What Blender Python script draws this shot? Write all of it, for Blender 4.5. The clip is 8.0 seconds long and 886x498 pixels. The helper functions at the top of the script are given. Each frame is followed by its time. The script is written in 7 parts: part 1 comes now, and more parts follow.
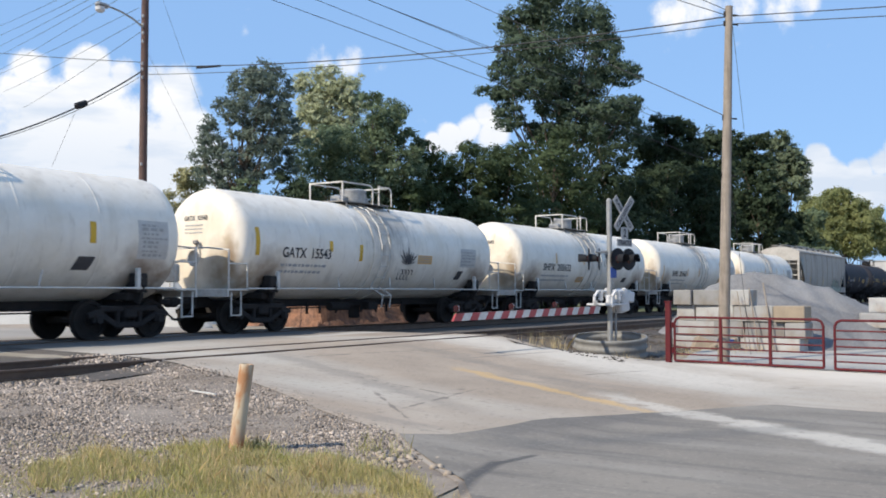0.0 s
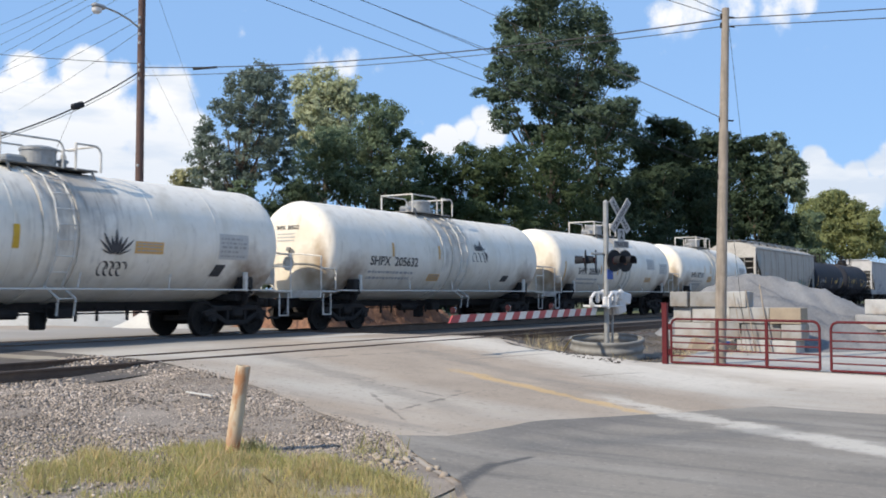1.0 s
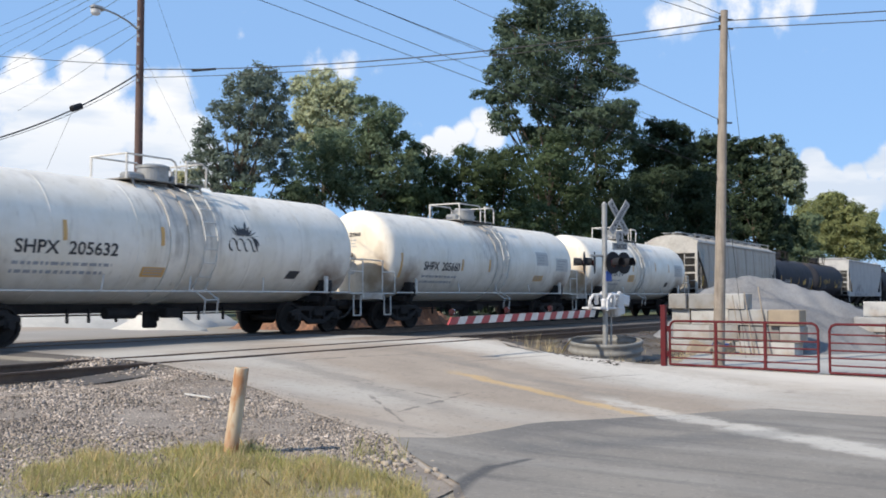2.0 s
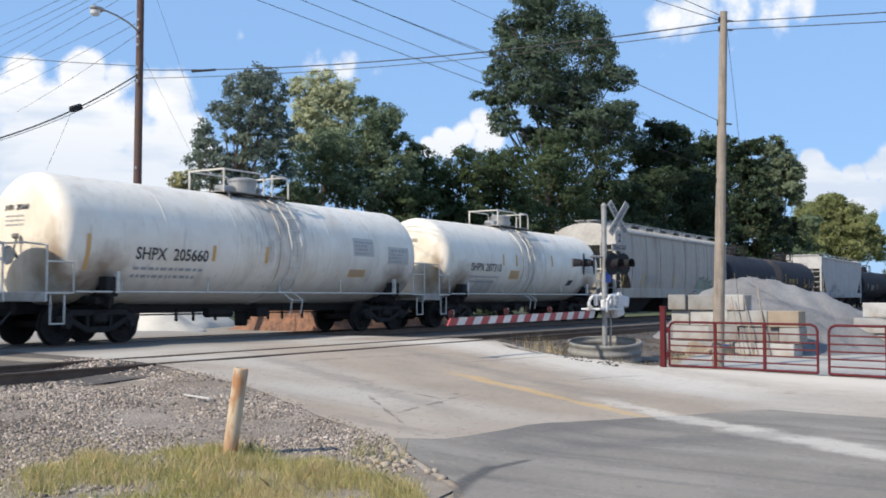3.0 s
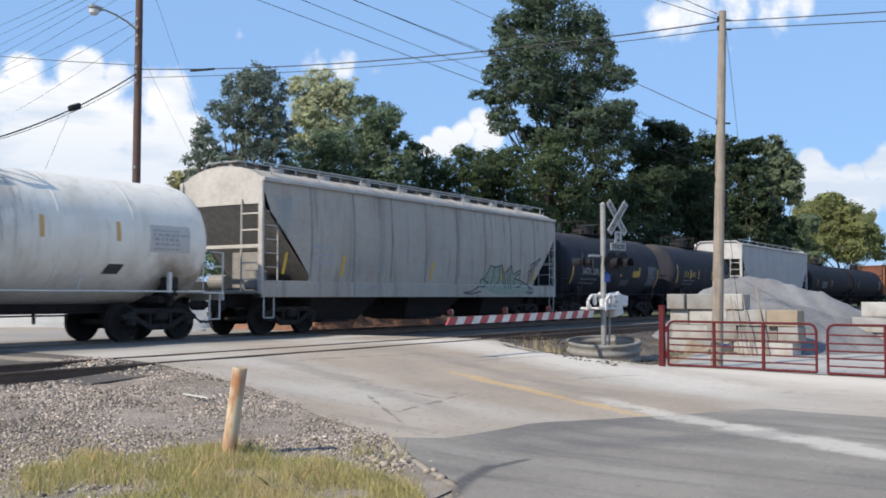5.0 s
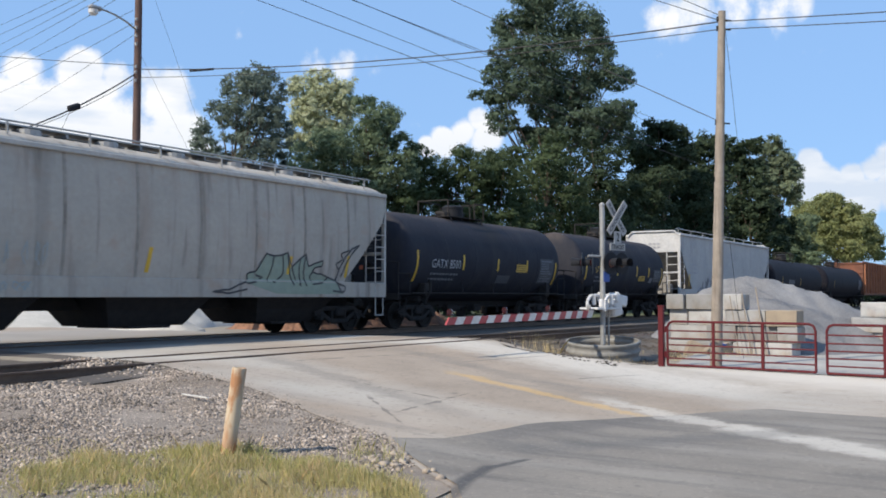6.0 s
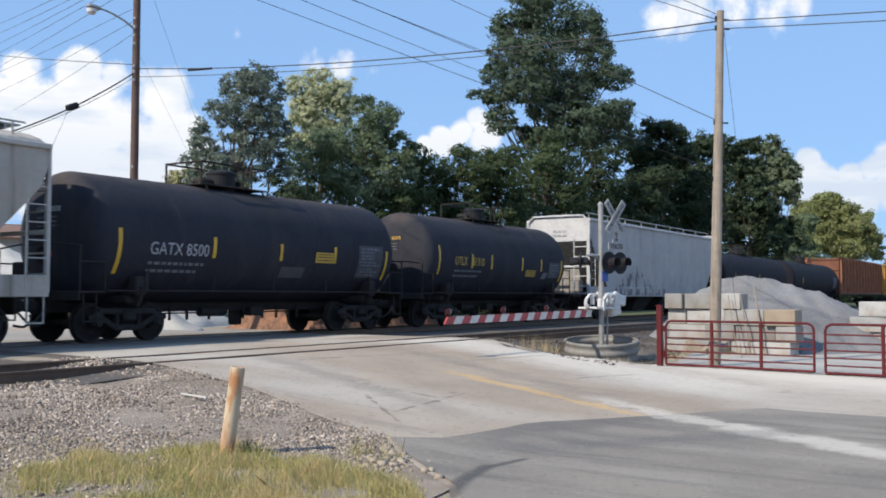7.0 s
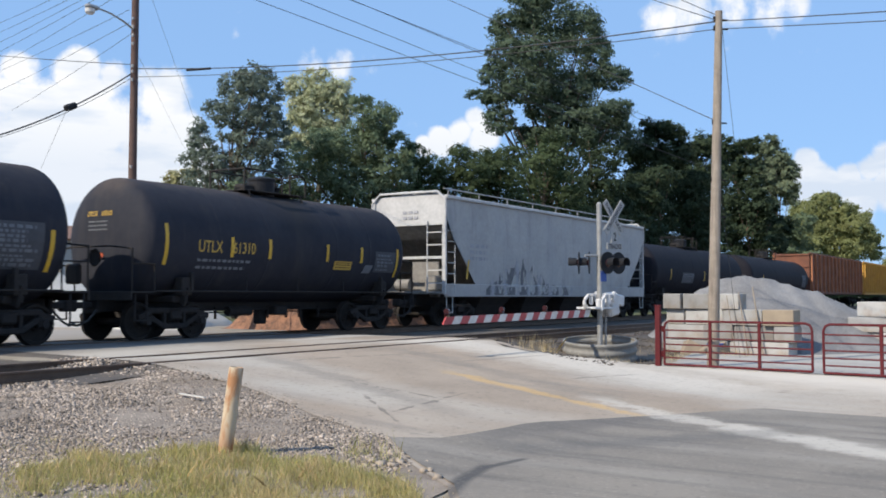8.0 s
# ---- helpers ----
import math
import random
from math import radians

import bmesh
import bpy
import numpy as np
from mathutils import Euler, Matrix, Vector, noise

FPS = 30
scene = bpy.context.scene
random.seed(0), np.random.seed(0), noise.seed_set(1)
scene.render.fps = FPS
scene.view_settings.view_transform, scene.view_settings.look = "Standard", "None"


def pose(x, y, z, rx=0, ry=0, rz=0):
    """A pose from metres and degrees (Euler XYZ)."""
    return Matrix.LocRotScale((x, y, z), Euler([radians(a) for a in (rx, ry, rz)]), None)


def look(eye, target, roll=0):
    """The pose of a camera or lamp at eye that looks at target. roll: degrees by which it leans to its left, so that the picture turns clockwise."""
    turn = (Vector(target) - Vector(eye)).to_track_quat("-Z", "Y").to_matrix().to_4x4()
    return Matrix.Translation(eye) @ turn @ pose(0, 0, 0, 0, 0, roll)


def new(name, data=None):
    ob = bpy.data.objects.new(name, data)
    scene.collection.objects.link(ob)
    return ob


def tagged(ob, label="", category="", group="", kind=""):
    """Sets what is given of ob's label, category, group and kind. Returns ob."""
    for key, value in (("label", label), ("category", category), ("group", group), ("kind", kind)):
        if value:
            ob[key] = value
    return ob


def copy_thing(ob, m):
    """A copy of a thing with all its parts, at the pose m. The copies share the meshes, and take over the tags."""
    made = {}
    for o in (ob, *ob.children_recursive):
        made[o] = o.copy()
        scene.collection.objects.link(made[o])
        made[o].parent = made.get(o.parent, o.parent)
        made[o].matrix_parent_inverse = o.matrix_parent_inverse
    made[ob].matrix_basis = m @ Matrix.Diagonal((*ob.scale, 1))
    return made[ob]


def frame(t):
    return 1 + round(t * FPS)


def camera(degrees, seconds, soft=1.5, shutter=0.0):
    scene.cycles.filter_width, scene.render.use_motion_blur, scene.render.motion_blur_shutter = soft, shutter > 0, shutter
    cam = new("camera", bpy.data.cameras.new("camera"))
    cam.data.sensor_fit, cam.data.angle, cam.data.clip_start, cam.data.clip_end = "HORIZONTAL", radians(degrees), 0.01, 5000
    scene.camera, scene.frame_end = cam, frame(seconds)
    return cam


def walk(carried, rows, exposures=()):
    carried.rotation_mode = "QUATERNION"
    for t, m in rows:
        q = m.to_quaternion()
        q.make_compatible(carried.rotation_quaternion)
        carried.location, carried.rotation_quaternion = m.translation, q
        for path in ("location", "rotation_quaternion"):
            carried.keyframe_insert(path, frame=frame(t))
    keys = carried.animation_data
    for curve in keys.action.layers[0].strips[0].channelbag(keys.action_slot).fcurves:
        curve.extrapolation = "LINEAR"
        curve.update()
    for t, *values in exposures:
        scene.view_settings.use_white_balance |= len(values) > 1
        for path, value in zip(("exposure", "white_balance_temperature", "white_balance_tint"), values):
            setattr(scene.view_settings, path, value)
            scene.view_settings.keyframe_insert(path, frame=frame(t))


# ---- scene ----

# World: main track along x at y = 0, top of rail z = 0; the train runs towards -x.
EYE = Vector((0.0, -20.0, 1.07))
FOCAL = 1750.0
HEADING, LEVEL = 32.3, 86.0
cam = camera(48.26, 8.0, soft=1.8, shutter=0.12)
SWAY = [(0.0, 12.0, -8.0), (0.5, 7.7, -6.2), (1.0, 6.2, -5.2), (1.5, 4.8, -3.4), (1.8, 4.2, -2.4), (2.4, 3.6, -1.0), (3.0, 3.0, -0.2), (3.5, 1.7, 0.2),
        (4.0, 0.2, 0.0), (4.5, 1.5, -1.3), (5.2, 0.9, -1.4), (6.0, 0.0, -1.2), (6.5, -1.2, -1.5), (7.0, -2.6, -2.2), (7.5, -4.0, -2.0), (8.0, -5.2, -2.0)]


def aim(dx, dy, roll):
    a = radians(HEADING) + dx / FOCAL
    return look(EYE, EYE + Vector((math.cos(a), math.sin(a), (LEVEL + dy) / FOCAL)), roll)


walk(cam, [(t, aim(dx, dy, -0.1 * max(0.0, 1 - t / 3.0))) for t, dx, dy in SWAY])

# ---------- light ----------
SUN_TO = Vector((-0.73, 0.26, 0.64)).normalized()


def make_sky():
    """Clear-day sky with heaps of white cloud."""
    world = bpy.data.worlds.new("sky")
    scene.world = world
    world.use_nodes = True
    n, l = world.node_tree.nodes, world.node_tree.links
    sky = n.new("ShaderNodeTexSky")
    sky.sky_type, sky.sun_disc = "NISHITA", False
    sky.sun_elevation, sky.sun_rotation = math.asin(SUN_TO.z), math.atan2(SUN_TO.x, SUN_TO.y)
    sky.dust_density, sky.ozone_density = 0.3, 2.8
    tint = n.new("ShaderNodeMix")
    tint.data_type, tint.blend_type = "RGBA", "MULTIPLY"
    tint.inputs[0].default_value = 1.0
    tint.inputs[7].default_value = (0.118, 0.139, 0.170, 1)
    l.new(sky.outputs[0], tint.inputs[6])
    haze = n.new("ShaderNodeMix")
    haze.data_type = "RGBA"
    haze.inputs[0].default_value = 0.82
    haze.inputs[7].default_value = (0.278, 0.475, 0.80, 1)
    l.new(tint.outputs[2], haze.inputs[6])
    co = n.new("ShaderNodeTexCoord")
    nz, nz2 = n.new("ShaderNodeTexNoise"), n.new("ShaderNodeTexNoise")
    nz.inputs["Scale"].default_value, nz.inputs["Detail"].default_value, nz.inputs["Roughness"].default_value = 14, 10, 0.6
    nz2.inputs["Scale"].default_value, nz2.inputs["Detail"].default_value = 7, 6
    l.new(co.outputs["Generated"], nz.inputs["Vector"])
    stretch = n.new("ShaderNodeMapping")
    stretch.inputs["Scale"].default_value = (1, 1, 4)
    l.new(co.outputs["Generated"], stretch.inputs["Vector"])
    l.new(stretch.outputs[0], nz2.inputs["Vector"])
    # heaps of cloud: bearing and height in degrees, radius in degrees, weight
    heaps = [(55.6, 12.0, 1.5, 1.0), (52.6, 12.2, 1.7, 1.0), (50.6, 11.8, 1.5, 0.9), (56, 10, 2.8, 1), (51.5, 10.2, 2.8, 1), (48, 9.0, 2.6, 0.85), (54, 7.5, 4.8, 1.15), (49, 6.8, 4.8, 1.1), (46.5, 7.6, 2.6, 0.95), (51.5, 9, 3.6, 1.1),
             (57.5, 7.5, 5, 1), (39.84, 13.16, 1.38, 0.62), (38.04, 13.52, 1.51, 0.66), (36.40, 13.43, 1.18, 0.58), (30.30, 10.17, 0.92, 1), (31.05, 9.62, 1.05, 1), (32.17, 9.04, 0.98, 1), (33.26, 8.65, 0.72, 1),
             (29.80, 9.19, 1.31, 1), (19.40, 15.80, 1.51, 0.66), (17.67, 15.99, 1.90, 0.72), (15.67, 16.14, 2.03, 0.72), (13.71, 15.97, 1.84, 0.68), (12.38, 15.64, 1.18, 0.6), (16.00, 14.21, 1.18, 0.45),
             (11.89, 7.42, 0.79, 1), (11.67, 6.49, 1.18, 1), (10.67, 6.14, 0.98, 1), (9.68, 6.49, 0.98, 1), (8.70, 6.86, 0.98, 1), (7.73, 7.20, 1.31, 1), (11.40, 5.41, 1.51, 1.05),
             (9.14, 5.48, 1.51, 0.9), (7.21, 5.84, 1.97, 1), (10.01, 3.85, 1.97, 0.85), (44.26, 14.69, 0.59, 0.34), (8.85, 13.26, 0.85, 0.36),
             (48.20, 10.87, 2.30, 0.95), (47.10, 9.22, 1.97, 0.95), (49.06, 11.75, 1.44, 0.85), (47.84, 7.15, 2.62, 1),
             (85, 14, 9, 0.9), (110, 24, 10, 0.8), (150, 20, 12, 0.9), (200, 30, 11, 0.8), (245, 18, 12, 0.9), (290, 26, 12, 0.8), (330, 16, 10, 0.9), (-12, 22, 9, 0.7)]
    total = None
    for az, el, r, w in heaps:
        a, e = radians(az), radians(el)
        d = n.new("ShaderNodeVectorMath")
        d.operation = "DISTANCE"
        d.inputs[1].default_value = (math.cos(e) * math.cos(a), math.cos(e) * math.sin(a), math.sin(e))
        l.new(co.outputs["Generated"], d.inputs[0])
        m = n.new("ShaderNodeMapRange")
        m.interpolation_type = "SMOOTHSTEP"
        m.inputs[1].default_value, m.inputs[2].default_value = radians(r) * 1.35, radians(r) * 0.25
        m.inputs[4].default_value = w
        l.new(d.outputs["Value"], m.inputs[0])
        if total is None:
            total = m.outputs[0]
        else:
            x = n.new("ShaderNodeMath")
            x.operation = "MAXIMUM"
            l.new(total, x.inputs[0])
            l.new(m.outputs[0], x.inputs[1])
            total = x.outputs[0]
    ad = n.new("ShaderNodeMath")
    ad.operation = "MULTIPLY_ADD"
    ad.inputs[1].default_value = 2.3
    l.new(nz.outputs[0], ad.inputs[0])
    l.new(total, ad.inputs[2])
    cover = n.new("ShaderNodeMapRange")
    cover.interpolation_type = "SMOOTHSTEP"
    cover.inputs[1].default_value, cover.inputs[2].default_value = 1.50, 1.96
    l.new(ad.outputs[0], cover.inputs[0])
    tone = n.new("ShaderNodeMapRange")
    tone.inputs[1].default_value, tone.inputs[2].default_value = 0.46, 0.68
    l.new(nz2.outputs[0], tone.inputs[0])
    # the flat bases of the clouds are greyer than their tops
    xyz, base, both = n.new("ShaderNodeSeparateXYZ"), n.new("ShaderNodeMapRange"), n.new("ShaderNodeMath")
    base.inputs[1].default_value, base.inputs[2].default_value = 0.195, 0.125
    base.inputs[4].default_value = 0.6
    l.new(co.outputs["Generated"], xyz.inputs[0])
    l.new(xyz.outputs[2], base.inputs[0])
    l.new(tone.outputs[0], both.inputs[0])
    l.new(base.outputs[0], both.inputs[1])
    cloud = n.new("ShaderNodeMix")
    cloud.data_type = "RGBA"
    cloud.inputs[6].default_value, cloud.inputs[7].default_value = (0.92, 0.925, 0.94, 1), (0.62, 0.70, 0.82, 1)
    l.new(both.outputs[0], cloud.inputs[0])
    mix = n.new("ShaderNodeMix")
    mix.data_type = "RGBA"
    l.new(cover.outputs[0], mix.inputs[0])
    l.new(haze.outputs[2], mix.inputs[6])
    l.new(cloud.outputs[2], mix.inputs[7])
    l.new(mix.outputs[2], n["Background"].inputs[0])
    n["Background"].inputs[1].default_value = 1.0


make_sky()
sun = new("sun", bpy.data.lights.new("sun", "SUN"))
sun.data.energy, sun.data.angle, sun.data.color = 5.0, radians(0.53), (1.0, 0.89, 0.73)
sun.matrix_world = look(SUN_TO * 100, (0, 0, 0))
scene.view_settings.exposure = 0.17


# ---------- materials ----------
def mat(name, a, b=None, scale=6.0, rough=0.8, metal=0.0, bump=0.0, fine=60.0, island=0.0, spec=0.5):
    """Two tones by noise at two scales, with relief."""
    m = bpy.data.materials.new(name)
    m.use_nodes = True
    n, l = m.node_tree.nodes, m.node_tree.links
    p = n["Principled BSDF"]
    p.inputs["Roughness"].default_value, p.inputs["Metallic"].default_value = rough, metal
    p.inputs["Specular IOR Level"].default_value = spec
    b = b or tuple(c * 0.75 for c in a)
    co = n.new("ShaderNodeTexCoord")
    n1, n2 = n.new("ShaderNodeTexNoise"), n.new("ShaderNodeTexNoise")
    n1.inputs["Scale"].default_value, n1.inputs["Detail"].default_value = scale, 8
    n1.inputs["Roughness"].default_value = 0.65
    n2.inputs["Scale"].default_value, n2.inputs["Detail"].default_value = fine, 4
    l.new(co.outputs["Object"], n1.inputs["Vector"])
    l.new(co.outputs["Object"], n2.inputs["Vector"])
    add = n.new("ShaderNodeMath")
    add.operation = "MULTIPLY_ADD"
    l.new(n2.outputs[0], add.inputs[0])
    add.inputs[1].default_value = 0.5
    l.new(n1.outputs[0], add.inputs[2])
    ramp = n.new("ShaderNodeMapRange")
    ramp.inputs[1].default_value, ramp.inputs[2].default_value = 0.55, 0.95
    l.new(add.outputs[0], ramp.inputs[0])
    mix = n.new("ShaderNodeMix")
    mix.data_type = "RGBA"
    mix.inputs[6].default_value, mix.inputs[7].default_value = (*a, 1), (*b, 1)
    l.new(ramp.outputs[0], mix.inputs[0])
    out = mix.outputs[2]
    if island:
        g = n.new("ShaderNodeNewGeometry")
        hsv = n.new("ShaderNodeHueSaturation")
        mr = n.new("ShaderNodeMapRange")
        mr.inputs[3].default_value, mr.inputs[4].default_value = 1 - island, 1 + island
        l.new(g.outputs["Random Per Island"], mr.inputs[0])
        l.new(mr.outputs[0], hsv.inputs["Value"])
        l.new(out, hsv.inputs["Color"])
        out = hsv.outputs[0]
    l.new(out, p.inputs["Base Color"])
    if bump:
        bp = n.new("ShaderNodeBump")
        bp.inputs["Strength"].default_value, bp.inputs["Distance"].default_value = min(1, bump * 10), bump
        l.new(add.outputs[0], bp.inputs["Height"])
        l.new(bp.outputs[0], p.inputs["Normal"])
    return m


M_soil = mat("soil", (0.20, 0.17, 0.13), (0.30, 0.27, 0.22), 0.8, 0.95, bump=0.03, fine=25)
M_dust = mat("limestone_dust", (0.60, 0.55, 0.475), (0.47, 0.43, 0.37), 0.6, 0.95, bump=0.01, fine=30)
M_road = mat("worn_asphalt_with_shade", (0.36, 0.295, 0.232), (0.25, 0.205, 0.162), 0.5, 0.92, bump=0.006, fine=70)
M_patch = mat("newer_asphalt", (0.148, 0.134, 0.118), (0.228, 0.205, 0.176), 0.5, 0.9, bump=0.006, fine=80)
M_rail = mat("rail_steel", (0.10, 0.07, 0.055), (0.16, 0.11, 0.08), 3, 0.6, 0.6)
M_grey = mat("grey_hopper_paint", (0.41, 0.378, 0.335), (0.34, 0.312, 0.275), 0.6, 0.72, fine=8, spec=0.2)
M_lgrey = mat("pale_hopper_paint", (0.42, 0.41, 0.402), (0.32, 0.313, 0.31), 0.6, 0.72, fine=8, spec=0.2)
M_under = mat("grimy_black_steel", (0.025, 0.024, 0.025), (0.040, 0.036, 0.034), 4, 0.85, spec=0.12)
M_wheel = mat("wheel_steel", (0.021, 0.0195, 0.019), (0.036, 0.031, 0.028), 6, 0.8, 0.0, spec=0.14)
# sunlight on the ribs is put into this lighter rust colour
M_sunlit_rib = mat("sunlit_rust_on_ribs", (0.42, 0.17, 0.08), (0.27, 0.10, 0.05), 1.5, 0.8)
M_rust = mat("rusty_paint", (0.20, 0.075, 0.042), (0.11, 0.045, 0.03), 1.2, 0.8)
M_galv = mat("galvanised_steel", (0.36, 0.36, 0.355), (0.26, 0.26, 0.255), 6, 0.5, 0.5)
M_alu = mat("white_enamel", (0.60, 0.60, 0.61), (0.46, 0.46, 0.46), 4, 0.45)
M_red = mat("red_gate_paint", (0.105, 0.013, 0.018), (0.07, 0.012, 0.015), 5, 0.6, spec=0.2)
M_pole = mat("weathered_pole_wood", (0.30, 0.26, 0.22), (0.20, 0.17, 0.14), 3, 0.9, bump=0.01)
M_poled = mat("dark_pole_wood", (0.11, 0.065, 0.055), (0.07, 0.045, 0.04), 3, 0.85, bump=0.01)
M_block = mat("concrete_block", (0.42, 0.42, 0.42), (0.30, 0.295, 0.285), 2, 0.92, bump=0.01)
M_gravel = mat("crushed_stone", (0.235, 0.236, 0.243), (0.105, 0.106, 0.113), 0.55, 0.95, bump=0.06, fine=22)
M_lime = mat("pale_limestone_grit", (0.52, 0.50, 0.46), (0.40, 0.385, 0.355), 1.0, 0.95, bump=0.04, fine=18)
M_tan = mat("tan_stained_concrete", (0.31, 0.255, 0.19), (0.23, 0.19, 0.145), 2.5, 0.92, bump=0.01)
M_yard = mat("grey_yard_gravel", (0.40, 0.385, 0.36), (0.28, 0.27, 0.25), 0.9, 0.95, bump=0.02, fine=40)
M_verge = mat("weedy_verge", (0.060, 0.080, 0.032), (0.10, 0.105, 0.05), 1.2, 0.95, bump=0.05, fine=14)
M_bark = mat("bark", (0.16, 0.12, 0.09), (0.09, 0.07, 0.055), 5, 0.95, bump=0.02)


# ---------- mesh helpers ----------
def part(name, bm, material, parent=None, label="", smooth=False):
    me = bpy.data.meshes.new(name)
    bm.normal_update()
    bm.to_mesh(me)
    bm.free()
    for mm in material if isinstance(material, (list, tuple)) else [material]:
        me.materials.append(mm)
    if smooth:
        me.polygons.foreach_set("use_smooth", [True] * len(me.polygons))
    ob = new(name, me)
    if parent:
        ob.parent = parent
    if label:
        tagged(ob, label)
    return ob


def box(bm, c, s, bevel=0.0, rot=None, mi=0):
    m = Matrix.Translation(c) @ (rot.to_4x4() if rot else Matrix()) @ Matrix.Diagonal((*s, 1))
    g = bmesh.ops.create_cube(bm, size=1, matrix=m)
    fs = {f for v in g["verts"] for f in v.link_faces}
    for f in fs:
        f.material_index = mi
    if bevel:
        es = {e for v in g["verts"] for e in v.link_edges}
        bmesh.ops.bevel(bm, geom=list(es), offset=bevel, segments=1, affect="EDGES")
    return bm


def rod(bm, a, b, r, seg=8, r2=None, mi=0):
    a, b = Vector(a), Vector(b)
    d = b - a
    q = d.to_track_quat("Z", "Y").to_matrix().to_4x4()
    g = bmesh.ops.create_cone(bm, cap_ends=True, segments=seg, radius1=r, radius2=r if r2 is None else r2, depth=d.length,
                              matrix=Matrix.Translation((a + b) / 2) @ q)
    for f in {f for v in g["verts"] for f in v.link_faces}:
        f.material_index = mi
    return bm


def pipe(bm, pts, r, seg=6):
    for a, b in zip(pts, pts[1:]):
        rod(bm, a, b, r, seg)
    return bm


def tube(pts, r, seg=7):
    """One bent pipe along a line of points."""
    bm = bmesh.new()
    pts = [Vector(p) for p in pts]
    rings = []
    for k, p in enumerate(pts):
        d0 = (p - pts[k - 1]).normalized() if k else (pts[1] - p).normalized()
        d1 = (pts[k + 1] - p).normalized() if k < len(pts) - 1 else d0
        d = (d0 + d1).normalized()
        grow = 1 / max(0.5, d.dot(d0))
        ref = Vector((0.31, 0.52, 0.79)) if abs(d.dot(Vector((0.31, 0.52, 0.79)).normalized())) < 0.95 else Vector((1, 0, 0))
        u = d.cross(ref).normalized()
        v = d.cross(u)
        rings.append([bm.verts.new(p + (u * math.cos(a) + v * math.sin(a)) * r * (grow if 0 < k < len(pts) - 1 else 1)) for a in [2 * math.pi * i / seg for i in range(seg)]])
    for p, q in zip(rings, rings[1:]):
        off = min(range(seg), key=lambda o: sum((p[i].co - q[(i + o) % seg].co).length for i in range(seg)))
        for i in range(seg):
            bm.faces.new((p[i], p[(i + 1) % seg], q[(i + 1 + off) % seg], q[(i + off) % seg]))
    bm.faces.new(rings[0])
    bm.faces.new(rings[-1])
    bmesh.ops.recalc_face_normals(bm, faces=bm.faces[:])
    return bm


def lathe(bm, prof, axis="X", seg=32, mi=0, close=False):
    """prof: (along, radius) pairs."""
    rings = []
    for u, r in prof:
        ring = []
        for k in range(seg):
            a = 2 * math.pi * k / seg
            c, s = math.cos(a) * r, math.sin(a) * r
            ring.append(bm.verts.new((u, c, s) if axis == "X" else ((c, u, s) if axis == "Y" else (c, s, u))))
        rings.append(ring)
    for p, q in zip(rings, rings[1:]):
        for k in range(seg):
            f = bm.faces.new((p[k], p[(k + 1) % seg], q[(k + 1) % seg], q[k]))
            f.material_index = mi
    if close:
        bm.faces.new(rings[0])
        bm.faces.new(rings[-1])
    bmesh.ops.recalc_face_normals(bm, faces=bm.faces[:])
    return bm


def smoothstep(a, b, x):
    t = min(1, max(0, (x - a) / (b - a)))
    return t * t * (3 - 2 * t)


def zg(x, y):
    """Height of the ground."""
    t = min(1, max(0, (-7.6 - y) / 7.6))
    slow = -0.03 - 0.60 * (0.75 * t + 0.25 * t * t * (3 - 2 * t))
    fast = -0.03 - 0.59 * smoothstep(-7.4, -10.2, y)
    z = slow + (fast - slow) * smoothstep(20.2, 22.6, x) - 0.06 * smoothstep(-14, -22, y)
    off = smoothstep(11.5, 9.5, x) + smoothstep(22.5, 24.5, x)
    z -= 0.14 * off * (smoothstep(-9.5, -8, y) if y < -5 else 1)
    return z + 0.015 * noise.noise((x * 0.5, y * 0.5, 0))


def sheet(name, poly, material, dz, step=0.8, wob=0.0, label=""):
    """A plan outline laid on the ground."""
    pts = []
    for (ax, ay), (bx, by) in zip(poly, poly[1:] + poly[:1]):
        n = max(1, int(math.hypot(bx - ax, by - ay) / 0.35)) if wob else 1
        for k in range(n):
            x, y = ax + (bx - ax) * k / n, ay + (by - ay) * k / n
            v = noise.noise_vector((x * 1.3, y * 1.3, 3)) * wob + noise.noise_vector((x * 0.4, y * 0.4, 7)) * wob * 1.5
            pts.append((x + v.x, y + v.y))
    bm = bmesh.new()
    bm.faces.new([bm.verts.new((x, y, 0)) for x, y in pts])
    bmesh.ops.triangulate(bm, faces=bm.faces[:])
    xs, ys = [p[0] for p in pts], [p[1] for p in pts]
    for axis, lo, hi in ((0, min(xs), max(xs)), (1, min(ys), max(ys))):
        u = math.ceil(lo / step) * step
        while u < hi:
            no = Vector((1, 0, 0)) if axis == 0 else Vector((0, 1, 0))
            bmesh.ops.bisect_plane(bm, geom=bm.verts[:] + bm.edges[:] + bm.faces[:], plane_co=no * u, plane_no=no)
            u += step
    for v in bm.verts:
        v.co.z = zg(v.co.x, v.co.y) + dz
    for f in bm.faces:
        if f.normal.z < 0:
            f.normal_flip()
    return tagged(part(name, bm, material, smooth=True), label, kind="structure")


# ---------- more materials ----------
def nodes_of(m):
    return m.node_tree.nodes, m.node_tree.links, m.node_tree.nodes["Principled BSDF"]


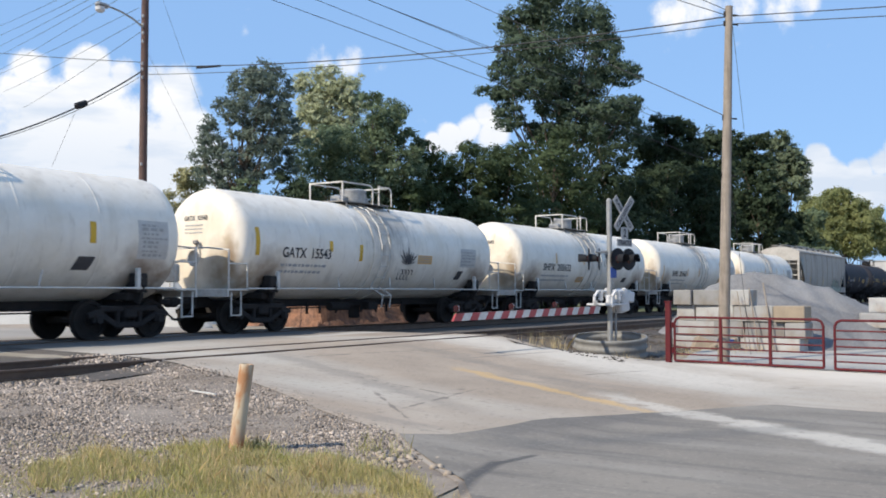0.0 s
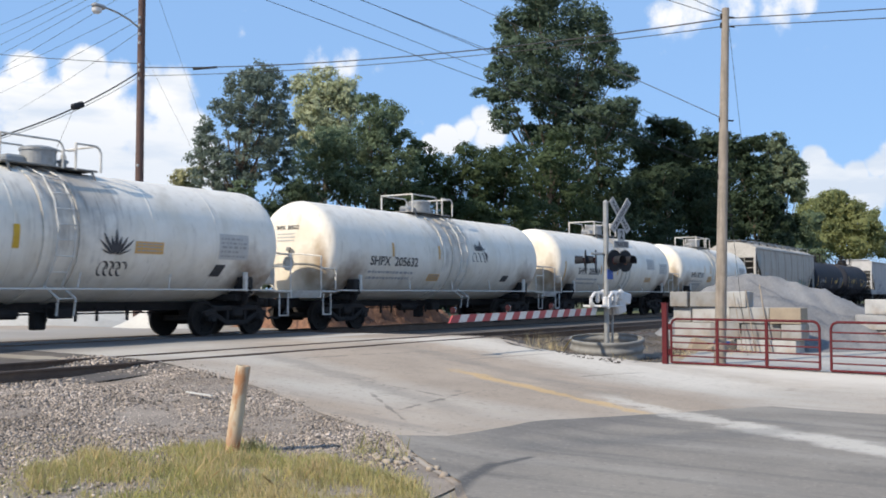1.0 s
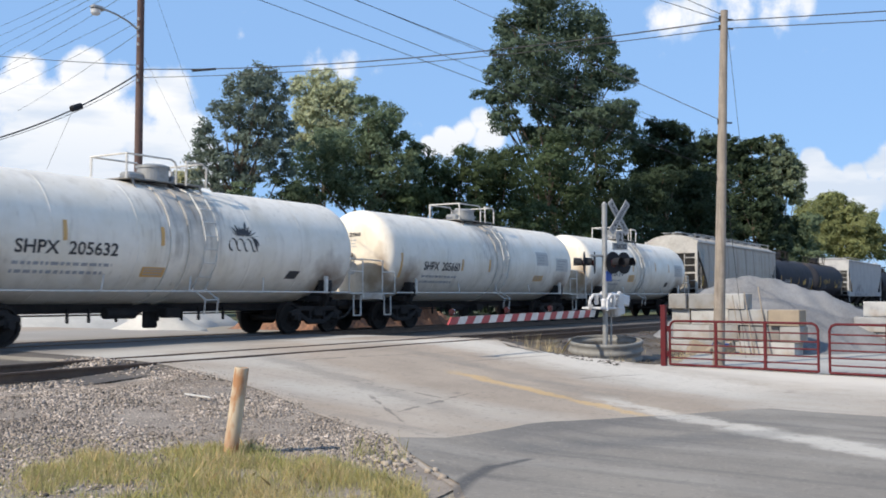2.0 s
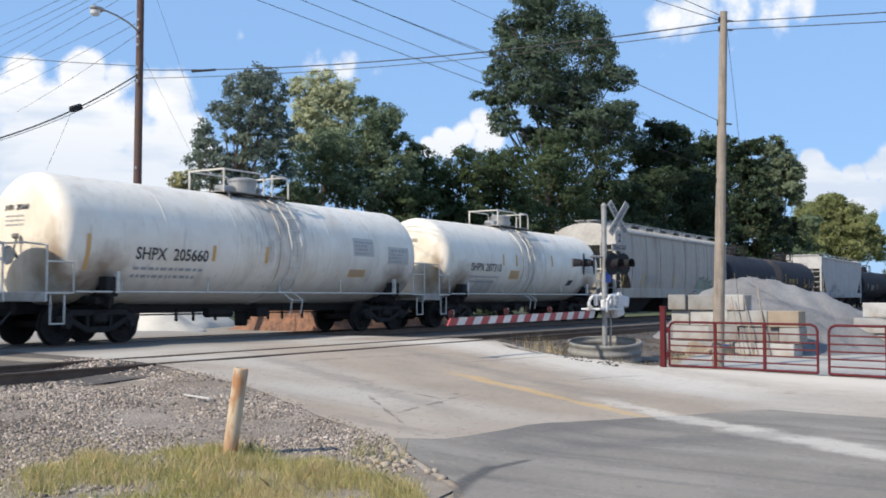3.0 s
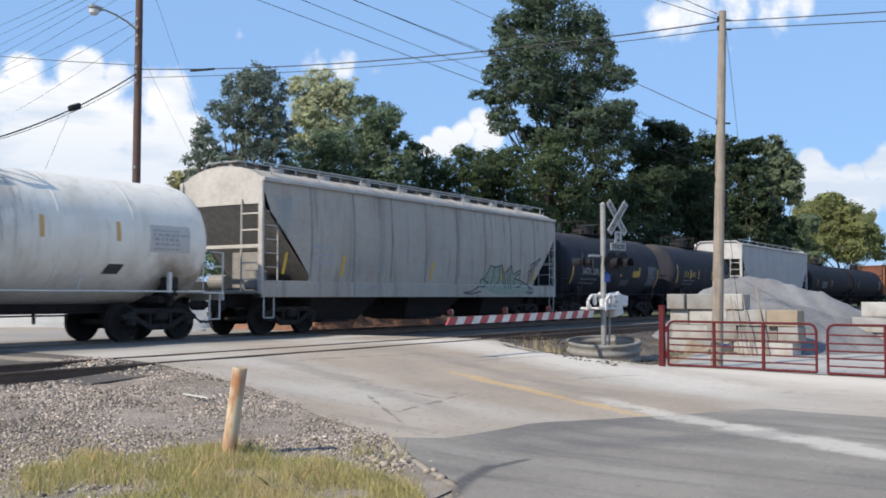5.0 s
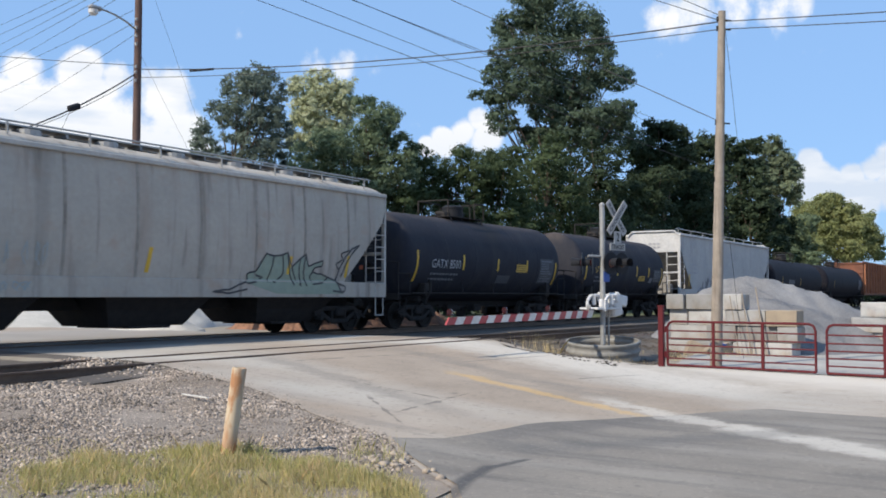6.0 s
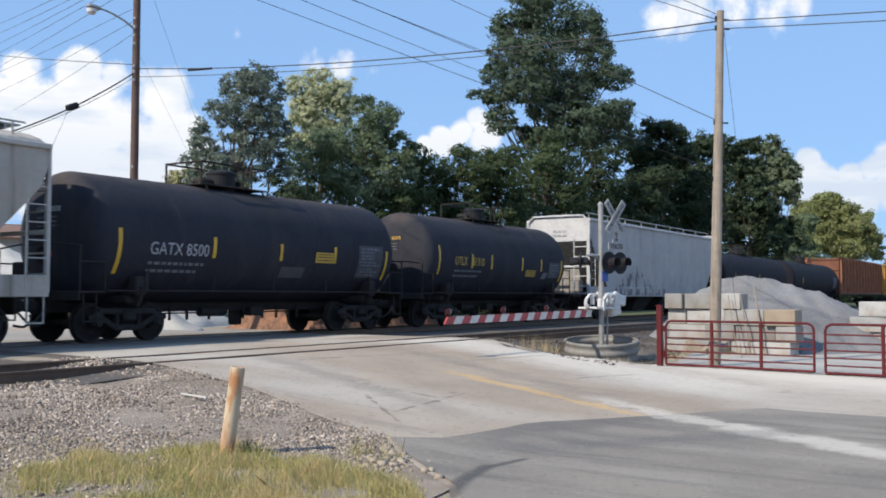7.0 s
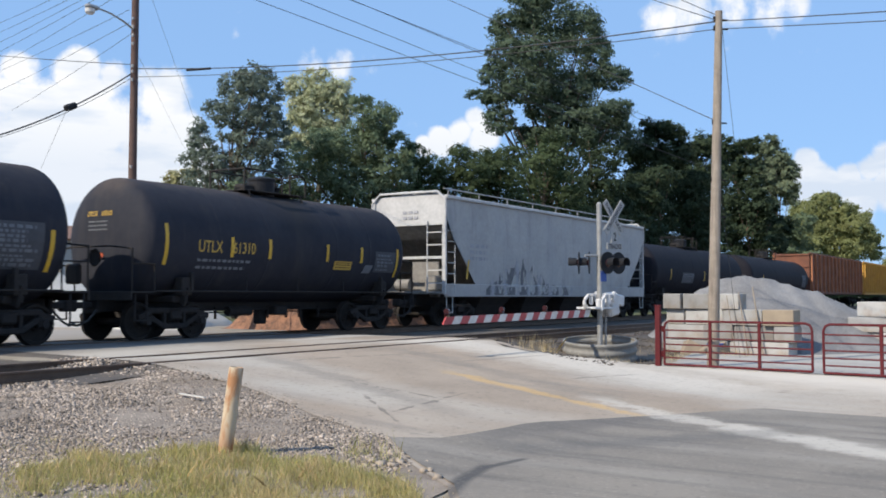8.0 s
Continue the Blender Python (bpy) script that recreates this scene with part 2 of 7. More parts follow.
def over(m, colour, mask_socket, amount=1.0):
    """Lay a colour over what feeds the base colour, through a mask."""
    n, l, p = nodes_of(m)
    prev = p.inputs["Base Color"].links[0].from_socket
    mix = n.new("ShaderNodeMix")
    mix.data_type = "RGBA"
    mul = n.new("ShaderNodeMath")
    mul.operation = "MULTIPLY"
    mul.inputs[1].default_value = amount
    l.new(mask_socket, mul.inputs[0])
    l.new(mul.outputs[0], mix.inputs[0])
    l.new(prev, mix.inputs[6])
    mix.inputs[7].default_value = (*colour, 1)
    l.new(mix.outputs[2], p.inputs["Base Color"])


def noise_mask(m, scale, lo, hi, stretch=(1, 1, 1), detail=5):
    n, l, p = nodes_of(m)
    co, mp, nz, mr = (n.new("ShaderNode" + k) for k in ("TexCoord", "Mapping", "TexNoise", "MapRange"))
    mp.inputs["Scale"].default_value = stretch
    nz.inputs["Scale"].default_value, nz.inputs["Detail"].default_value = scale, detail
    mr.inputs[1].default_value, mr.inputs[2].default_value = lo, hi
    l.new(co.outputs["Object"], mp.inputs[0])
    l.new(mp.outputs[0], nz.inputs["Vector"])
    l.new(nz.outputs[0], mr.inputs[0])
    return mr.outputs[0]


def spot_mask(m, centre, scale, r0, r1, ragged=0.4):
    """A ragged stain round a place; also shapes the sunlit tank-top tone."""
    n, l, p = nodes_of(m)
    co, sub, mul, ln, nz, ad, mr = (n.new("ShaderNode" + k) for k in ("TexCoord", "VectorMath", "VectorMath", "VectorMath", "TexNoise", "Math", "MapRange"))
    sub.operation, mul.operation, ln.operation, ad.operation = "SUBTRACT", "MULTIPLY", "LENGTH", "MULTIPLY_ADD"
    sub.inputs[1].default_value, mul.inputs[1].default_value = centre, scale
    l.new(co.outputs["Object"], sub.inputs[0])
    l.new(sub.outputs[0], mul.inputs[0])
    l.new(mul.outputs[0], ln.inputs[0])
    nz.inputs["Scale"].default_value, nz.inputs["Detail"].default_value = 3.5, 6
    l.new(co.outputs["Object"], nz.inputs["Vector"])
    l.new(nz.outputs[0], ad.inputs[0])
    ad.inputs[1].default_value = ragged * 2
    l.new(ln.outputs["Value"], ad.inputs[2])
    mr.inputs[1].default_value, mr.inputs[2].default_value = r1 + ragged, r0 + ragged
    l.new(ad.outputs[0], mr.inputs[0])
    return mr.outputs[0]


def streak_mask(m, centre, scale):
    """Thin runs down a side, round a place."""
    n, l, p = nodes_of(m)
    mul = n.new("ShaderNodeMath")
    mul.operation = "MULTIPLY"
    l.new(spot_mask(m, centre, scale, 0.3, 1.1), mul.inputs[0])
    l.new(noise_mask(m, 4.0, 0.52, 0.66, (2.6, 0.5, 0.16)), mul.inputs[1])
    return mul.outputs[0]


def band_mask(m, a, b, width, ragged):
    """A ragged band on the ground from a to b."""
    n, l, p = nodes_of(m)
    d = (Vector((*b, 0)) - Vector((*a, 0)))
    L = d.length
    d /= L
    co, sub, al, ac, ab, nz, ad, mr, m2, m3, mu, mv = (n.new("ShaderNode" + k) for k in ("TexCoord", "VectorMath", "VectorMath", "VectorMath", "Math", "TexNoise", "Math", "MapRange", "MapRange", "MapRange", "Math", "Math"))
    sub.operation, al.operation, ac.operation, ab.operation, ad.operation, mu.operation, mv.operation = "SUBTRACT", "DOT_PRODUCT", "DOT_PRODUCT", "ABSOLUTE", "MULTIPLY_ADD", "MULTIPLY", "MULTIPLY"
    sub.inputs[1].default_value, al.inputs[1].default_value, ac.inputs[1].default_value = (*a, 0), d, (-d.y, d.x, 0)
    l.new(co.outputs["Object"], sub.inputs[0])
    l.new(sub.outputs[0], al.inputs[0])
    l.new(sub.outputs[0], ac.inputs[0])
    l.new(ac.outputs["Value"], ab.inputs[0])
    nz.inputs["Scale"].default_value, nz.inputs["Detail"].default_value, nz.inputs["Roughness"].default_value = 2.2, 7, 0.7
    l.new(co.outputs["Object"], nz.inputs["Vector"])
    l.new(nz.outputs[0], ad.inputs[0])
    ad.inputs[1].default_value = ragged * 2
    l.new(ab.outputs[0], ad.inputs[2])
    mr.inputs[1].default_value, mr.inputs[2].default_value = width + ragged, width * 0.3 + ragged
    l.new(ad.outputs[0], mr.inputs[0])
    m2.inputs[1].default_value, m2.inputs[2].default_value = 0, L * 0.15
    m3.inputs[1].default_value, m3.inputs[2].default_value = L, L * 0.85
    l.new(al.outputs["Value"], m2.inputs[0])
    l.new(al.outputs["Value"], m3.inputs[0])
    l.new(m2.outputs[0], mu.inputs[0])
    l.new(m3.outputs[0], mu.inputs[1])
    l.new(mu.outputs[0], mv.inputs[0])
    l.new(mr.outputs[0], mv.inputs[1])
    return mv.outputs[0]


def tank_paint(name, a, b, grime, half, rough, stain):
    m = mat(name, a, b, 0.6, rough, bump=0.0015, fine=5, spec=0.4 if stain else 0.12)
    over(m, grime, noise_mask(m, 1.0, 0.52, 0.75, (2.2, 2.2, 0.25)), 0.35 if stain else 0.5)
    if not stain and half < 7:
        # dusty brown along the top, with its sunlit tone put into the colour
        over(m, (0.085, 0.068, 0.06), spot_mask(m, (0, -0.1, 4.3), (0.04, 0.9, 1.0), 0.35, 0.95), 0.6)
    over(m, grime, noise_mask(m, 5.0, 0.6, 0.8, (1.5, 1.5, 0.2)), 0.5)
    over(m, tuple(c * 0.6 for c in grime), spot_mask(m, (0.25, -0.6, 4.0), (0.9, 0.45, 0.62), 0.2, 1.1), 0.75)
    if stain:
        over(m, (0.36, 0.33, 0.30), spot_mask(m, (0.1, -1.0, 3.45), (0.62, 0.5, 0.55), 0.1, 1.0, 0.7), 0.6)
        over(m, (0.22, 0.19, 0.165), streak_mask(m, (0.1, -1.0, 3.3), (0.55, 0.4, 0.5)), 0.75)
        for s in (-1, 1):
            over(m, (0.17, 0.085, 0.035), spot_mask(m, (s * (half + 0.32), -1.12, 1.95), (0.8, 3.4, 0.95), 0.1, 1.0), 0.9)
            over(m, (0.10, 0.055, 0.025), spot_mask(m, (s * (half + 0.45), -0.75, 1.65), (0.9, 1.5, 1.0), 0.1, 1.05), 0.85)
            over(m, (0.66, 0.53, 0.34), spot_mask(m, (s * (half + 0.5), 0, 2.3), (1.1, 0.6, 0.6), 0.5, 1.1), 0.22)
            over(m, (0.14, 0.075, 0.038), spot_mask(m, (s * (half - 0.7), -1.4, 1.6), (1.1, 0.7, 1.1), 0.1, 0.95), 0.8)
            over(m, (0.62, 0.52, 0.36), noise_mask(m, 1.2, 0.45, 0.7), 0.12)
    return m


M_grating = mat("grimy_steel_grating", (0.26, 0.25, 0.235), (0.16, 0.15, 0.14), 5, 0.7, 0.2)
M_dirtywhite = mat("dirty_white_paint", (0.46, 0.445, 0.42), (0.33, 0.31, 0.285), 1.2, 0.7, fine=8)
M_ring = mat("dull_corrugated_steel", (0.25, 0.25, 0.24), (0.16, 0.155, 0.145), 3, 0.75, 0.1)
M_faint = mat("faint_grey_stencil", (0.36, 0.355, 0.345), (0.28, 0.275, 0.265), 8, 0.7)
M_dimpanel = mat("dull_grey_stencil_panel", (0.045, 0.048, 0.058), (0.065, 0.068, 0.078), 6, 0.8)
M_panel = mat("pale_grey_stencil_panel", (0.50, 0.485, 0.46), (0.42, 0.405, 0.385), 4, 0.6)
M_sign = mat("weathered_white_sign", (0.37, 0.37, 0.365), (0.27, 0.27, 0.265), 6, 0.6)
M_yellow = mat("yellow_reflector", (0.62, 0.38, 0.02), (0.5, 0.3, 0.03), 8, 0.5)
M_orange = mat("faded_orange_panel", (0.62, 0.36, 0.10), (0.55, 0.33, 0.14), 3, 0.6)
M_ink = mat("black_stencil_paint", (0.025, 0.025, 0.03), (0.05, 0.05, 0.055), 8, 0.6)
M_ghost = mat("faded_grey_stencil", (0.36, 0.37, 0.39), (0.28, 0.29, 0.31), 8, 0.7)
M_whiteink = mat("white_stencil_paint", (0.38, 0.39, 0.41), (0.26, 0.27, 0.29), 8, 0.6)
M_yellowink = mat("yellow_stencil_paint", (0.55, 0.36, 0.06), (0.45, 0.28, 0.05), 8, 0.6)
M_greyink = mat("dim_grey_stencil", (0.10, 0.11, 0.13), (0.15, 0.16, 0.18), 8, 0.7)
M_redlamp = mat("red_orange_placard", (0.45, 0.08, 0.02), (0.35, 0.06, 0.02), 8, 0.5)
M_lens = mat("dark_red_lens", (0.04, 0.004, 0.004), (0.025, 0.003, 0.003), 8, 0.25)
M_dark = mat("flat_black_enamel", (0.012, 0.013, 0.017), (0.019, 0.02, 0.024), 8, 0.6, spec=0.2)
M_redtape = mat("red_reflective_tape", (0.36, 0.045, 0.05), (0.27, 0.035, 0.04), 8, 0.45)
M_whitetape = mat("white_reflective_tape", (0.60, 0.59, 0.57), (0.46, 0.45, 0.43), 6, 0.45)
M_blue = mat("blue_sign_enamel", (0.02, 0.07, 0.32), (0.02, 0.06, 0.25), 8, 0.4)
M_handrail = mat("grimy_white_handrail", (0.62, 0.61, 0.58), (0.42, 0.39, 0.35), 5, 0.55)
M_gravelbed = mat("grey_gravel_bed", (0.31, 0.265, 0.22), (0.15, 0.125, 0.105), 2.2, 0.95, bump=0.04, fine=48)
M_ballast = mat("dark_ballast", (0.098, 0.086, 0.078), (0.052, 0.046, 0.042), 1.6, 0.95, bump=0.06, fine=18)
M_stone = mat("loose_gravel_stones", (0.37, 0.315, 0.27), (0.20, 0.165, 0.135), 1.5, 0.9, fine=40, island=0.75)
M_clay = mat("orange_brown_clay_bank", (0.27, 0.135, 0.08), (0.085, 0.05, 0.036), 2.6, 0.95, bump=0.08, fine=9)
M_cable = mat("black_cable", (0.02, 0.02, 0.022), (0.03, 0.03, 0.03), 5, 0.6)
M_siding = mat("ribbed_grey_siding", (0.40, 0.40, 0.40), (0.32, 0.32, 0.32), 1, 0.6)
M_brick = mat("brown_brick", (0.20, 0.12, 0.09), (0.15, 0.09, 0.07), 2, 0.9, bump=0.01)
M_bollard = mat("cream_pipe_paint", (0.52, 0.43, 0.31), (0.45, 0.36, 0.26), 3, 0.7, bump=0.004)
over(M_bollard, (0.32, 0.12, 0.03), noise_mask(M_bollard, 7, 0.46, 0.58, (1, 1, 0.4)), 0.8)
over(M_bollard, (0.30, 0.11, 0.03), spot_mask(M_bollard, (0, 0, 0.05), (0, 0, 4), 0.1, 1.1), 0.8)
over(M_road, (0.44, 0.42, 0.38), noise_mask(M_road, 0.22, 0.48, 0.66, (1, 0.5, 1)), 0.7)
over(M_road, (0.14, 0.135, 0.13), noise_mask(M_road, 1.0, 0.58, 0.75, (3.0, 0.25, 1)), 0.4)
over(M_patch, (0.30, 0.28, 0.25), noise_mask(M_patch, 0.9, 0.52, 0.75, (1.2, 0.3, 1)), 0.6)
over(M_patch, (0.075, 0.072, 0.07), noise_mask(M_patch, 1.6, 0.52, 0.72, (1.6, 0.22, 1), 6), 0.6)
over(M_patch, (0.085, 0.08, 0.078), band_mask(M_patch, (14.0, -15.2), (9.6, -14.0), 0.5, 0.5), 0.5)
# curved dark band: a cast shadow painted into both asphalt colours
for a, b, w in (((7.0, -15.6), (8.05, -15.2), 0.12), ((7.75, -15.3), (8.75, -15.06), 0.11), ((8.4, -15.1), (9.35, -15.2), 0.06)):
    over(M_patch, (0.062, 0.06, 0.06), band_mask(M_patch, a, b, w, 0.03), 0.9)
    over(M_road, (0.062, 0.06, 0.06), band_mask(M_road, a, b, w, 0.03), 0.75)
for M_any in (M_road, M_patch):
    over(M_any, (0.52, 0.485, 0.43), band_mask(M_any, (14.8, -13.4), (12.4, -17.2), 0.34, 0.7), 0.62)
    over(M_any, (0.50, 0.47, 0.42), band_mask(M_any, (13.0, -16.0), (10.6, -20.6), 0.5, 0.45), 0.75)
    over(M_any, (0.09, 0.09, 0.09), band_mask(M_any, (9.2, -14.4), (13.4, -17.4), 0.4, 0.6), 0.4)
over(M_road, (0.52, 0.34, 0.13), band_mask(M_road, (15.1, -10.4), (13.2, -15.3), 0.22, 0.45), 0.6)
over(M_road, (0.52, 0.485, 0.43), band_mask(M_road, (21.4, -5), (17.4, -16), 1.7, 0.9), 0.85)
over(M_road, (0.15, 0.14, 0.125), band_mask(M_road, (13.8, -7), (11.0, -13.6), 0.35, 0.6), 0.4)
over(M_road, (0.15, 0.14, 0.125), band_mask(M_road, (17.6, -7.5), (14.4, -14.5), 0.4, 0.6), 0.35)
# thin dark line painted in place of the gate arm's shadow
over(M_road, (0.13, 0.12, 0.11), band_mask(M_road, (16.4, -9.9), (19.9, -10.3), 0.06, 0.06), 0.6)
over(M_road, (0.12, 0.11, 0.10), noise_mask(M_road, 2.2, 0.66, 0.72, (1, 1, 1), 8), 0.5)
over(M_gravelbed, (0.20, 0.15, 0.105), noise_mask(M_gravelbed, 0.7, 0.5, 0.65), 0.6)
over(M_ballast, (0.19, 0.155, 0.12), noise_mask(M_ballast, 0.5, 0.5, 0.68), 0.45)
over(M_stone, (0.20, 0.165, 0.13), noise_mask(M_stone, 0.6, 0.52, 0.66), 0.55)
for M_any in (M_road, M_patch, M_dust):
    over(M_any, (0.10, 0.09, 0.08), noise_mask(M_any, 11, 0.58, 0.72, (1, 1, 1), 3), 0.4)
    over(M_any, (0.55, 0.50, 0.44), noise_mask(M_any, 24, 0.58, 0.74, (1, 0.7, 1), 4), 0.2)
for a, b in (((13.0, -8.2), (18.2, -8.9)), ((10.4, -12.6), (13.2, -12.2)), ((12.4, -10.2), (12.0, -13.8)), ((16.2, -12.4), (18.6, -12.9)), ((9.9, -13.2), (11.5, -11.4))):
    over(M_road, (0.09, 0.08, 0.07), band_mask(M_road, a, b, 0.03, 0.16), 0.6)
over(M_road, (0.56, 0.52, 0.46), band_mask(M_road, (23.5, -10.2), (19.8, -30), 4.4, 1.2), 0.9)
over(M_road, (0.24, 0.232, 0.22), band_mask(M_road, (8.0, 4.5), (28.0, 4.5), 5.5, 0.5), 0.7)
# train's shadow on the road deepened by a dark band in the colour
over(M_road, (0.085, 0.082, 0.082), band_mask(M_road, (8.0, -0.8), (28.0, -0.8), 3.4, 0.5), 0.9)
over(M_road, (0.50, 0.48, 0.44), band_mask(M_road, (18.5, -3.5), (23.5, -3.2), 0.5, 0.5), 0.6)
over(M_dust, (0.62, 0.60, 0.56), noise_mask(M_dust, 0.3, 0.45, 0.65), 0.6)
over(M_dust, (0.34, 0.31, 0.27), noise_mask(M_dust, 1.5, 0.6, 0.75, (1, 0.4, 1)), 0.4)
over(M_grey, (0.30, 0.22, 0.17), noise_mask(M_grey, 1.0, 0.55, 0.75, (1.6, 1, 0.35)), 0.4)
over(M_grey, (0.14, 0.12, 0.10), noise_mask(M_grey, 3.0, 0.56, 0.72, (1.3, 1, 0.10)), 0.6)
over(M_grey, (0.10, 0.085, 0.07), noise_mask(M_grey, 0.55, 0.6, 0.68, (2.4, 1, 0.10), 3), 0.35)
over(M_grey, (0.36, 0.24, 0.17), noise_mask(M_grey, 1.1, 0.6, 0.72, (1, 1, 1.4), 6), 0.4)
over(M_lgrey, (0.16, 0.158, 0.165), noise_mask(M_lgrey, 0.45, 0.56, 0.72, (1, 1, 0.8), 5), 0.4)
over(M_lgrey, (0.20, 0.20, 0.215), noise_mask(M_lgrey, 2.2, 0.58, 0.75, (1.0, 1, 0.15)), 0.5)
over(M_lgrey, (0.37, 0.37, 0.38), noise_mask(M_lgrey, 1.0, 0.5, 0.72, (1.2, 1, 0.4)), 0.5)
over(M_block, (0.34, 0.24, 0.15), noise_mask(M_block, 1.3, 0.52, 0.7), 0.65)
over(M_block, (0.20, 0.185, 0.17), noise_mask(M_block, 4.0, 0.54, 0.72, (1, 1, 0.4)), 0.5)
def random_tone(m, low, high):
    n, l, p = nodes_of(m)
    oi, mr, hs = n.new("ShaderNodeObjectInfo"), n.new("ShaderNodeMapRange"), n.new("ShaderNodeHueSaturation")
    mr.inputs[3].default_value, mr.inputs[4].default_value = low, high
    l.new(oi.outputs["Random"], mr.inputs[0])
    l.new(mr.outputs[0], hs.inputs["Value"])
    l.new(p.inputs["Base Color"].links[0].from_socket, hs.inputs["Color"])
    l.new(hs.outputs[0], p.inputs["Base Color"])


random_tone(M_block, 0.55, 1.1)
over(M_pole, (0.12, 0.10, 0.085), noise_mask(M_pole, 3, 0.5, 0.7, (6, 6, 0.4)), 0.6)


def leaf_mat(name, a, b, glow=0.25):
    m = mat(name, a, b, 0.35, 0.7, island=0.3, spec=0.15)
    n, l, p = nodes_of(m)
    tr, add, out = n.new("ShaderNodeBsdfTranslucent"), n.new("ShaderNodeMixShader"), n["Material Output"]
    l.new(p.inputs["Base Color"].links[0].from_socket, tr.inputs[0])
    add.inputs[0].default_value = glow
    l.new(p.outputs[0], add.inputs[1])
    l.new(tr.outputs[0], add.inputs[2])
    l.new(add.outputs[0], out.inputs[0])
    return m


LEAF = {"dark": leaf_mat("dark_green_leaves", (0.038, 0.058, 0.034), (0.052, 0.075, 0.040), 0.3),
        "tall": leaf_mat("soft_green_leaves", (0.080, 0.118, 0.082), (0.110, 0.150, 0.098), 0.38),
        "blue": leaf_mat("blue_green_leaves", (0.135, 0.175, 0.150), (0.170, 0.210, 0.165), 0.4),
        "pale": leaf_mat("pale_silver_green_leaves", (0.52, 0.53, 0.36), (0.38, 0.42, 0.26), 0.4),
        "mid": leaf_mat("mid_green_leaves", (0.140, 0.190, 0.118), (0.175, 0.225, 0.132), 0.42),
        "hedge": leaf_mat("deep_green_leaves", (0.060, 0.088, 0.044), (0.082, 0.112, 0.052), 0.36),
        "olive": leaf_mat("olive_green_leaves", (0.16, 0.20, 0.13), (0.20, 0.24, 0.15), 0.4),
        "warm": leaf_mat("yellow_green_leaves", (0.22, 0.245, 0.105), (0.27, 0.29, 0.13), 0.42),
        "straw": leaf_mat("straw_green_leaves", (0.38, 0.36, 0.20), (0.26, 0.26, 0.13))}


M_grass = leaf_mat("yellow_green_grass", (0.40, 0.40, 0.15), (0.60, 0.50, 0.27), 0.45)
M_dry = leaf_mat("dry_straw_grass", (0.66, 0.53, 0.31), (0.52, 0.42, 0.23), 0.45)


def thing(name, label, cat, group=""):
    return tagged(new(name), label, cat, group)


def raw(name, verts, faces, material, parent=None, label=""):
    me = bpy.data.meshes.new(name)
    me.from_pydata(verts, [], faces)
    me.materials.append(material)
    ob = new(name, me)
    if parent:
        ob.parent = parent
    return tagged(ob, label)


# ---------- ground ----------
def ground():
    def axis(lo, hi, a, b, fine):
        v = [a + (b - a) * k / round((b - a) / fine) for k in range(round((b - a) / fine) + 1)]
        s, x = fine, b
        while x < hi:
            s *= 1.4
            x += s
            v.append(x)
        s, x = fine, a
        while x > lo:
            s *= 1.4
            x -= s
            v.insert(0, x)
        return v
    xs, ys = axis(-3000, 3000, -8, 45, 0.6), axis(-3000, 3000, -24, 12, 0.6)
    bm = bmesh.new()
    g = [[bm.verts.new((x, y, zg(x, y) - 0.02)) for x in xs] for y in ys]
    for r, q in zip(g, g[1:]):
        for k in range(len(xs) - 1):
            bm.faces.new((r[k], r[k + 1], q[k + 1], q[k]))
    tagged(part("ground", bm, M_soil, smooth=True), "bare dusty brown earth ground", "ground", kind="structure")


ground()
ROAD = [(13.2, 40), (12.9, 3), (11.7, -5.6), (11.1, -7.8), (10.5, -10.05), (9.6, -12.1), (9.05, -13.6), (8.05, -14.65), (7.6, -15.3), (5, -17.2), (-6, -24),
        (26, -24), (25.5, -15), (24.0, -12.2), (21.0, -12.15), (19.2, -11.9), (19.2, -10.9), (20.2, -9.7), (21.9, -7.8), (22.9, -5.2), (22.9, 40)]
sheet("gravel_bed", [(-40, -7.9), (11.4, -7.9), (10.8, -10.0), (9.9, -12.0), (9.3, -13.6), (8.3, -14.6), (7.8, -15.3), (6.6, -15.6), (5.0, -14.6), (2, -13.4), (-40, -13)], M_gravelbed, 0.0, wob=0.1,
      label="grey-brown crushed gravel beside the siding")
sheet("ballast_left", [(-60, -8.1), (11.3, -8.1), (13.2, 3.2), (-60, 3.2)], M_ballast, 0.003, step=1.5, label="grey ballast under the rails beside the road")
sheet("ballast_right", [(21.7, -7.9), (20.5, -9.3), (19.4, -11), (19.3, -12.2), (23.3, -11.4), (30, -9.6), (60, -9.2), (240, -9), (240, 4), (22.6, 4)], M_ballast, 0.003, step=1.5, label="dark ballast and dirt round the rails")
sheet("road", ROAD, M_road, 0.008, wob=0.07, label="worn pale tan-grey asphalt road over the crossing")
PATCH = [(9.1, -13.6), (9.5, -13.98), (10.3, -14.05), (11.6, -14.22), (12.9, -14.75), (14.4, -15.5), (15.3, -16.1), (15.3, -17.8), (16.6, -23.9), (-5.6, -23.9), (5.2, -17.2), (7.7, -15.3), (8.2, -14.6)]
sheet("asphalt_patch", PATCH, M_patch, 0.02, wob=0.06, label="darker newer asphalt laid over the road")
sheet("yard_apron", [(23.9, -12.1), (30, -10.5), (40, -9.5), (75, -11), (75, -24), (25.5, -24), (25.2, -15)], M_dust, 0.016, wob=0.16,
      label="pale limestone dust over the yard entrance")


sheet("yard_floor", [(23.35, -11.75), (30, -10.4), (40, -9.4), (76, -11), (76, -24.5), (22.5, -24.5), (22.55, -15.5)], M_yard, 0.022, wob=0.10, label="grey dusty gravel floor of the stone yard")
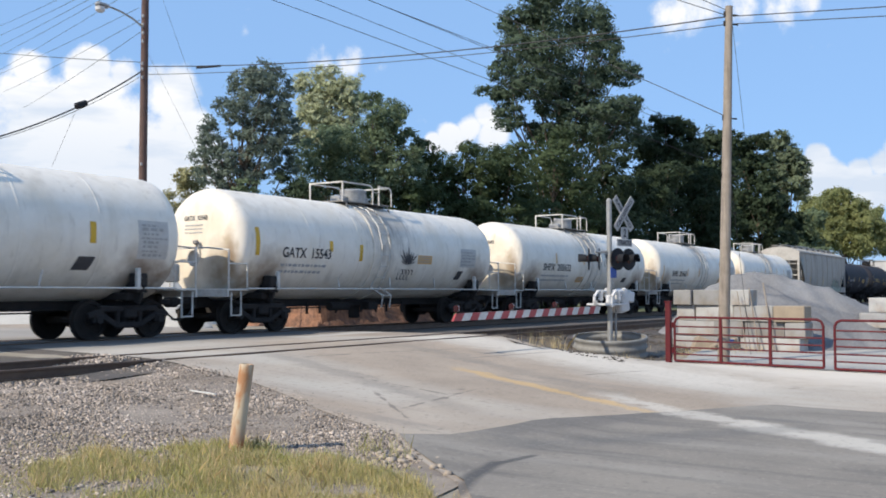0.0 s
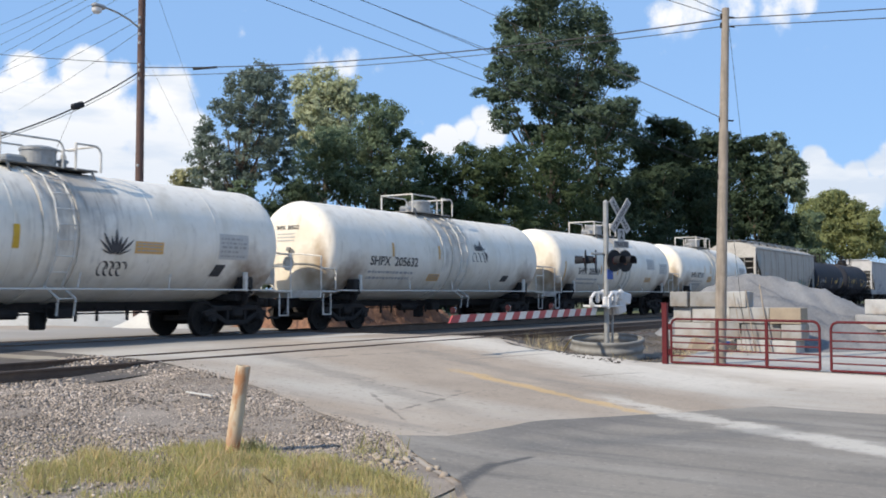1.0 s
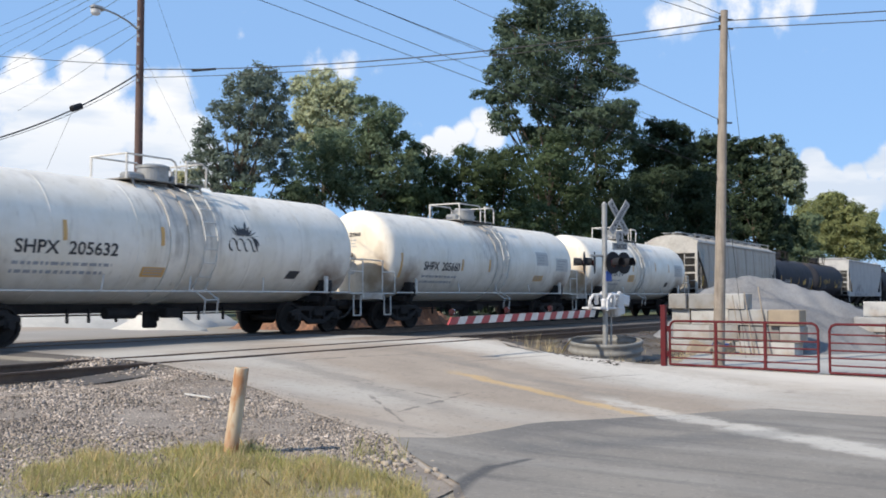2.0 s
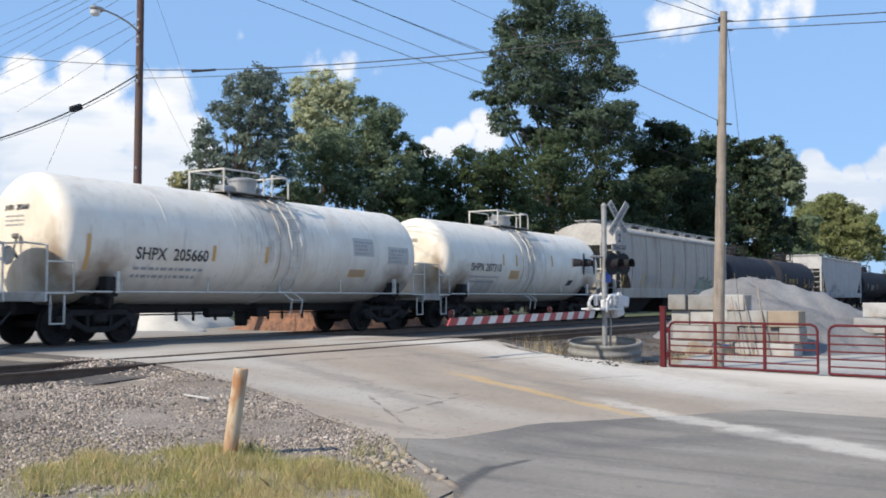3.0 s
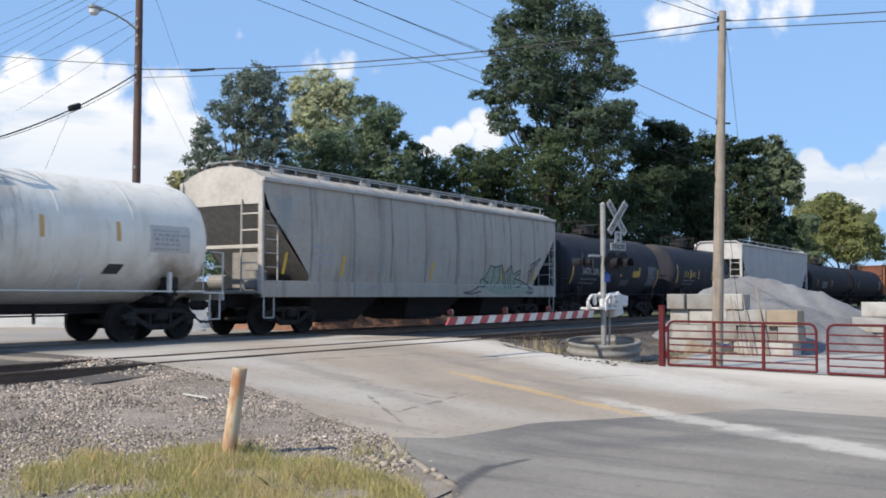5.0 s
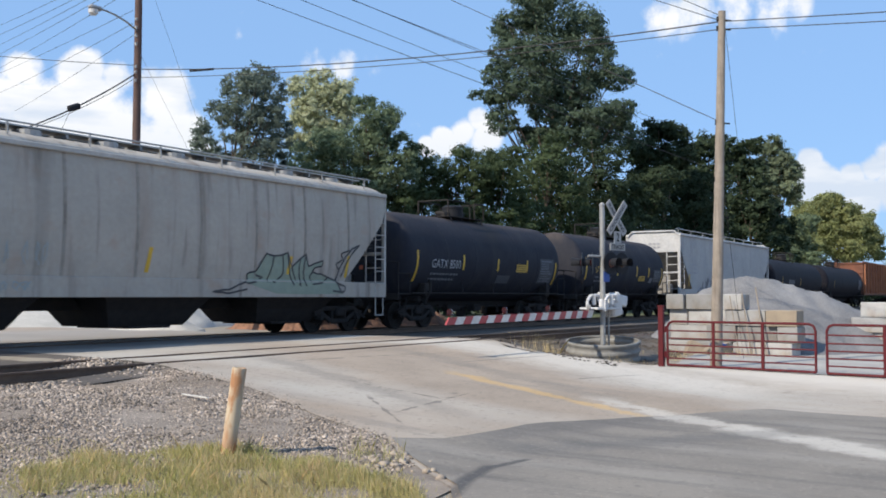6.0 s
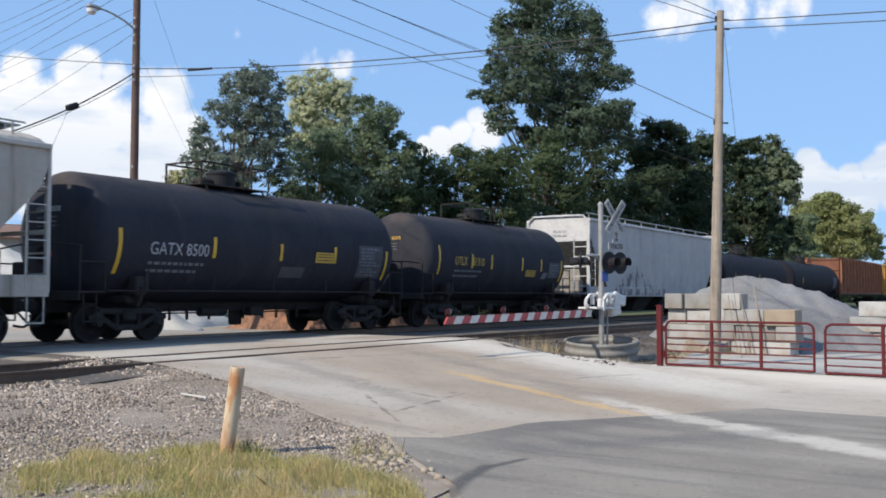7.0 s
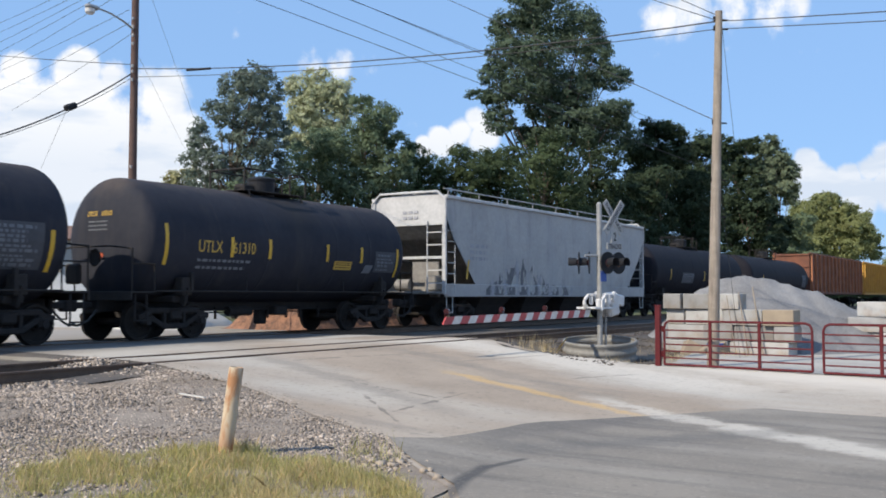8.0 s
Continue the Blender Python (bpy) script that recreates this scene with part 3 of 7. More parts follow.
sheet("verge", [(40, 4.2), (400, 4.2), (400, 120), (26, 120), (30, 24), (36, 9)], M_verge, 0.01, step=12, label="dark green weedy verge along the wood")


def rails(name, yc, label):
    t = thing(name, label, "railway track")
    tagged(t, kind="structure")
    for y in (yc - 0.755, yc + 0.755):
        bm = bmesh.new()
        box(bm, (150, y, -0.02), (500, 0.07, 0.04), 0.006)
        box(bm, (150, y, -0.08), (500, 0.02, 0.1))
        box(bm, (150, y, -0.14), (500, 0.14, 0.02))
        part("rail", bm, M_rail, t)
    sl = bpy.data.meshes.new("sleeper")
    bm = bmesh.new()
    box(bm, (0, 0, 0), (0.22, 2.6, 0.16), 0.01)
    bm.to_mesh(sl)
    bm.free()
    sl.materials.append(M_poled)
    x = -6.0
    while x < 60:
        if not (12.6 if yc == 0 else 11.0) < x < 22.4:
            o = new("sleeper", sl)
            o.parent = t
            o.location = (x, yc, -0.235 + zg(x, yc) + 0.12)
        x += 0.55


rails("main_track", 0, "worn steel rails of the main line on ballast")
rails("siding_track", -6.55, "rusty steel rails of the siding on ballast")


# ---------- train ----------
def wheel_mesh():
    bm = bmesh.new()
    rod(bm, (0, -0.72, 0), (0, 0.72, 0), 0.085, 12)
    for s in (-1, 1):
        prof = [(0.68, 0.30), (0.68, 0.485), (0.705, 0.485), (0.72, 0.46), (0.82, 0.452), (0.82, 0.38), (0.775, 0.36), (0.775, 0.16), (0.83, 0.13), (0.83, 0.0005)]
        lathe(bm, [(s * u, r) for u, r in prof], "Y", 26)
        for k in range(3):
            a = 2.1 * k
            box(bm, (0.26 * math.cos(a), s * 0.79, 0.26 * math.sin(a)), (0.06, 0.03, 0.06))
    me = bpy.data.meshes.new("wheelset")
    bm.to_mesh(me)
    bm.free()
    me.materials.append(M_wheel)
    return me


def frame_mesh():
    bm = bmesh.new()
    box(bm, (0, 0, 0.72), (1.7, 0.15, 0.14), 0.03)
    box(bm, (0, 0, 0.33), (0.8, 0.16, 0.14), 0.03)
    for d in (-1, 1):
        box(bm, (d * 0.6, 0, 0.47), (0.62, 0.13, 0.13), 0.02, Euler((0, -d * 0.5, 0)).to_matrix())
        box(bm, (d * 0.95, 0, 0.62), (0.42, 0.15, 0.13), 0.02, Euler((0, d * 0.28, 0)).to_matrix())
        box(bm, (d * 0.89, 0, 0.49), (0.26, 0.2, 0.24), 0.04)
        rod(bm, (d * 0.89, -0.14, 0.46), (d * 0.89, 0.14, 0.46), 0.09, 10)
        box(bm, (d * 0.32, 0, 0.53), (0.09, 0.14, 0.34), 0.01)
    for k in (-0.13, 0.0, 0.13):
        for z in range(5):
            rod(bm, (k, 0, 0.41 + z * 0.055), (k, 0, 0.435 + z * 0.055), 0.058, 8)
    me = bpy.data.meshes.new("side_frame")
    bm.to_mesh(me)
    bm.free()
    me.materials.append(M_under)
    return me


WHEEL, SIDE = wheel_mesh(), frame_mesh()
WHEELSETS = []


def truck(car, x):
    bm = bmesh.new()
    box(bm, (0, 0, 0.62), (0.38, 2.35, 0.26), 0.04)
    box(bm, (0, 0, 0.84), (0.5, 0.7, 0.2), 0.04)
    for d in (-1, 1):
        box(bm, (d * 0.42, 0, 0.42), (0.1, 1.7, 0.14), 0.02)
        for s in (-1, 1):
            box(bm, (d * 0.43, s * 0.76, 0.45), (0.09, 0.1, 0.34), 0.02)
    t = part("truck", bm, M_under, car)
    t.location = (x, 0, 0)
    for d in (-0.89, 0.89):
        w = new("wheelset", WHEEL)
        w.parent = t
        WHEELSETS.append((w, d, random.uniform(0, 6)))
    for s in (-1, 1):
        f = new("side_frame", SIDE)
        f.parent = t
        f.location = (0, s * 1.03, 0)


def coupler(car, s, x):
    bm = bmesh.new()
    box(bm, (s * (x + 0.1), 0, 0.86), (0.5, 0.2, 0.16), 0.03)
    box(bm, (s * (x + 0.42), 0.03, 0.86), (0.22, 0.32, 0.3), 0.06)
    box(bm, (s * (x - 0.15), 0, 0.86), (0.12, 0.6, 0.4), 0.03)
    part("coupler", bm, M_under, car)
    bm = bmesh.new()
    pts = [(s * (x - 0.1), -0.25, 0.75), (s * (x + 0.15), -0.27, 0.5), (s * (x + 0.4), -0.2, 0.38), (s * (x + 0.6), -0.12, 0.42)]
    pipe(bm, pts, 0.03)
    part("air_hose", bm, M_cable, car)


def text_mesh(text, bold):
    cu = bpy.data.curves.new("lettering", "FONT")
    cu.body, cu.size, cu.offset, cu.resolution_u = text, 1.0, bold, 3
    ob = bpy.data.objects.new("lettering", cu)
    me = bpy.data.meshes.new_from_object(ob)
    bm = bmesh.new()
    bm.from_mesh(me)
    bpy.data.objects.remove(ob)
    bpy.data.meshes.remove(me)
    return bm


def fit_text(text, u0, u1, v0, v1, place, material, parent, name="lettering", label="", bold=0.028):
    """Writing stretched to a rectangle, laid on a surface by place(u, v)."""
    bm = text_mesh(text, bold)
    us, vs = [v.co.x for v in bm.verts], [v.co.y for v in bm.verts]
    a, b, c, d = min(us), max(us), min(vs), max(vs)
    cut, wide, reach = b + 1, 0.0, a
    for lo, hi in sorted((min(v.co.x for v in f.verts), max(v.co.x for v in f.verts)) for f in bm.faces):
        if " " in text and lo - reach > wide:
            wide, cut = lo - reach, (lo + reach) / 2
        reach = max(reach, hi)
    bm.free()
    for lo, hi in ((a - 1, cut), (cut, b + 1)):
        if lo < b:
            bm = text_mesh(text, bold)
            bmesh.ops.delete(bm, geom=[v for v in bm.verts if not lo < v.co.x < hi], context="VERTS")
            for v in bm.verts:
                v.co = place(u0 + (v.co.x - a) / (b - a) * (u1 - u0), v0 + (v.co.y - c) / (d - c) * (v1 - v0))
            part(name, bm, material, parent, label)


def patch(u0, u1, v0, v1, place, material, parent, name, label="", nu=1, nv=4, skew=0.0):
    bm = bmesh.new()
    g = [[bm.verts.new(place(u0 + (u1 - u0) * i / nu + skew * j / nv, v0 + (v1 - v0) * j / nv)) for i in range(nu + 1)] for j in range(nv + 1)]
    for j in range(nv):
        for i in range(nu):
            bm.faces.new((g[j][i], g[j][i + 1], g[j + 1][i + 1], g[j + 1][i]))
    return part(name, bm, material, parent, label)


def bars(rows, place, material, parent, name="small_print"):
    """Writing too small to read: a broken bar for each line. rows: (u0, u1, v, height)."""
    for u0, u1, v, h in rows:
        bm = bmesh.new()
        u = u0
        while u < u1:
            w = min(random.uniform(0.12, 0.4) * max(h * 7, 0.3), u1 - u)
            k = max(1, int(w / 0.15))
            for i in range(k):
                p, q = u + w * i / k, u + w * (i + 1) / k
                bm.faces.new([bm.verts.new(place(x, y)) for x, y in ((p, v), (q, v), (q, v + h), (p, v + h))])
            u += w + h * 0.8
        part(name, bm, material, parent)


def tag_shape(pts, place, material, parent, name):
    """A painted shape that follows its surface: pts is a closed outline in surface coordinates."""
    bm = bmesh.new()
    bm.faces.new([bm.verts.new((u, v, 0)) for u, v in pts])
    bmesh.ops.triangulate(bm, faces=bm.faces[:])
    lo, hi = min(v for _, v in pts), max(v for _, v in pts)
    for k in range(1, 14):
        bmesh.ops.bisect_plane(bm, geom=bm.verts[:] + bm.edges[:] + bm.faces[:], plane_co=(0, lo + (hi - lo) * k / 14, 0), plane_no=(0, 1, 0))
    for v in bm.verts:
        v.co = place(v.co.x, v.co.y)
    return part(name, bm, material, parent)


def tag_line(pts, place, du, dv, material, parent, name="graffiti_line"):
    """A sprayed line of even width through points on a surface."""
    fine = []
    for (a, b), (c, d) in zip(pts, pts[1:]):
        n = max(1, round(math.hypot((c - a) / du, (d - b) / dv) / 2))
        fine += [(a + (c - a) * k / n, b + (d - b) * k / n) for k in range(n)]
    fine.append(pts[-1])
    fine = [(a + du * 0.5 * noise.noise((a / du * 0.35, b / dv * 0.35, 1)), b + dv * 0.5 * noise.noise((a / du * 0.35, b / dv * 0.35, 8))) for a, b in fine]
    bm = bmesh.new()
    rails = []
    for k, (a, b) in enumerate(fine):
        (p, q), (u, v) = fine[max(0, k - 1)], fine[min(len(fine) - 1, k + 1)]
        e, f = (u - p) / du, (v - q) / dv
        n = math.hypot(e, f) or 1
        rails.append([bm.verts.new(place(a + f / n * du / 2 * w, b - e / n * dv / 2 * w)) for w in (-1, 1)])
    for p, q in zip(rails, rails[1:]):
        bm.faces.new((p[0], p[1], q[1], q[0]))
    return part(name, bm, material, parent)


def tank_car(spec):
    half, black = spec["half"], spec["black"]
    R, zc = (1.57, 2.47) if black else (1.53, 2.42)
    car = thing("tank_car", spec["label"], "tank car", "cars of the freight train")
    if black:
        paint = tank_paint("black_tank_paint", *(((0.023, 0.0245, 0.034), (0.032, 0.034, 0.044), (0.050, 0.048, 0.050)) if half < 7 else ((0.010, 0.010, 0.016), (0.016, 0.016, 0.022), (0.026, 0.025, 0.028))), half, 0.72, False)
        trim, ink = M_under, spec.get("ink", M_whiteink)
    else:
        paint = tank_paint("white_tank_paint", (0.78, 0.73, 0.65), (0.69, 0.64, 0.56), (0.32, 0.27, 0.21), half, 0.42, True)
        trim, ink = M_handrail, M_ink
    # shell
    bm = bmesh.new()
    h, steps = 0.56, 18
    arc = [(h * math.cos(math.pi / 2 * k / steps) ** 0.6, R * math.sin(math.pi / 2 * k / steps) ** 0.6) for k in range(1, steps)] + [(0.0, R)]
    prof = [(-half - h, 0.001)] + [(-half - u, r) for u, r in arc] + [(-half + 0.06, R)]
    rings = spec.get("rings", [0.05])
    for x in sorted([-half * 0.62, -half * 0.25, half * 0.35, half * 0.68]):
        prof += [(x - 0.05, R), (x - 0.016, R), (x - 0.012, R + 0.003), (x + 0.012, R + 0.003), (x + 0.016, R), (x + 0.05, R)]
    prof += [(half - 0.06, R)] + [(half + u, r) for u, r in reversed(arc)] + [(half + h, 0.001)]
    lathe(bm, prof, "X", 64)
    for v in bm.verts:
        v.co.z += zc
    shell = part("tank", bm, paint, car, smooth=True)
    for x in rings:
        bm = bmesh.new()
        lathe(bm, [(x - 0.07, R + 0.004), (x - 0.07, R + 0.03), (x + 0.07, R + 0.03), (x + 0.07, R + 0.004)], "X", 64)
        for v in bm.verts:
            v.co.z += zc
        part("band", bm, paint, car)

    def side(u, v, off=0.010):
        f = math.asin(max(-0.999, min(0.999, (v - zc) / R)))
        return Vector((u, -(R + off) * math.cos(f), zc + (R + off) * math.sin(f)))

    def end(u, v, off=0.012):
        d = min(0.98, math.hypot(u, v - zc) / R)
        return Vector((-half - h * (1 - d ** 3.33) ** 0.3 - off, -u, v))

    # underframe
    bm = bmesh.new()
    box(bm, (0, 0, 0.86), (2 * half + 1.5, 0.36, 0.34), 0.02)
    part("centre_sill", bm, M_under, car)
    for s in (-1, 1):
        truck(car, s * (half - 0.82))
        coupler(car, s, half + 0.98)
        bm = bmesh.new()
        for w in (-1, 1):
            box(bm, (s * (half - 0.82), w * 1.05, 1.22), (0.09, 1.0, 0.5), 0.02, Euler((w * -0.35, 0, 0)).to_matrix())
            box(bm, (s * (half - 0.82), w * 1.38, 1.32), (0.34, 0.3, 0.46), 0.03)
        box(bm, (s * (half - 0.82), 0, 1.0), (0.5, 2.6, 0.18), 0.03)
        part("saddle", bm, M_under, car)
        bm = bmesh.new()
        box(bm, (s * (half + 0.55), 0, 1.17), (0.75, 3.0, 0.05), 0.01)
        box(bm, (s * (half + 0.9), 0, 1.08), (0.06, 3.0, 0.2), 0.01)
        part("end_platform", bm, trim, car)
        y, x = 1.48, s * (half + 0.88)
        part("end_railing", tube([(x, -y, 1.2), (x, -y, 2.2), (x, -0.7, 2.28), (x, 0.7, 2.28), (x, y, 2.2), (x, y, 1.2)], 0.022), trim, car)
        for w in (-1, 1):
            part("grab_rail", tube([(x, w * y, 1.85), (s * (half + 0.2), w * y, 1.85), (s * (half + 0.2), w * y, 1.2)], 0.02), trim, car)
            part("step", tube([(x - s * 0.1, w * y, 1.12), (x - s * 0.1, w * y, 0.5), (x - s * 0.45, w * y, 0.5), (x - s * 0.45, w * y, 1.12)], 0.02), trim, car)
        for w in (-1, 1):
            bm = bmesh.new()
            box(bm, (s * (half - 0.95), w * 1.52, 1.42), (0.1, 0.1, 0.5), 0.01)
            part("support_leg", bm, trim, car)
    for w in (-1, 1):
        bm = bmesh.new()
        rod(bm, (-half - 0.2, w * 1.55, 1.2), (half + 0.2, w * 1.55, 1.2), 0.022, 8)
        for k in range(-2, 3):
            rod(bm, (k * half * 0.42, w * 1.54, 1.2), (k * half * 0.42 + 0.25, w * 1.32, 1.58), 0.016, 6)
        part("side_rail", bm, trim, car)
    # brake gear below
    bm = bmesh.new()
    rod(bm, (-1.6, -0.35, 0.66), (-0.7, -0.35, 0.66), 0.13, 12)
    box(bm, (0.4, -0.42, 0.66), (0.5, 0.3, 0.26), 0.03)
    rod(bm, (-half * 0.75, -0.3, 0.7), (half * 0.75, -0.3, 0.7), 0.025, 6)
    rod(bm, (-half * 0.7, 0.35, 0.62), (half * 0.7, 0.35, 0.62), 0.02, 6)
    for k in (-2.6, -2.0, -1.2, 0.1, 0.9, 1.5, 2.4):
        box(bm, (k, -0.3, 0.62), (0.05, 0.06, 0.34))
    box(bm, (0.1, 0, 0.52), (0.3, 0.3, 0.5), 0.04)
    part("brake_gear", bm, M_under, car)
    bm = bmesh.new()
    box(bm, (-half - 0.95, 0.55, 1.62), (0.16, 0.5, 0.5), 0.05)
    part("brake_housing", bm, trim, car)
    bm = bmesh.new()
    lathe(bm, [(-half - 1.06, 0.0005), (-half - 1.06, 0.2), (-half - 1.09, 0.22), (-half - 1.1, 0.2), (-half - 1.07, 0.16)], "X", 18)
    for v in bm.verts:
        if abs(v.co.y) < 0.3 and v.co.z < 0.4:
            v.co += Vector((0, -0.4, 2.0))
    part("hand_brake", bm, trim, car)
    # top fittings
    px = spec.get("plat", 0.0)
    top = zc + R
    bm = bmesh.new()
    box(bm, (px, 0, top + 0.03), (2.5, 1.3, 0.04), 0.01)
    for s in (-1, 1):
        for w in (-1, 1):
            rod(bm, (px + s * 1.1, w * 0.62, top + 0.02), (px + s * 1.1, w * 0.75, zc + math.sqrt(R * R - 0.5625) - 0.02), 0.03, 6)
    part("platform", bm, M_under if black else M_grating, car)
    hh = 0.62
    for w in (-1, 1):
        y = w * 0.66
        for x0, x1 in ((-1.3, 0.28), (0.62, 1.32)):
            part("guard_rail", tube([(px + x0, y, top), (px + x0, y, top + hh), (px + x1 - 0.16, y, top + hh), (px + x1 - 0.05, y, top + hh - 0.05), (px + x1, y, top + hh - 0.16), (px + x1, y, top)], 0.026), trim, car)
        part("safety_chain", tube([(px + 0.28, y, top + hh * 0.72), (px + 0.45, y, top + hh * 0.66), (px + 0.62, y, top + hh * 0.72)], 0.012), trim, car)
    for x in (-1.3, 1.2):
        part("guard_rail", tube([(px + x, -0.66, top + hh), (px + x, 0.66, top + hh)], 0.026), trim, car)
    bm = bmesh.new()
    lathe(bm, [(top - 0.1, 0.40), (top + 0.42, 0.40), (top + 0.42, 0.425), (top + 0.48, 0.425), (top + 0.53, 0.28), (top + 0.54, 0.0005)], "Z", 28)
    for v in bm.verts:
        v.co.x += px + 0.1
    part("manway", bm, M_dark if black else M_galv, car, "" if black else "galvanised manway dome")
    bm = bmesh.new()
    lathe(bm, [(top, 0.1), (top + 0.22, 0.1), (top + 0.22, 0.14), (top + 0.28, 0.14), (top + 0.3, 0.05), (top + 0.42, 0.04), (top + 0.42, 0.0005)], "Z", 12)
    for v in bm.verts:
        v.co.x += px + 0.75
    part("valve", bm, M_under if black else M_galv, car)
    for at, size in (((px - 0.5, 0.1, top + 0.16), (0.5, 0.4, 0.24)), ((px - 0.85, -0.2, top + 0.12), (0.2, 0.2, 0.2))):
        bm = bmesh.new()
        box(bm, at, size, 0.05)
        part("valve_housing", bm, M_under if black else M_galv, car)
    if not black:
        lx = spec.get("ladder", 0.35)
        for d in (-0.22, 0.22):
            part("ladder_stile", tube([side(lx + d, z, 0.12) for z in (3.95, 3.6, 3.1, 2.5, 1.9, 1.35)] + [Vector((lx + d, -1.66, 1.0)), Vector((lx + d, -1.6, 0.62))], 0.02), trim, car)
        for k in range(9):
            z = 3.55 - 0.32 * k
            p = side(lx, z, 0.12) if z > 1.3 else Vector((lx, -1.62, z))
            part("ladder_rung", tube([p - Vector((0.22, 0, 0)), p + Vector((0.22, 0, 0))], 0.014, 6), trim, car)
    # markings
    for x, z0, z1 in spec["bars"]:
        wide = 0.08 if spec.get("bright", True) and not black else 0.055
        patch(x - wide, x + wide, z0, z1, side, M_yellow if spec.get("bright", True) else M_orange, car, "reflector", "yellow reflector strip")
    if "text" in spec:
        t, x0, x1, z0, z1 = spec["text"]
        fit_text(t, x0, x1, z0, z1, side, ink, car, bold=0.004 if black else 0.02)
        bars([(x0, x1 - 0.1, z0 - 0.24, 0.07), (x0, x1 - 0.3, z0 - 0.42, 0.07)], side, M_greyink if black else M_ghost, car)
        fit_text(t, -0.55, 0.35, 3.05, 3.18, end, ink, car, "end_lettering")
        bars([(-0.5, 0.2, 2.9 - 0.1 * k, 0.035) for k in range(3)], end, M_greyink if black else M_ghost, car, "end_print")
    for x0, x1, z0, z1 in spec.get("orange", ()):
        patch(x0, x1, z0, z1, side, M_yellowink if black else M_orange, car, "placard", "faded orange hazard panel")
        bars([(x0 + 0.06, x1 - 0.06, z0 + (z1 - z0) * q, 0.03) for q in (0.2, 0.5, 0.75)], lambda u, v: side(u, v, 0.014), M_ghost if not black else M_under, car)
    for x0, x1, z0, z1 in spec.get("block", ()):
        n = max(2, int((z1 - z0) / 0.1))
        rq = random.Random(int(x0 * 31 + z0 * 7))
        patch(x0 - 0.05, x1, z0 - 0.06, z1 + 0.04, lambda u, v: side(u, v, 0.006), M_dimpanel if black else M_panel, car, "data_panel", nv=5)
        bars([(x0 + rq.uniform(0, 0.1), x1 - rq.uniform(0, 0.45) * (x1 - x0), z0 + (z1 - z0) * k / n, rq.uniform(0.04, 0.075)) for k in range(n)], side, M_greyink if black else M_faint, car, "panel_print")
    for x0, x1, z0, z1 in spec.get("square", ()):
        patch(x0, x1, z0, z1, side, M_ink if not black else M_greyink, car, "stencil_square", skew=0.12)
    if spec.get("patch"):
        x0, x1, z0, z1 = spec["patch"]
        patch(x0, x1, z0, z1, lambda u, v: side(u, v, 0.005), M_handrail if not black else M_dimpanel, car, "repaint_patch", nu=4, nv=6)
    if spec.get("spray"):
        x0, x1, z0, z1 = spec["spray"]
        bm = bmesh.new()
        rnd = random.Random(int(x0 * 100) + 7)
        for k in range(spec.get("strokes", 9)):
            a = -1.2 + 2.4 * k / 8
            u, v = x0 + (x1 - x0) * (0.5 + 0.1 * a), z0 + (z1 - z0) * 0.45
            ln = (z1 - z0) * rnd.uniform(0.3, 0.55)
            for i in range(5):
                p = u + math.sin(a) * ln * i / 5 * 0.9, v + math.cos(a) * ln * i / 5
                q = u + math.sin(a) * ln * (i + 1) / 5 * 0.9, v + math.cos(a) * ln * (i + 1) / 5
                w0, w1 = (0.05 * math.sin(math.pi * (i + 0.15) / 5.3), 0.05 * math.sin(math.pi * (i + 1.1) / 5.3))
                bm.faces.new([bm.verts.new(side(*c)) for c in ((p[0] - w0, p[1]), (q[0] - w1, q[1]), (q[0] + w1, q[1]), (p[0] + w0, p[1]))])
        part("graffiti", bm, M_ink, car, "black spray-paint plant shape")
        bm = bmesh.new()
        for k in range(4):
            u, v = x0 + (x1 - x0) * (0.2 + 0.2 * k), z0 + (z1 - z0) * 0.15
            pts = [(u + 0.13 * math.cos(b), v + 0.16 * math.sin(b)) for b in [i * 0.6 for i in range(9)]]
            for (a0, b0), (a1, b1) in zip(pts, pts[1:]):
                bm.faces.new([bm.verts.new(side(*c)) for c in ((a0, b0), (a1, b1), (a1 + 0.035, b1 + 0.03), (a0 + 0.035, b0 + 0.03))])
        part("graffiti_scribble", bm, M_ink, car, "black spray-paint scrawl")
    if black:
        patch(-0.35, 0.05, 2.0, 2.14, end, M_redlamp, car, "placard", "orange-red placard on the tank end")
    else:
        bm = bmesh.new()
        c = end(0.05, 1.95, 0.06)
        pipe(bm, [c + Vector((0, 0, 0.55)), c + Vector((-0.1, 0, 0.2)), c + Vector((0, 0, 0))], 0.03)
        box(bm, c + Vector((-0.06, 0, 0.5)), (0.12, 0.16, 0.12), 0.03)
        part("air_valve", bm, M_grating, car)
    return car


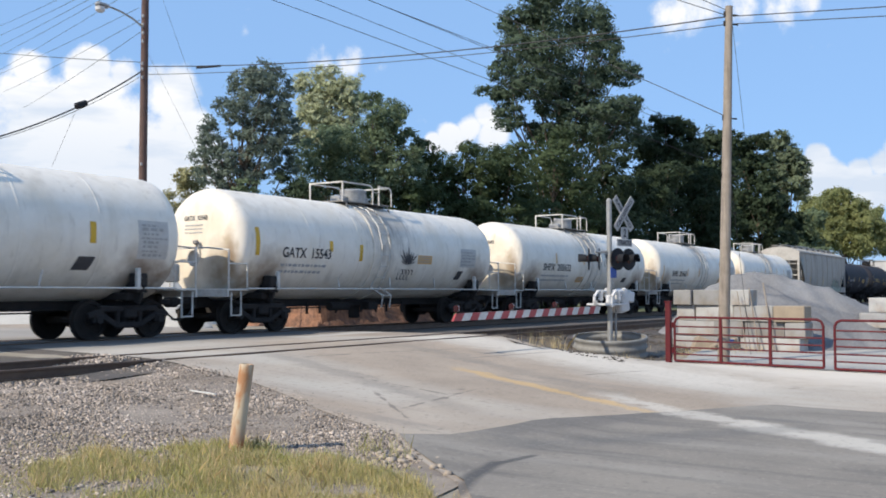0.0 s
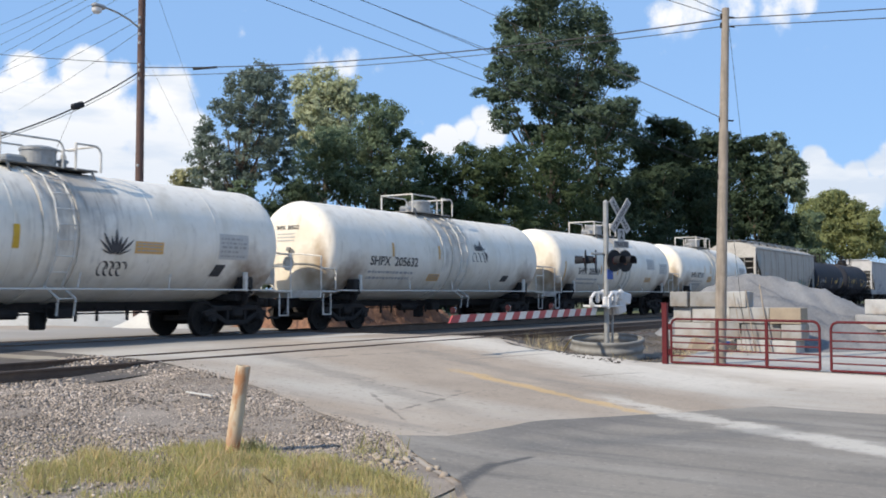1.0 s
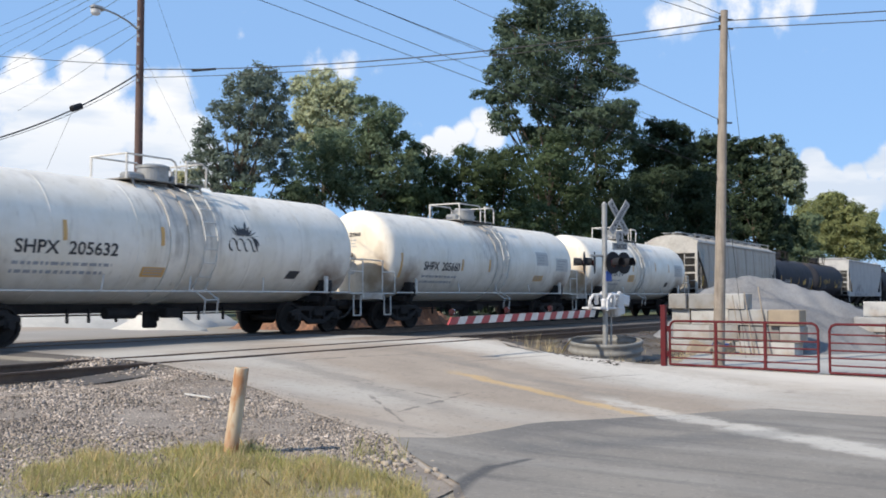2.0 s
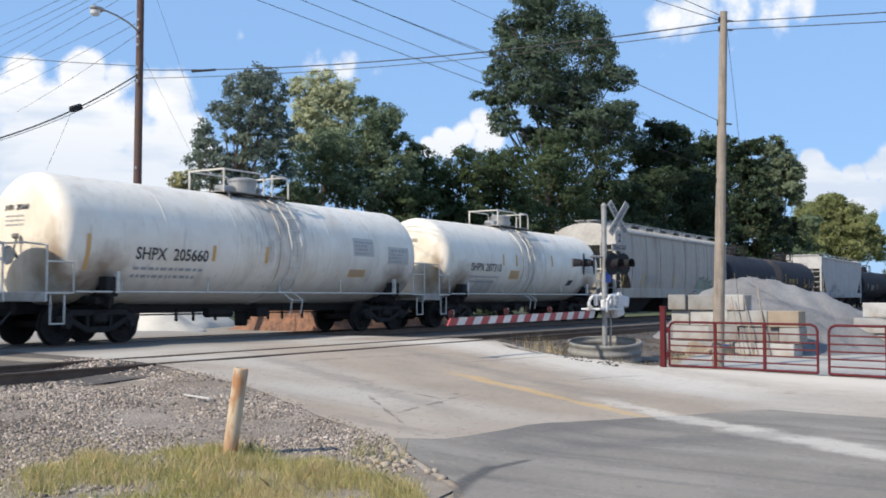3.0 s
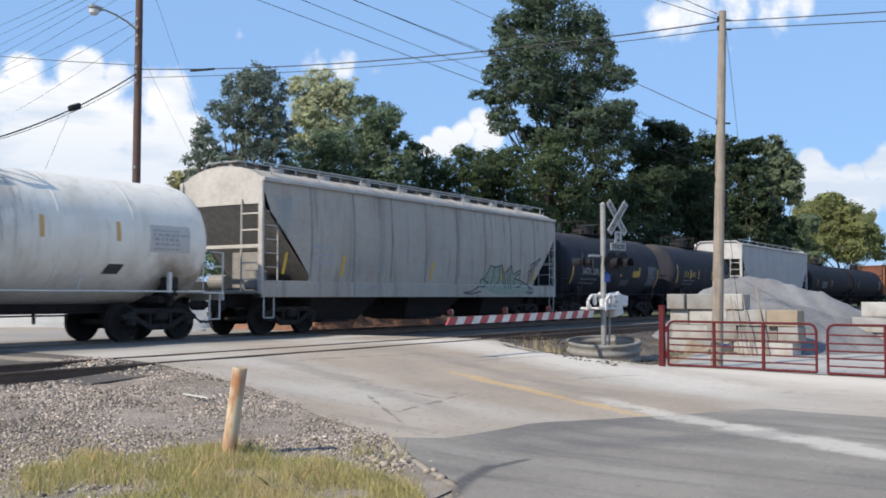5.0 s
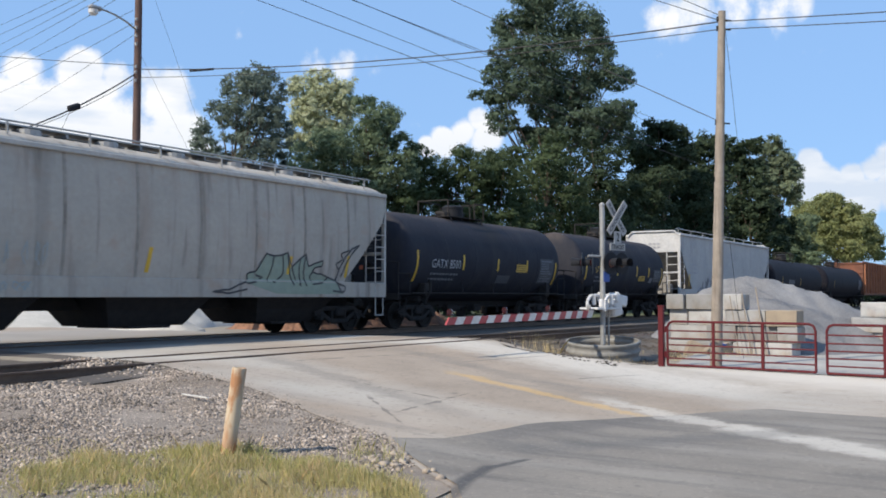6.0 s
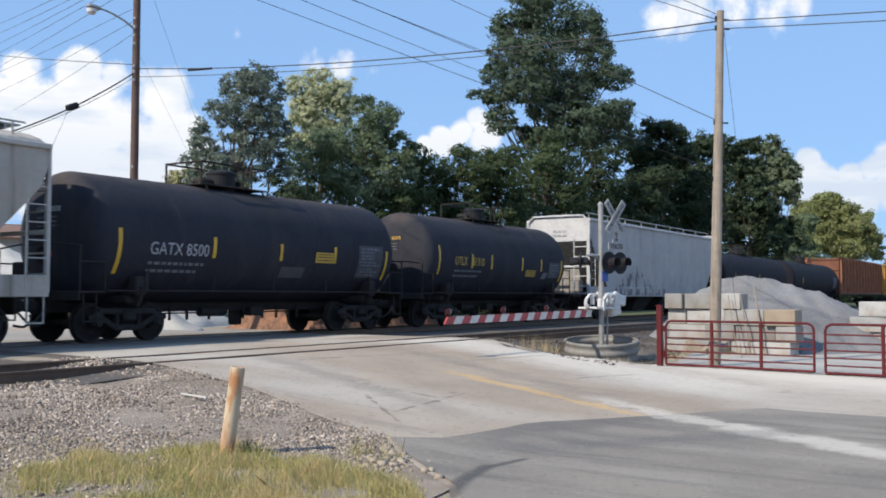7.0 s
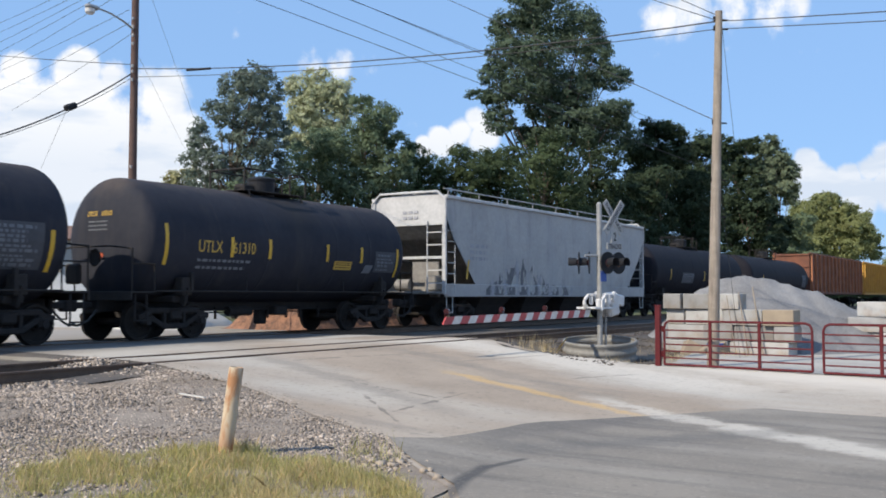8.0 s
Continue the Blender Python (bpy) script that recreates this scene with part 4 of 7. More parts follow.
def hopper_car(spec):
    half, paint, arch = spec["half"], spec["paint"], spec["arch"]
    car = thing("hopper_car", spec["label"], "hopper car", "cars of the freight train")
    W, eave, sill = 1.56, spec.get("eave", 4.28), 1.5
    prof = [(-W, sill), (-W - 0.05, 1.9), (-W - 0.085, 2.4), (-W - 0.10, 2.9), (-W - 0.085, 3.4), (-W - 0.05, 3.9), (-W - 0.005, eave)] if not spec.get("chamfer") else [(-W, sill), (-W - 0.03, 2.3), (-W - 0.04, 3.2), (-W - 0.02, 3.9), (-W, eave)]
    roof = [(-W + 0.02, eave + 0.04)] + [(-W + 2 * W * k / 10, eave + 0.06 + arch * (1 - abs(k / 5 - 1) ** 2.2)) for k in range(1, 10)]
    ring = prof + roof
    ring = ring + [(-y, z) for y, z in reversed(prof)]

    def cut(z):
        return half - 0.05 - max(0.0, 3.62 - z) * 0.98

    bm = bmesh.new()
    nx = 9
    cols = [[bm.verts.new((-cut(z) + 2 * cut(z) * i / nx, y, z)) for y, z in ring] for i in range(nx + 1)]
    for a, b in zip(cols, cols[1:]):
        for k in range(len(ring)):
            bm.faces.new((a[k], b[k], b[(k + 1) % len(ring)], a[(k + 1) % len(ring)]))
    bmesh.ops.recalc_face_normals(bm, faces=bm.faces[:])
    part("body", bm, paint, car)
    for s in (-1, 1):
        # end panels: upright top, slope sheet under it
        bm = bmesh.new()
        up = [(y, z) for y, z in ring if z > 3.7]
        lo = [(-W - 0.03, 3.62), (W + 0.03, 3.62)]
        bm.faces.new([bm.verts.new((s * (half - 0.045), y, z)) for y, z in [lo[0]] + up + [lo[1]]])
        bmesh.ops.triangulate(bm, faces=bm.faces[:])
        part("end_panel", bm, spec["end"], car)
        bm = bmesh.new()
        bm.faces.new([bm.verts.new(c) for c in ((s * (half - 0.06), -W, 3.6), (s * (half - 0.06), W, 3.6), (s * (half - 2.12), W, sill), (s * (half - 2.12), -W, sill))])
        bmesh.ops.solidify(bm, geom=bm.faces[:], thickness=0.03)
        part("slope_sheet", bm, M_grating, car)
        for w in (-1, 1):
            bm = bmesh.new()
            box(bm, (s * (half - 0.02), w * (W - 0.02), (eave + 1.14) / 2), (0.1, 0.12, eave - 1.14), 0.02)
            part("corner_post", bm, spec["end"], car)
        bm = bmesh.new()
        x = s * half
        for y in (-W + 0.75, -W + 0.1):
            rod(bm, (x, y, 1.2), (x, y, 3.75), 0.028, 6)
        for k in range(5):
            box(bm, (x, -W + 0.42, 1.55 + k * 0.45), (0.04, 0.66, 0.04))
        box(bm, (x - s * 0.02, 0, 2.45), (0.08, 2 * W, 0.1), 0.01)
        for k in range(6):
            rod(bm, (x - s * 0.1, -W - 0.06, 1.5 + k * 0.38), (x - s * 0.55, -W - 0.06, 1.5 + k * 0.38), 0.016, 6)
        rod(bm, (x - s * 0.58, -W - 0.05, 1.2), (x - s * 0.58, -W - 0.05, 3.2 if s > 0 else 2.9), 0.02, 6)
        pipe(bm, [(x - s * 0.1, -W, 1.1), (x - s * 0.1, -W, 0.5), (x - s * 0.5, -W, 0.5), (x - s * 0.5, -W, 1.1)], 0.02)
        part("end_ladder", bm, spec["end"], car)
        bm = bmesh.new()
        box(bm, (s * (half - 0.5), 0, 1.2), (1.0, 2.9, 0.1), 0.02)
        box(bm, (s * (half - 0.9), -0.5, 1.55), (0.5, 0.5, 0.55), 0.05)
        rod(bm, (s * (half - 0.6), 0.3, 1.5), (s * (half - 0.6), 0.9, 1.5), 0.2, 14)
        box(bm, (s * (half - 1.15), 0, 1.7), (0.12, 1.2, 1.3), 0.02)
        part("end_gear", bm, M_grating, car)
        truck(car, s * (half - 1.75))
        coupler(car, s, half + 0.25)
    for w in (-1, 1):
        bm = bmesh.new()
        box(bm, (0, w * (W + 0.0), 1.29), (2 * half, 0.09, 0.46), 0.012)
        part("side_sill", bm, paint, car)
        bm = bmesh.new()
        box(bm, (0, w * (W + 0.02), eave), (2 * half, 0.14, 0.12), 0.02)
        part("eave_rail", bm, spec["end"], car)
    proud = 0.004 if spec.get("chamfer") else 0.010
    for i in range(1, nx):
        x = -half + 2 * half * i / nx
        for w in (-1, 1):
            bm = bmesh.new()
            rails2 = [[bm.verts.new((x + d, w * (y - o), z)) for y, z in prof] for d, o in ((-0.055, -0.006), (-0.035, proud), (0.035, proud), (0.055, -0.006))]
            for p, q in zip(rails2, rails2[1:]):
                for k in range(len(prof) - 1):
                    bm.faces.new((p[k], p[k + 1], q[k + 1], q[k]))
            bmesh.ops.recalc_face_normals(bm, faces=bm.faces[:])
            part("panel_seam", bm, spec.get("seam", paint), car)
    # discharge hoppers
    bays = spec["bays"]
    for k in range(bays):
        x = (k - (bays - 1) / 2) * (2 * half - 5.6) / max(1, bays - 1) * (0.81 if bays > 2 else 0.7)
        bm = bmesh.new()
        reach = (2 * half - 5.6) / max(1, bays - 1) * (0.81 if bays > 2 else 0.7) / 2
        rings = [[bm.verts.new((x + i * reach * u, j * y, z)) for i, j in ((-1, -1), (1, -1), (1, 1), (-1, 1))]
                 for u, y, z in ((0.90, 1.45, 1.5), (0.74, 1.42, 1.28), (0.63, 1.3, 0.98), (0.56, 1.1, 0.74), (0.50, 0.95, 0.5), (0.46, 0.85, 0.36))]
        for p, q in zip(rings, rings[1:]):
            for i in range(4):
                bm.faces.new((p[i], p[(i + 1) % 4], q[(i + 1) % 4], q[i]))
        bm.faces.new(rings[-1])
        box(bm, (x, 0, 0.34), (1.3, 1.9, 0.07), 0.01)
        bmesh.ops.recalc_face_normals(bm, faces=bm.faces[:])
        part("discharge_hopper", bm, M_under, car)
    bm = bmesh.new()
    box(bm, (0, 0, 0.95), (2 * half - 0.4, 0.4, 0.4), 0.02)
    part("centre_sill", bm, M_under, car)
    # roof walk
    zt = eave + 0.06 + arch
    zr = eave + (0.35 if spec.get("chamfer") else 0.5)
    bm = bmesh.new()
    for w in (-0.32, 0.32):
        box(bm, (0, w, zt + 0.12), (2 * half - 0.1, 0.52, 0.04), 0.005)
    for k in range(17):
        box(bm, (-half + 0.4 + k * (2 * half - 0.8) / 16, 0, zt + 0.05), (0.06, 1.1, 0.1))
    part("roof_walk", bm, M_galv, car, "galvanised roof walkway")
    bm = bmesh.new()
    for k in range(9):
        x = -half + 0.7 + k * (2 * half - 1.4) / 8
        rod(bm, (x, -1.25, eave + 0.1), (x, -1.25, zr), 0.025, 6)
    rod(bm, (-half + 0.4, -1.25, zr), (half - 0.4, -1.25, zr), 0.022, 6)
    part("hatch_bar", bm, M_galv, car)
    for k in range(8):
        bm = bmesh.new()
        x = -half + 1.6 + k * (2 * half - 3.2) / 7
        rod(bm, (x, -0.55, zt - 0.12), (x, -0.55, zt + 0.04), 0.28, 14)
        part("hatch", bm, M_galv, car)

    def side(u, v, off=0.012):
        y = np.interp(v, [p[1] for p in prof], [p[0] for p in prof])
        return Vector((u, y - off, v)) if v > sill else Vector((u, -W - 0.045 - off, v))

    for x, z0, z1 in spec["bars"]:
        patch(x - 0.06, x + 0.06, z0, z1, side, M_yellow, car, "reflector", "yellow reflector strip", skew=0.12)
    for x0, x1, z0, z1 in spec.get("block", ()):
        n = max(2, int((z1 - z0) / 0.22))
        bars([(x0, x1, z0 + (z1 - z0) * k / n, 0.13) for k in range(n)], side, spec.get("blockink", M_ghost), car, "panel_print")
    if spec.get("chamfer"):
        for s in (-1, 1):
            bm = bmesh.new()
            pipe(bm, [(s * (half + 0.02), -W - 0.03, 3.9), (s * (half + 0.02), -W - 0.03, eave - 0.12), (s * (half + 0.02), -W + 0.3, eave + 0.2), (s * (half + 0.02), W - 0.3, eave + 0.2), (s * (half + 0.02), W + 0.03, eave - 0.12), (s * (half + 0.02), W + 0.03, 3.9)], 0.045)
            part("end_bow", bm, spec["end"], car)
            bm = bmesh.new()
            for k in range(2):
                for q in range(3):
                    box(bm, (s * (half - 0.03), -0.3 + q * 0.24, 4.1 - k * 0.2), (0.02, 0.17, 0.1))
            part("small_print", bm, M_greyspray, car)
    if "scrawl" in spec:
        x0, x1, z0, z1 = spec["scrawl"]
        rnd = random.Random(31)

        def peak(f):
            return (0.25 + 0.75 * max(0.0, 1 - abs(f - 0.36) / 0.36) ** 0.8) if f < 0.72 else 0.3

        n = 46
        top = [(x0 + (x1 - x0) * k / n, z0 + (z1 - z0) * (peak(k / n) * rnd.uniform(0.55, 1.0))) for k in range(n + 1)]
        for k in range(0, n, 2):
            pts = [(top[k][0] - 0.05, z0), (top[k][0] - 0.02, top[k][1]), top[k + 1], (top[k + 2][0] + 0.05, top[k + 2][1]), (top[k + 2][0] + 0.05, z0)]
            tag_shape(pts, lambda u, v: side(u, v, 0.008), M_greyspray if k % 6 == 2 else M_scrawl, car, "graffiti_outline")
        for k in range(70):
            f = rnd.uniform(0.06, 0.98)
            h = (z1 - z0) * peak(f)
            u, v = x0 + (x1 - x0) * f, z0 + rnd.uniform(0.02, 0.6) * h
            lean, L, w = rnd.uniform(-0.35, 0.35), rnd.uniform(0.15, 0.5) * h + 0.08, rnd.uniform(0.05, 0.2)
            pts = [(u, v), (u + w, v + rnd.uniform(-0.05, 0.08)), (u + w * 0.8 + lean, v + L), (u + lean, v + L * rnd.uniform(0.7, 1.1))]
            tag_shape(pts, lambda a, b: side(a, max(z0, b), 0.014), (paint, M_dirtywhite, paint)[k % 3], car, "graffiti_fill")
    if spec.get("piece"):
        x0, z0, w, h = spec["piece"]

        def on_side(off):
            return lambda u, v: side(x0 + w * u, z0 + h * v, off)

        crown = [(0, 0.25), (0.0, 0.47), (0.09, 0.54), (0.19, 0.96), (0.27, 0.9), (0.36, 0.94), (0.415, 1.0), (0.47, 0.66), (0.565, 0.88), (0.62, 0.98), (0.66, 0.7), (0.83, 0.86), (0.82, 0.7), (0.735, 0.66), (0.7, 0.55), (0.83, 0.5), (1.0, 0.35), (1.08, 0.02), (0.6, 0.0), (0.3, 0.02)]
        tag_shape(crown, on_side(0.010), M_moss, car, "graffiti_fill")
        lines = [crown[:18], [(0.27, 0.9), (0.24, 0.55), (0.2, 0.3)], [(0.36, 0.94), (0.38, 0.5), (0.30, 0.3), (0.2, 0.3)], [(0.415, 1.0), (0.45, 0.5), (0.5, 0.2)], [(0.47, 0.66), (0.52, 0.35), (0.58, 0.2), (0.55, 0.6), (0.565, 0.88)],
                 [(0.62, 0.98), (0.6, 0.55), (0.64, 0.2)], [(0.735, 0.66), (0.68, 0.45), (0.72, 0.25), (0.84, 0.3), (0.9, 0.42)], [(0.0, 0.3), (-0.08, 0.22), (-0.18, 0.1), (-0.34, 0.06), (-0.2, 0.02), (0, 0.12)], [(0.08, 0.45), (0.16, 0.4), (0.1, 0.3), (0, 0.25)],
                 [(1.0, 0.35), (1.03, 0.62), (1.1, 0.95), (1.19, 1.2), (1.29, 1.3), (1.2, 1.1), (1.12, 0.8), (1.06, 0.45)], [(1.03, 0.62), (0.99, 0.78), (1.08, 0.9), (1.05, 1.05), (1.16, 1.15)], [(1.0, 0.3), (1.12, 0.2), (1.1, 0.05), (0.96, 0.1)]]
        for pts in lines:
            tag_line(pts, on_side(0.016), 0.052 / w, 0.052 / h, M_ink, car)
        for x, z, span, rise in spec.get("ghost_tags", ()):
            rq = random.Random(int(x * 10))
            for k in range(7):
                u = x + span * k / 7
                pts = [(u + rq.uniform(-0.06, 0.2), z + rise * q) for q in (0.0, 0.45, 1.0, 0.7, 0.2)]
                tag_line(pts, lambda a, b: side(a, b, 0.010), 0.03, 0.03, M_ghosttag, car)
    return car


def gondola_car(half, paint, label):
    car = thing("gondola_car", label, "gondola car", "cars of the freight train")
    for w in (-1, 1):
        bm = bmesh.new()
        box(bm, (0, w * 1.45, 3.08), (2 * half, 0.06, 3.36))
        part("side_wall", bm, paint, car)
        bm = bmesh.new()
        box(bm, (0, w * 1.5, 4.8), (2 * half, 0.16, 0.14), 0.02)
        box(bm, (0, w * 1.5, 1.4), (2 * half, 0.14, 0.25), 0.02)
        part("side_rail", bm, paint, car)
        for k in range(15):
            bm = bmesh.new()
            box(bm, (-half + 0.3 + k * (2 * half - 0.6) / 14, w * 1.57, 3.08), (0.14, 0.22, 3.3), 0.02)
            part("rib", bm, M_sunlit_rib if paint == M_rust else paint, car)
    for s in (-1, 1):
        bm = bmesh.new()
        box(bm, (s * (half - 0.03), 0, 3.08), (0.06, 2.9, 3.36))
        for k in range(4):
            box(bm, (s * (half + 0.04), 0, 1.6 + k * 1.02), (0.1, 2.9, 0.14), 0.02)
        part("end_wall", bm, paint, car)
        truck(car, s * (half - 1.8))
        coupler(car, s, half + 0.25)
    bm = bmesh.new()
    box(bm, (0, 0, 1.3), (2 * half, 2.9, 0.12))
    part("floor_plate", bm, M_under, car)
    return car


M_seam = mat("rust_stained_weld_seam", (0.31, 0.285, 0.25), (0.19, 0.165, 0.14), 1.6, 0.8, fine=10)
M_ghosttag = mat("washed_out_teal_spray_paint", (0.25, 0.30, 0.31), (0.33, 0.35, 0.345), 5, 0.7)
M_scrawl = mat("charcoal_spray_paint", (0.075, 0.075, 0.085), (0.13, 0.13, 0.145), 4, 0.6)
M_hopend = mat("chalky_white_end_paint", (0.48, 0.48, 0.48), (0.38, 0.38, 0.385), 2, 0.6, fine=8)
M_moss = mat("pale_green_spray_paint", (0.26, 0.315, 0.245), (0.20, 0.24, 0.195), 3, 0.6)
M_greyspray = mat("dark_grey_spray_paint", (0.20, 0.20, 0.22), (0.36, 0.37, 0.40), 4, 0.6)
WHITE_LABEL = "white tank car with black lettering"
BLACK_LABEL = "black tank car with yellow reflector strips, rolling on rails"
CARS = [
    (tank_car(dict(half=6.2, black=False, label="white tank car with a faded grey stencil panel", bars=[(1.2, 2.3, 2.75), (3.98, 2.2, 2.68)], block=[(5.3, 6.15, 1.95, 2.75)], square=[(3.55, 4.0, 1.6, 1.9)])), 11.3),
    (tank_car(dict(half=6.2, black=False, label=WHITE_LABEL + " and a plant-like scrawl", text=("GATX  15543", -5.05, -2.95, 2.07, 2.36), plat=-0.05,
                   bars=[(-6.05, 2.1, 2.85), (-2.95, 2.3, 2.6), (-1.5, 2.05, 2.55)], orange=[(1.6, 2.45, 2.05, 2.33)], block=[(4.35, 5.35, 2.05, 2.6)], square=[(4.15, 4.5, 1.55, 1.85)],
                   rings=[0.1, -0.8], ladder=-0.35, spray=(0.6, 1.5, 1.5, 2.6))), 26.6),
    (tank_car(dict(half=6.3, black=False, label=WHITE_LABEL + " and a dark scribble", text=("SHPX  205632", -4.8, -2.15, 2.0, 2.3), plat=0.05, bars=[(-3.6, 2.3, 2.75), (-0.85, 2.3, 2.75)],
                   orange=[(-1.35, -0.65, 1.55, 1.78)], rings=[0.05, -0.55], ladder=0.65, spray=(1.2, 2.6, 2.3, 3.1), strokes=14, square=[(3.75, 4.2, 1.58, 1.8)], bright=False)), 42.2),
    (tank_car(dict(half=6.45, black=False, label=WHITE_LABEL + " and cream stained ends", text=("SHPX  205660", -4.95, -2.65, 1.97, 2.27), plat=0.0, bars=[(-2.46, 2.0, 2.4), (-0.5, 2.0, 2.45), (-6.3, 1.7, 2.5)],
                   orange=[(3.25, 4.05, 1.7, 1.93)], block=[(3.4, 4.4, 2.4, 2.85), (5.2, 6.3, 2.2, 2.65)], rings=[0.1], ladder=0.6, bright=False)), 57.75),
    (tank_car(dict(half=6.2, black=False, label=WHITE_LABEL + " and a repainted patch", text=("SHPX 207310", -4.95, -2.68, 2.05, 2.35), plat=-0.15, bars=[(-2.54, 2.3, 2.72), (-1.45, 2.3, 2.76), (1.7, 2.35, 2.83), (3.72, 2.35, 2.8)],
                   orange=[(-1.95, -1.2, 1.8, 2.13)], block=[(4.7, 5.9, 2.2, 2.75)], square=[(3.4, 3.85, 1.6, 1.83)], rings=[0.05, -0.85], ladder=-0.3, patch=(-4.4, -3.0, 1.2, 1.75), bright=False)), 73.1),
    (hopper_car(dict(half=9.0, paint=M_grey, end=M_dirtywhite, seam=M_seam, arch=0.38, bays=3, label="grey covered hopper car with pale green graffiti and a white end",
                     bars=[(-0.7, 1.65, 2.25), (6.9, 1.65, 2.3), (-8.2, 1.7, 2.3), (-5.6, 1.7, 2.3), (4.3, 1.7, 2.2)], block=[(-6.9, -6.0, 2.0, 2.7)], piece=(2.7, 1.14, 3.75, 1.16), ghost_tags=[(-5.2, 1.75, 2.0, 0.5), (-4.9, 1.2, 1.2, 0.2), (-8.5, 2.9, 0.6, 1.0)])), 90.55),
    (tank_car(dict(half=5.4, black=True, label=BLACK_LABEL + ", white lettering", text=("GATX 8500", -4.35, -2.45, 2.08, 2.38), bars=[(-5.25, 1.6, 2.65), (-2.25, 2.05, 2.58), (0.3, 2.05, 2.52), (2.68, 2.05, 2.53), (5.3, 1.6, 2.5)],
                   orange=[(1.8, 2.6, 2.05, 2.35)], block=[(3.9, 5.1, 1.7, 2.6)], rings=[], plat=-0.6, patch=(0.4, 1.4, 1.6, 1.9))), 106.7),
    (tank_car(dict(half=5.0, black=True, ink=M_yellowink, label=BLACK_LABEL + ", yellow lettering", text=("UTLX    61310", -3.85, -1.8, 2.2, 2.5), bars=[(-4.9, 1.85, 2.85), (-2.66, 2.1, 2.62), (-1.2, 2.1, 2.63), (1.3, 2.1, 2.6), (2.97, 2.1, 2.58), (4.9, 1.7, 2.6)],
                   orange=[(1.66, 2.5, 1.88, 2.13)], block=[(3.75, 4.8, 1.9, 2.45)], rings=[], plat=0.0, square=[(3.1, 3.5, 1.8, 2.05)])), 120.1),
    (hopper_car(dict(half=9.65, paint=M_lgrey, end=M_hopend, arch=0.07, eave=4.6, chamfer=True, bays=4, label="pale grey covered hopper car with dark graffiti along its sill",
                     bars=[(-8.2, 1.7, 2.4)], block=[(-8.0, -6.7, 2.4, 3.1)], scrawl=(-6.8, 0.8, 1.12, 2.75), blockink=M_greyspray)), 137.6),
    (tank_car(dict(half=8.0, black=True, label="long black tank car with a yellow stripe panel", bars=[(-6, 2, 2.6), (0, 2, 2.6)], block=[(-4, -2, 1.9, 2.4)], rings=[])), 157.6),
    (tank_car(dict(half=8.6, black=True, label="long black tank car with a pale stencil panel", bars=[(-6, 2, 2.6)], block=[(6.6, 8, 1.9, 2.8)], rings=[])), 177.4),
    (gondola_car(12.6, M_rust, "rusty red ribbed high-sided gondola car"), 199.8),
    (gondola_car(9.0, mat("yellow_gondola_paint", (0.55, 0.30, 0.04), (0.42, 0.20, 0.04), 1.5, 0.7), "yellow-orange ribbed gondola car"), 223.0),
    (gondola_car(9.0, M_rust, "rusty red ribbed gondola car"), 242.6),
]


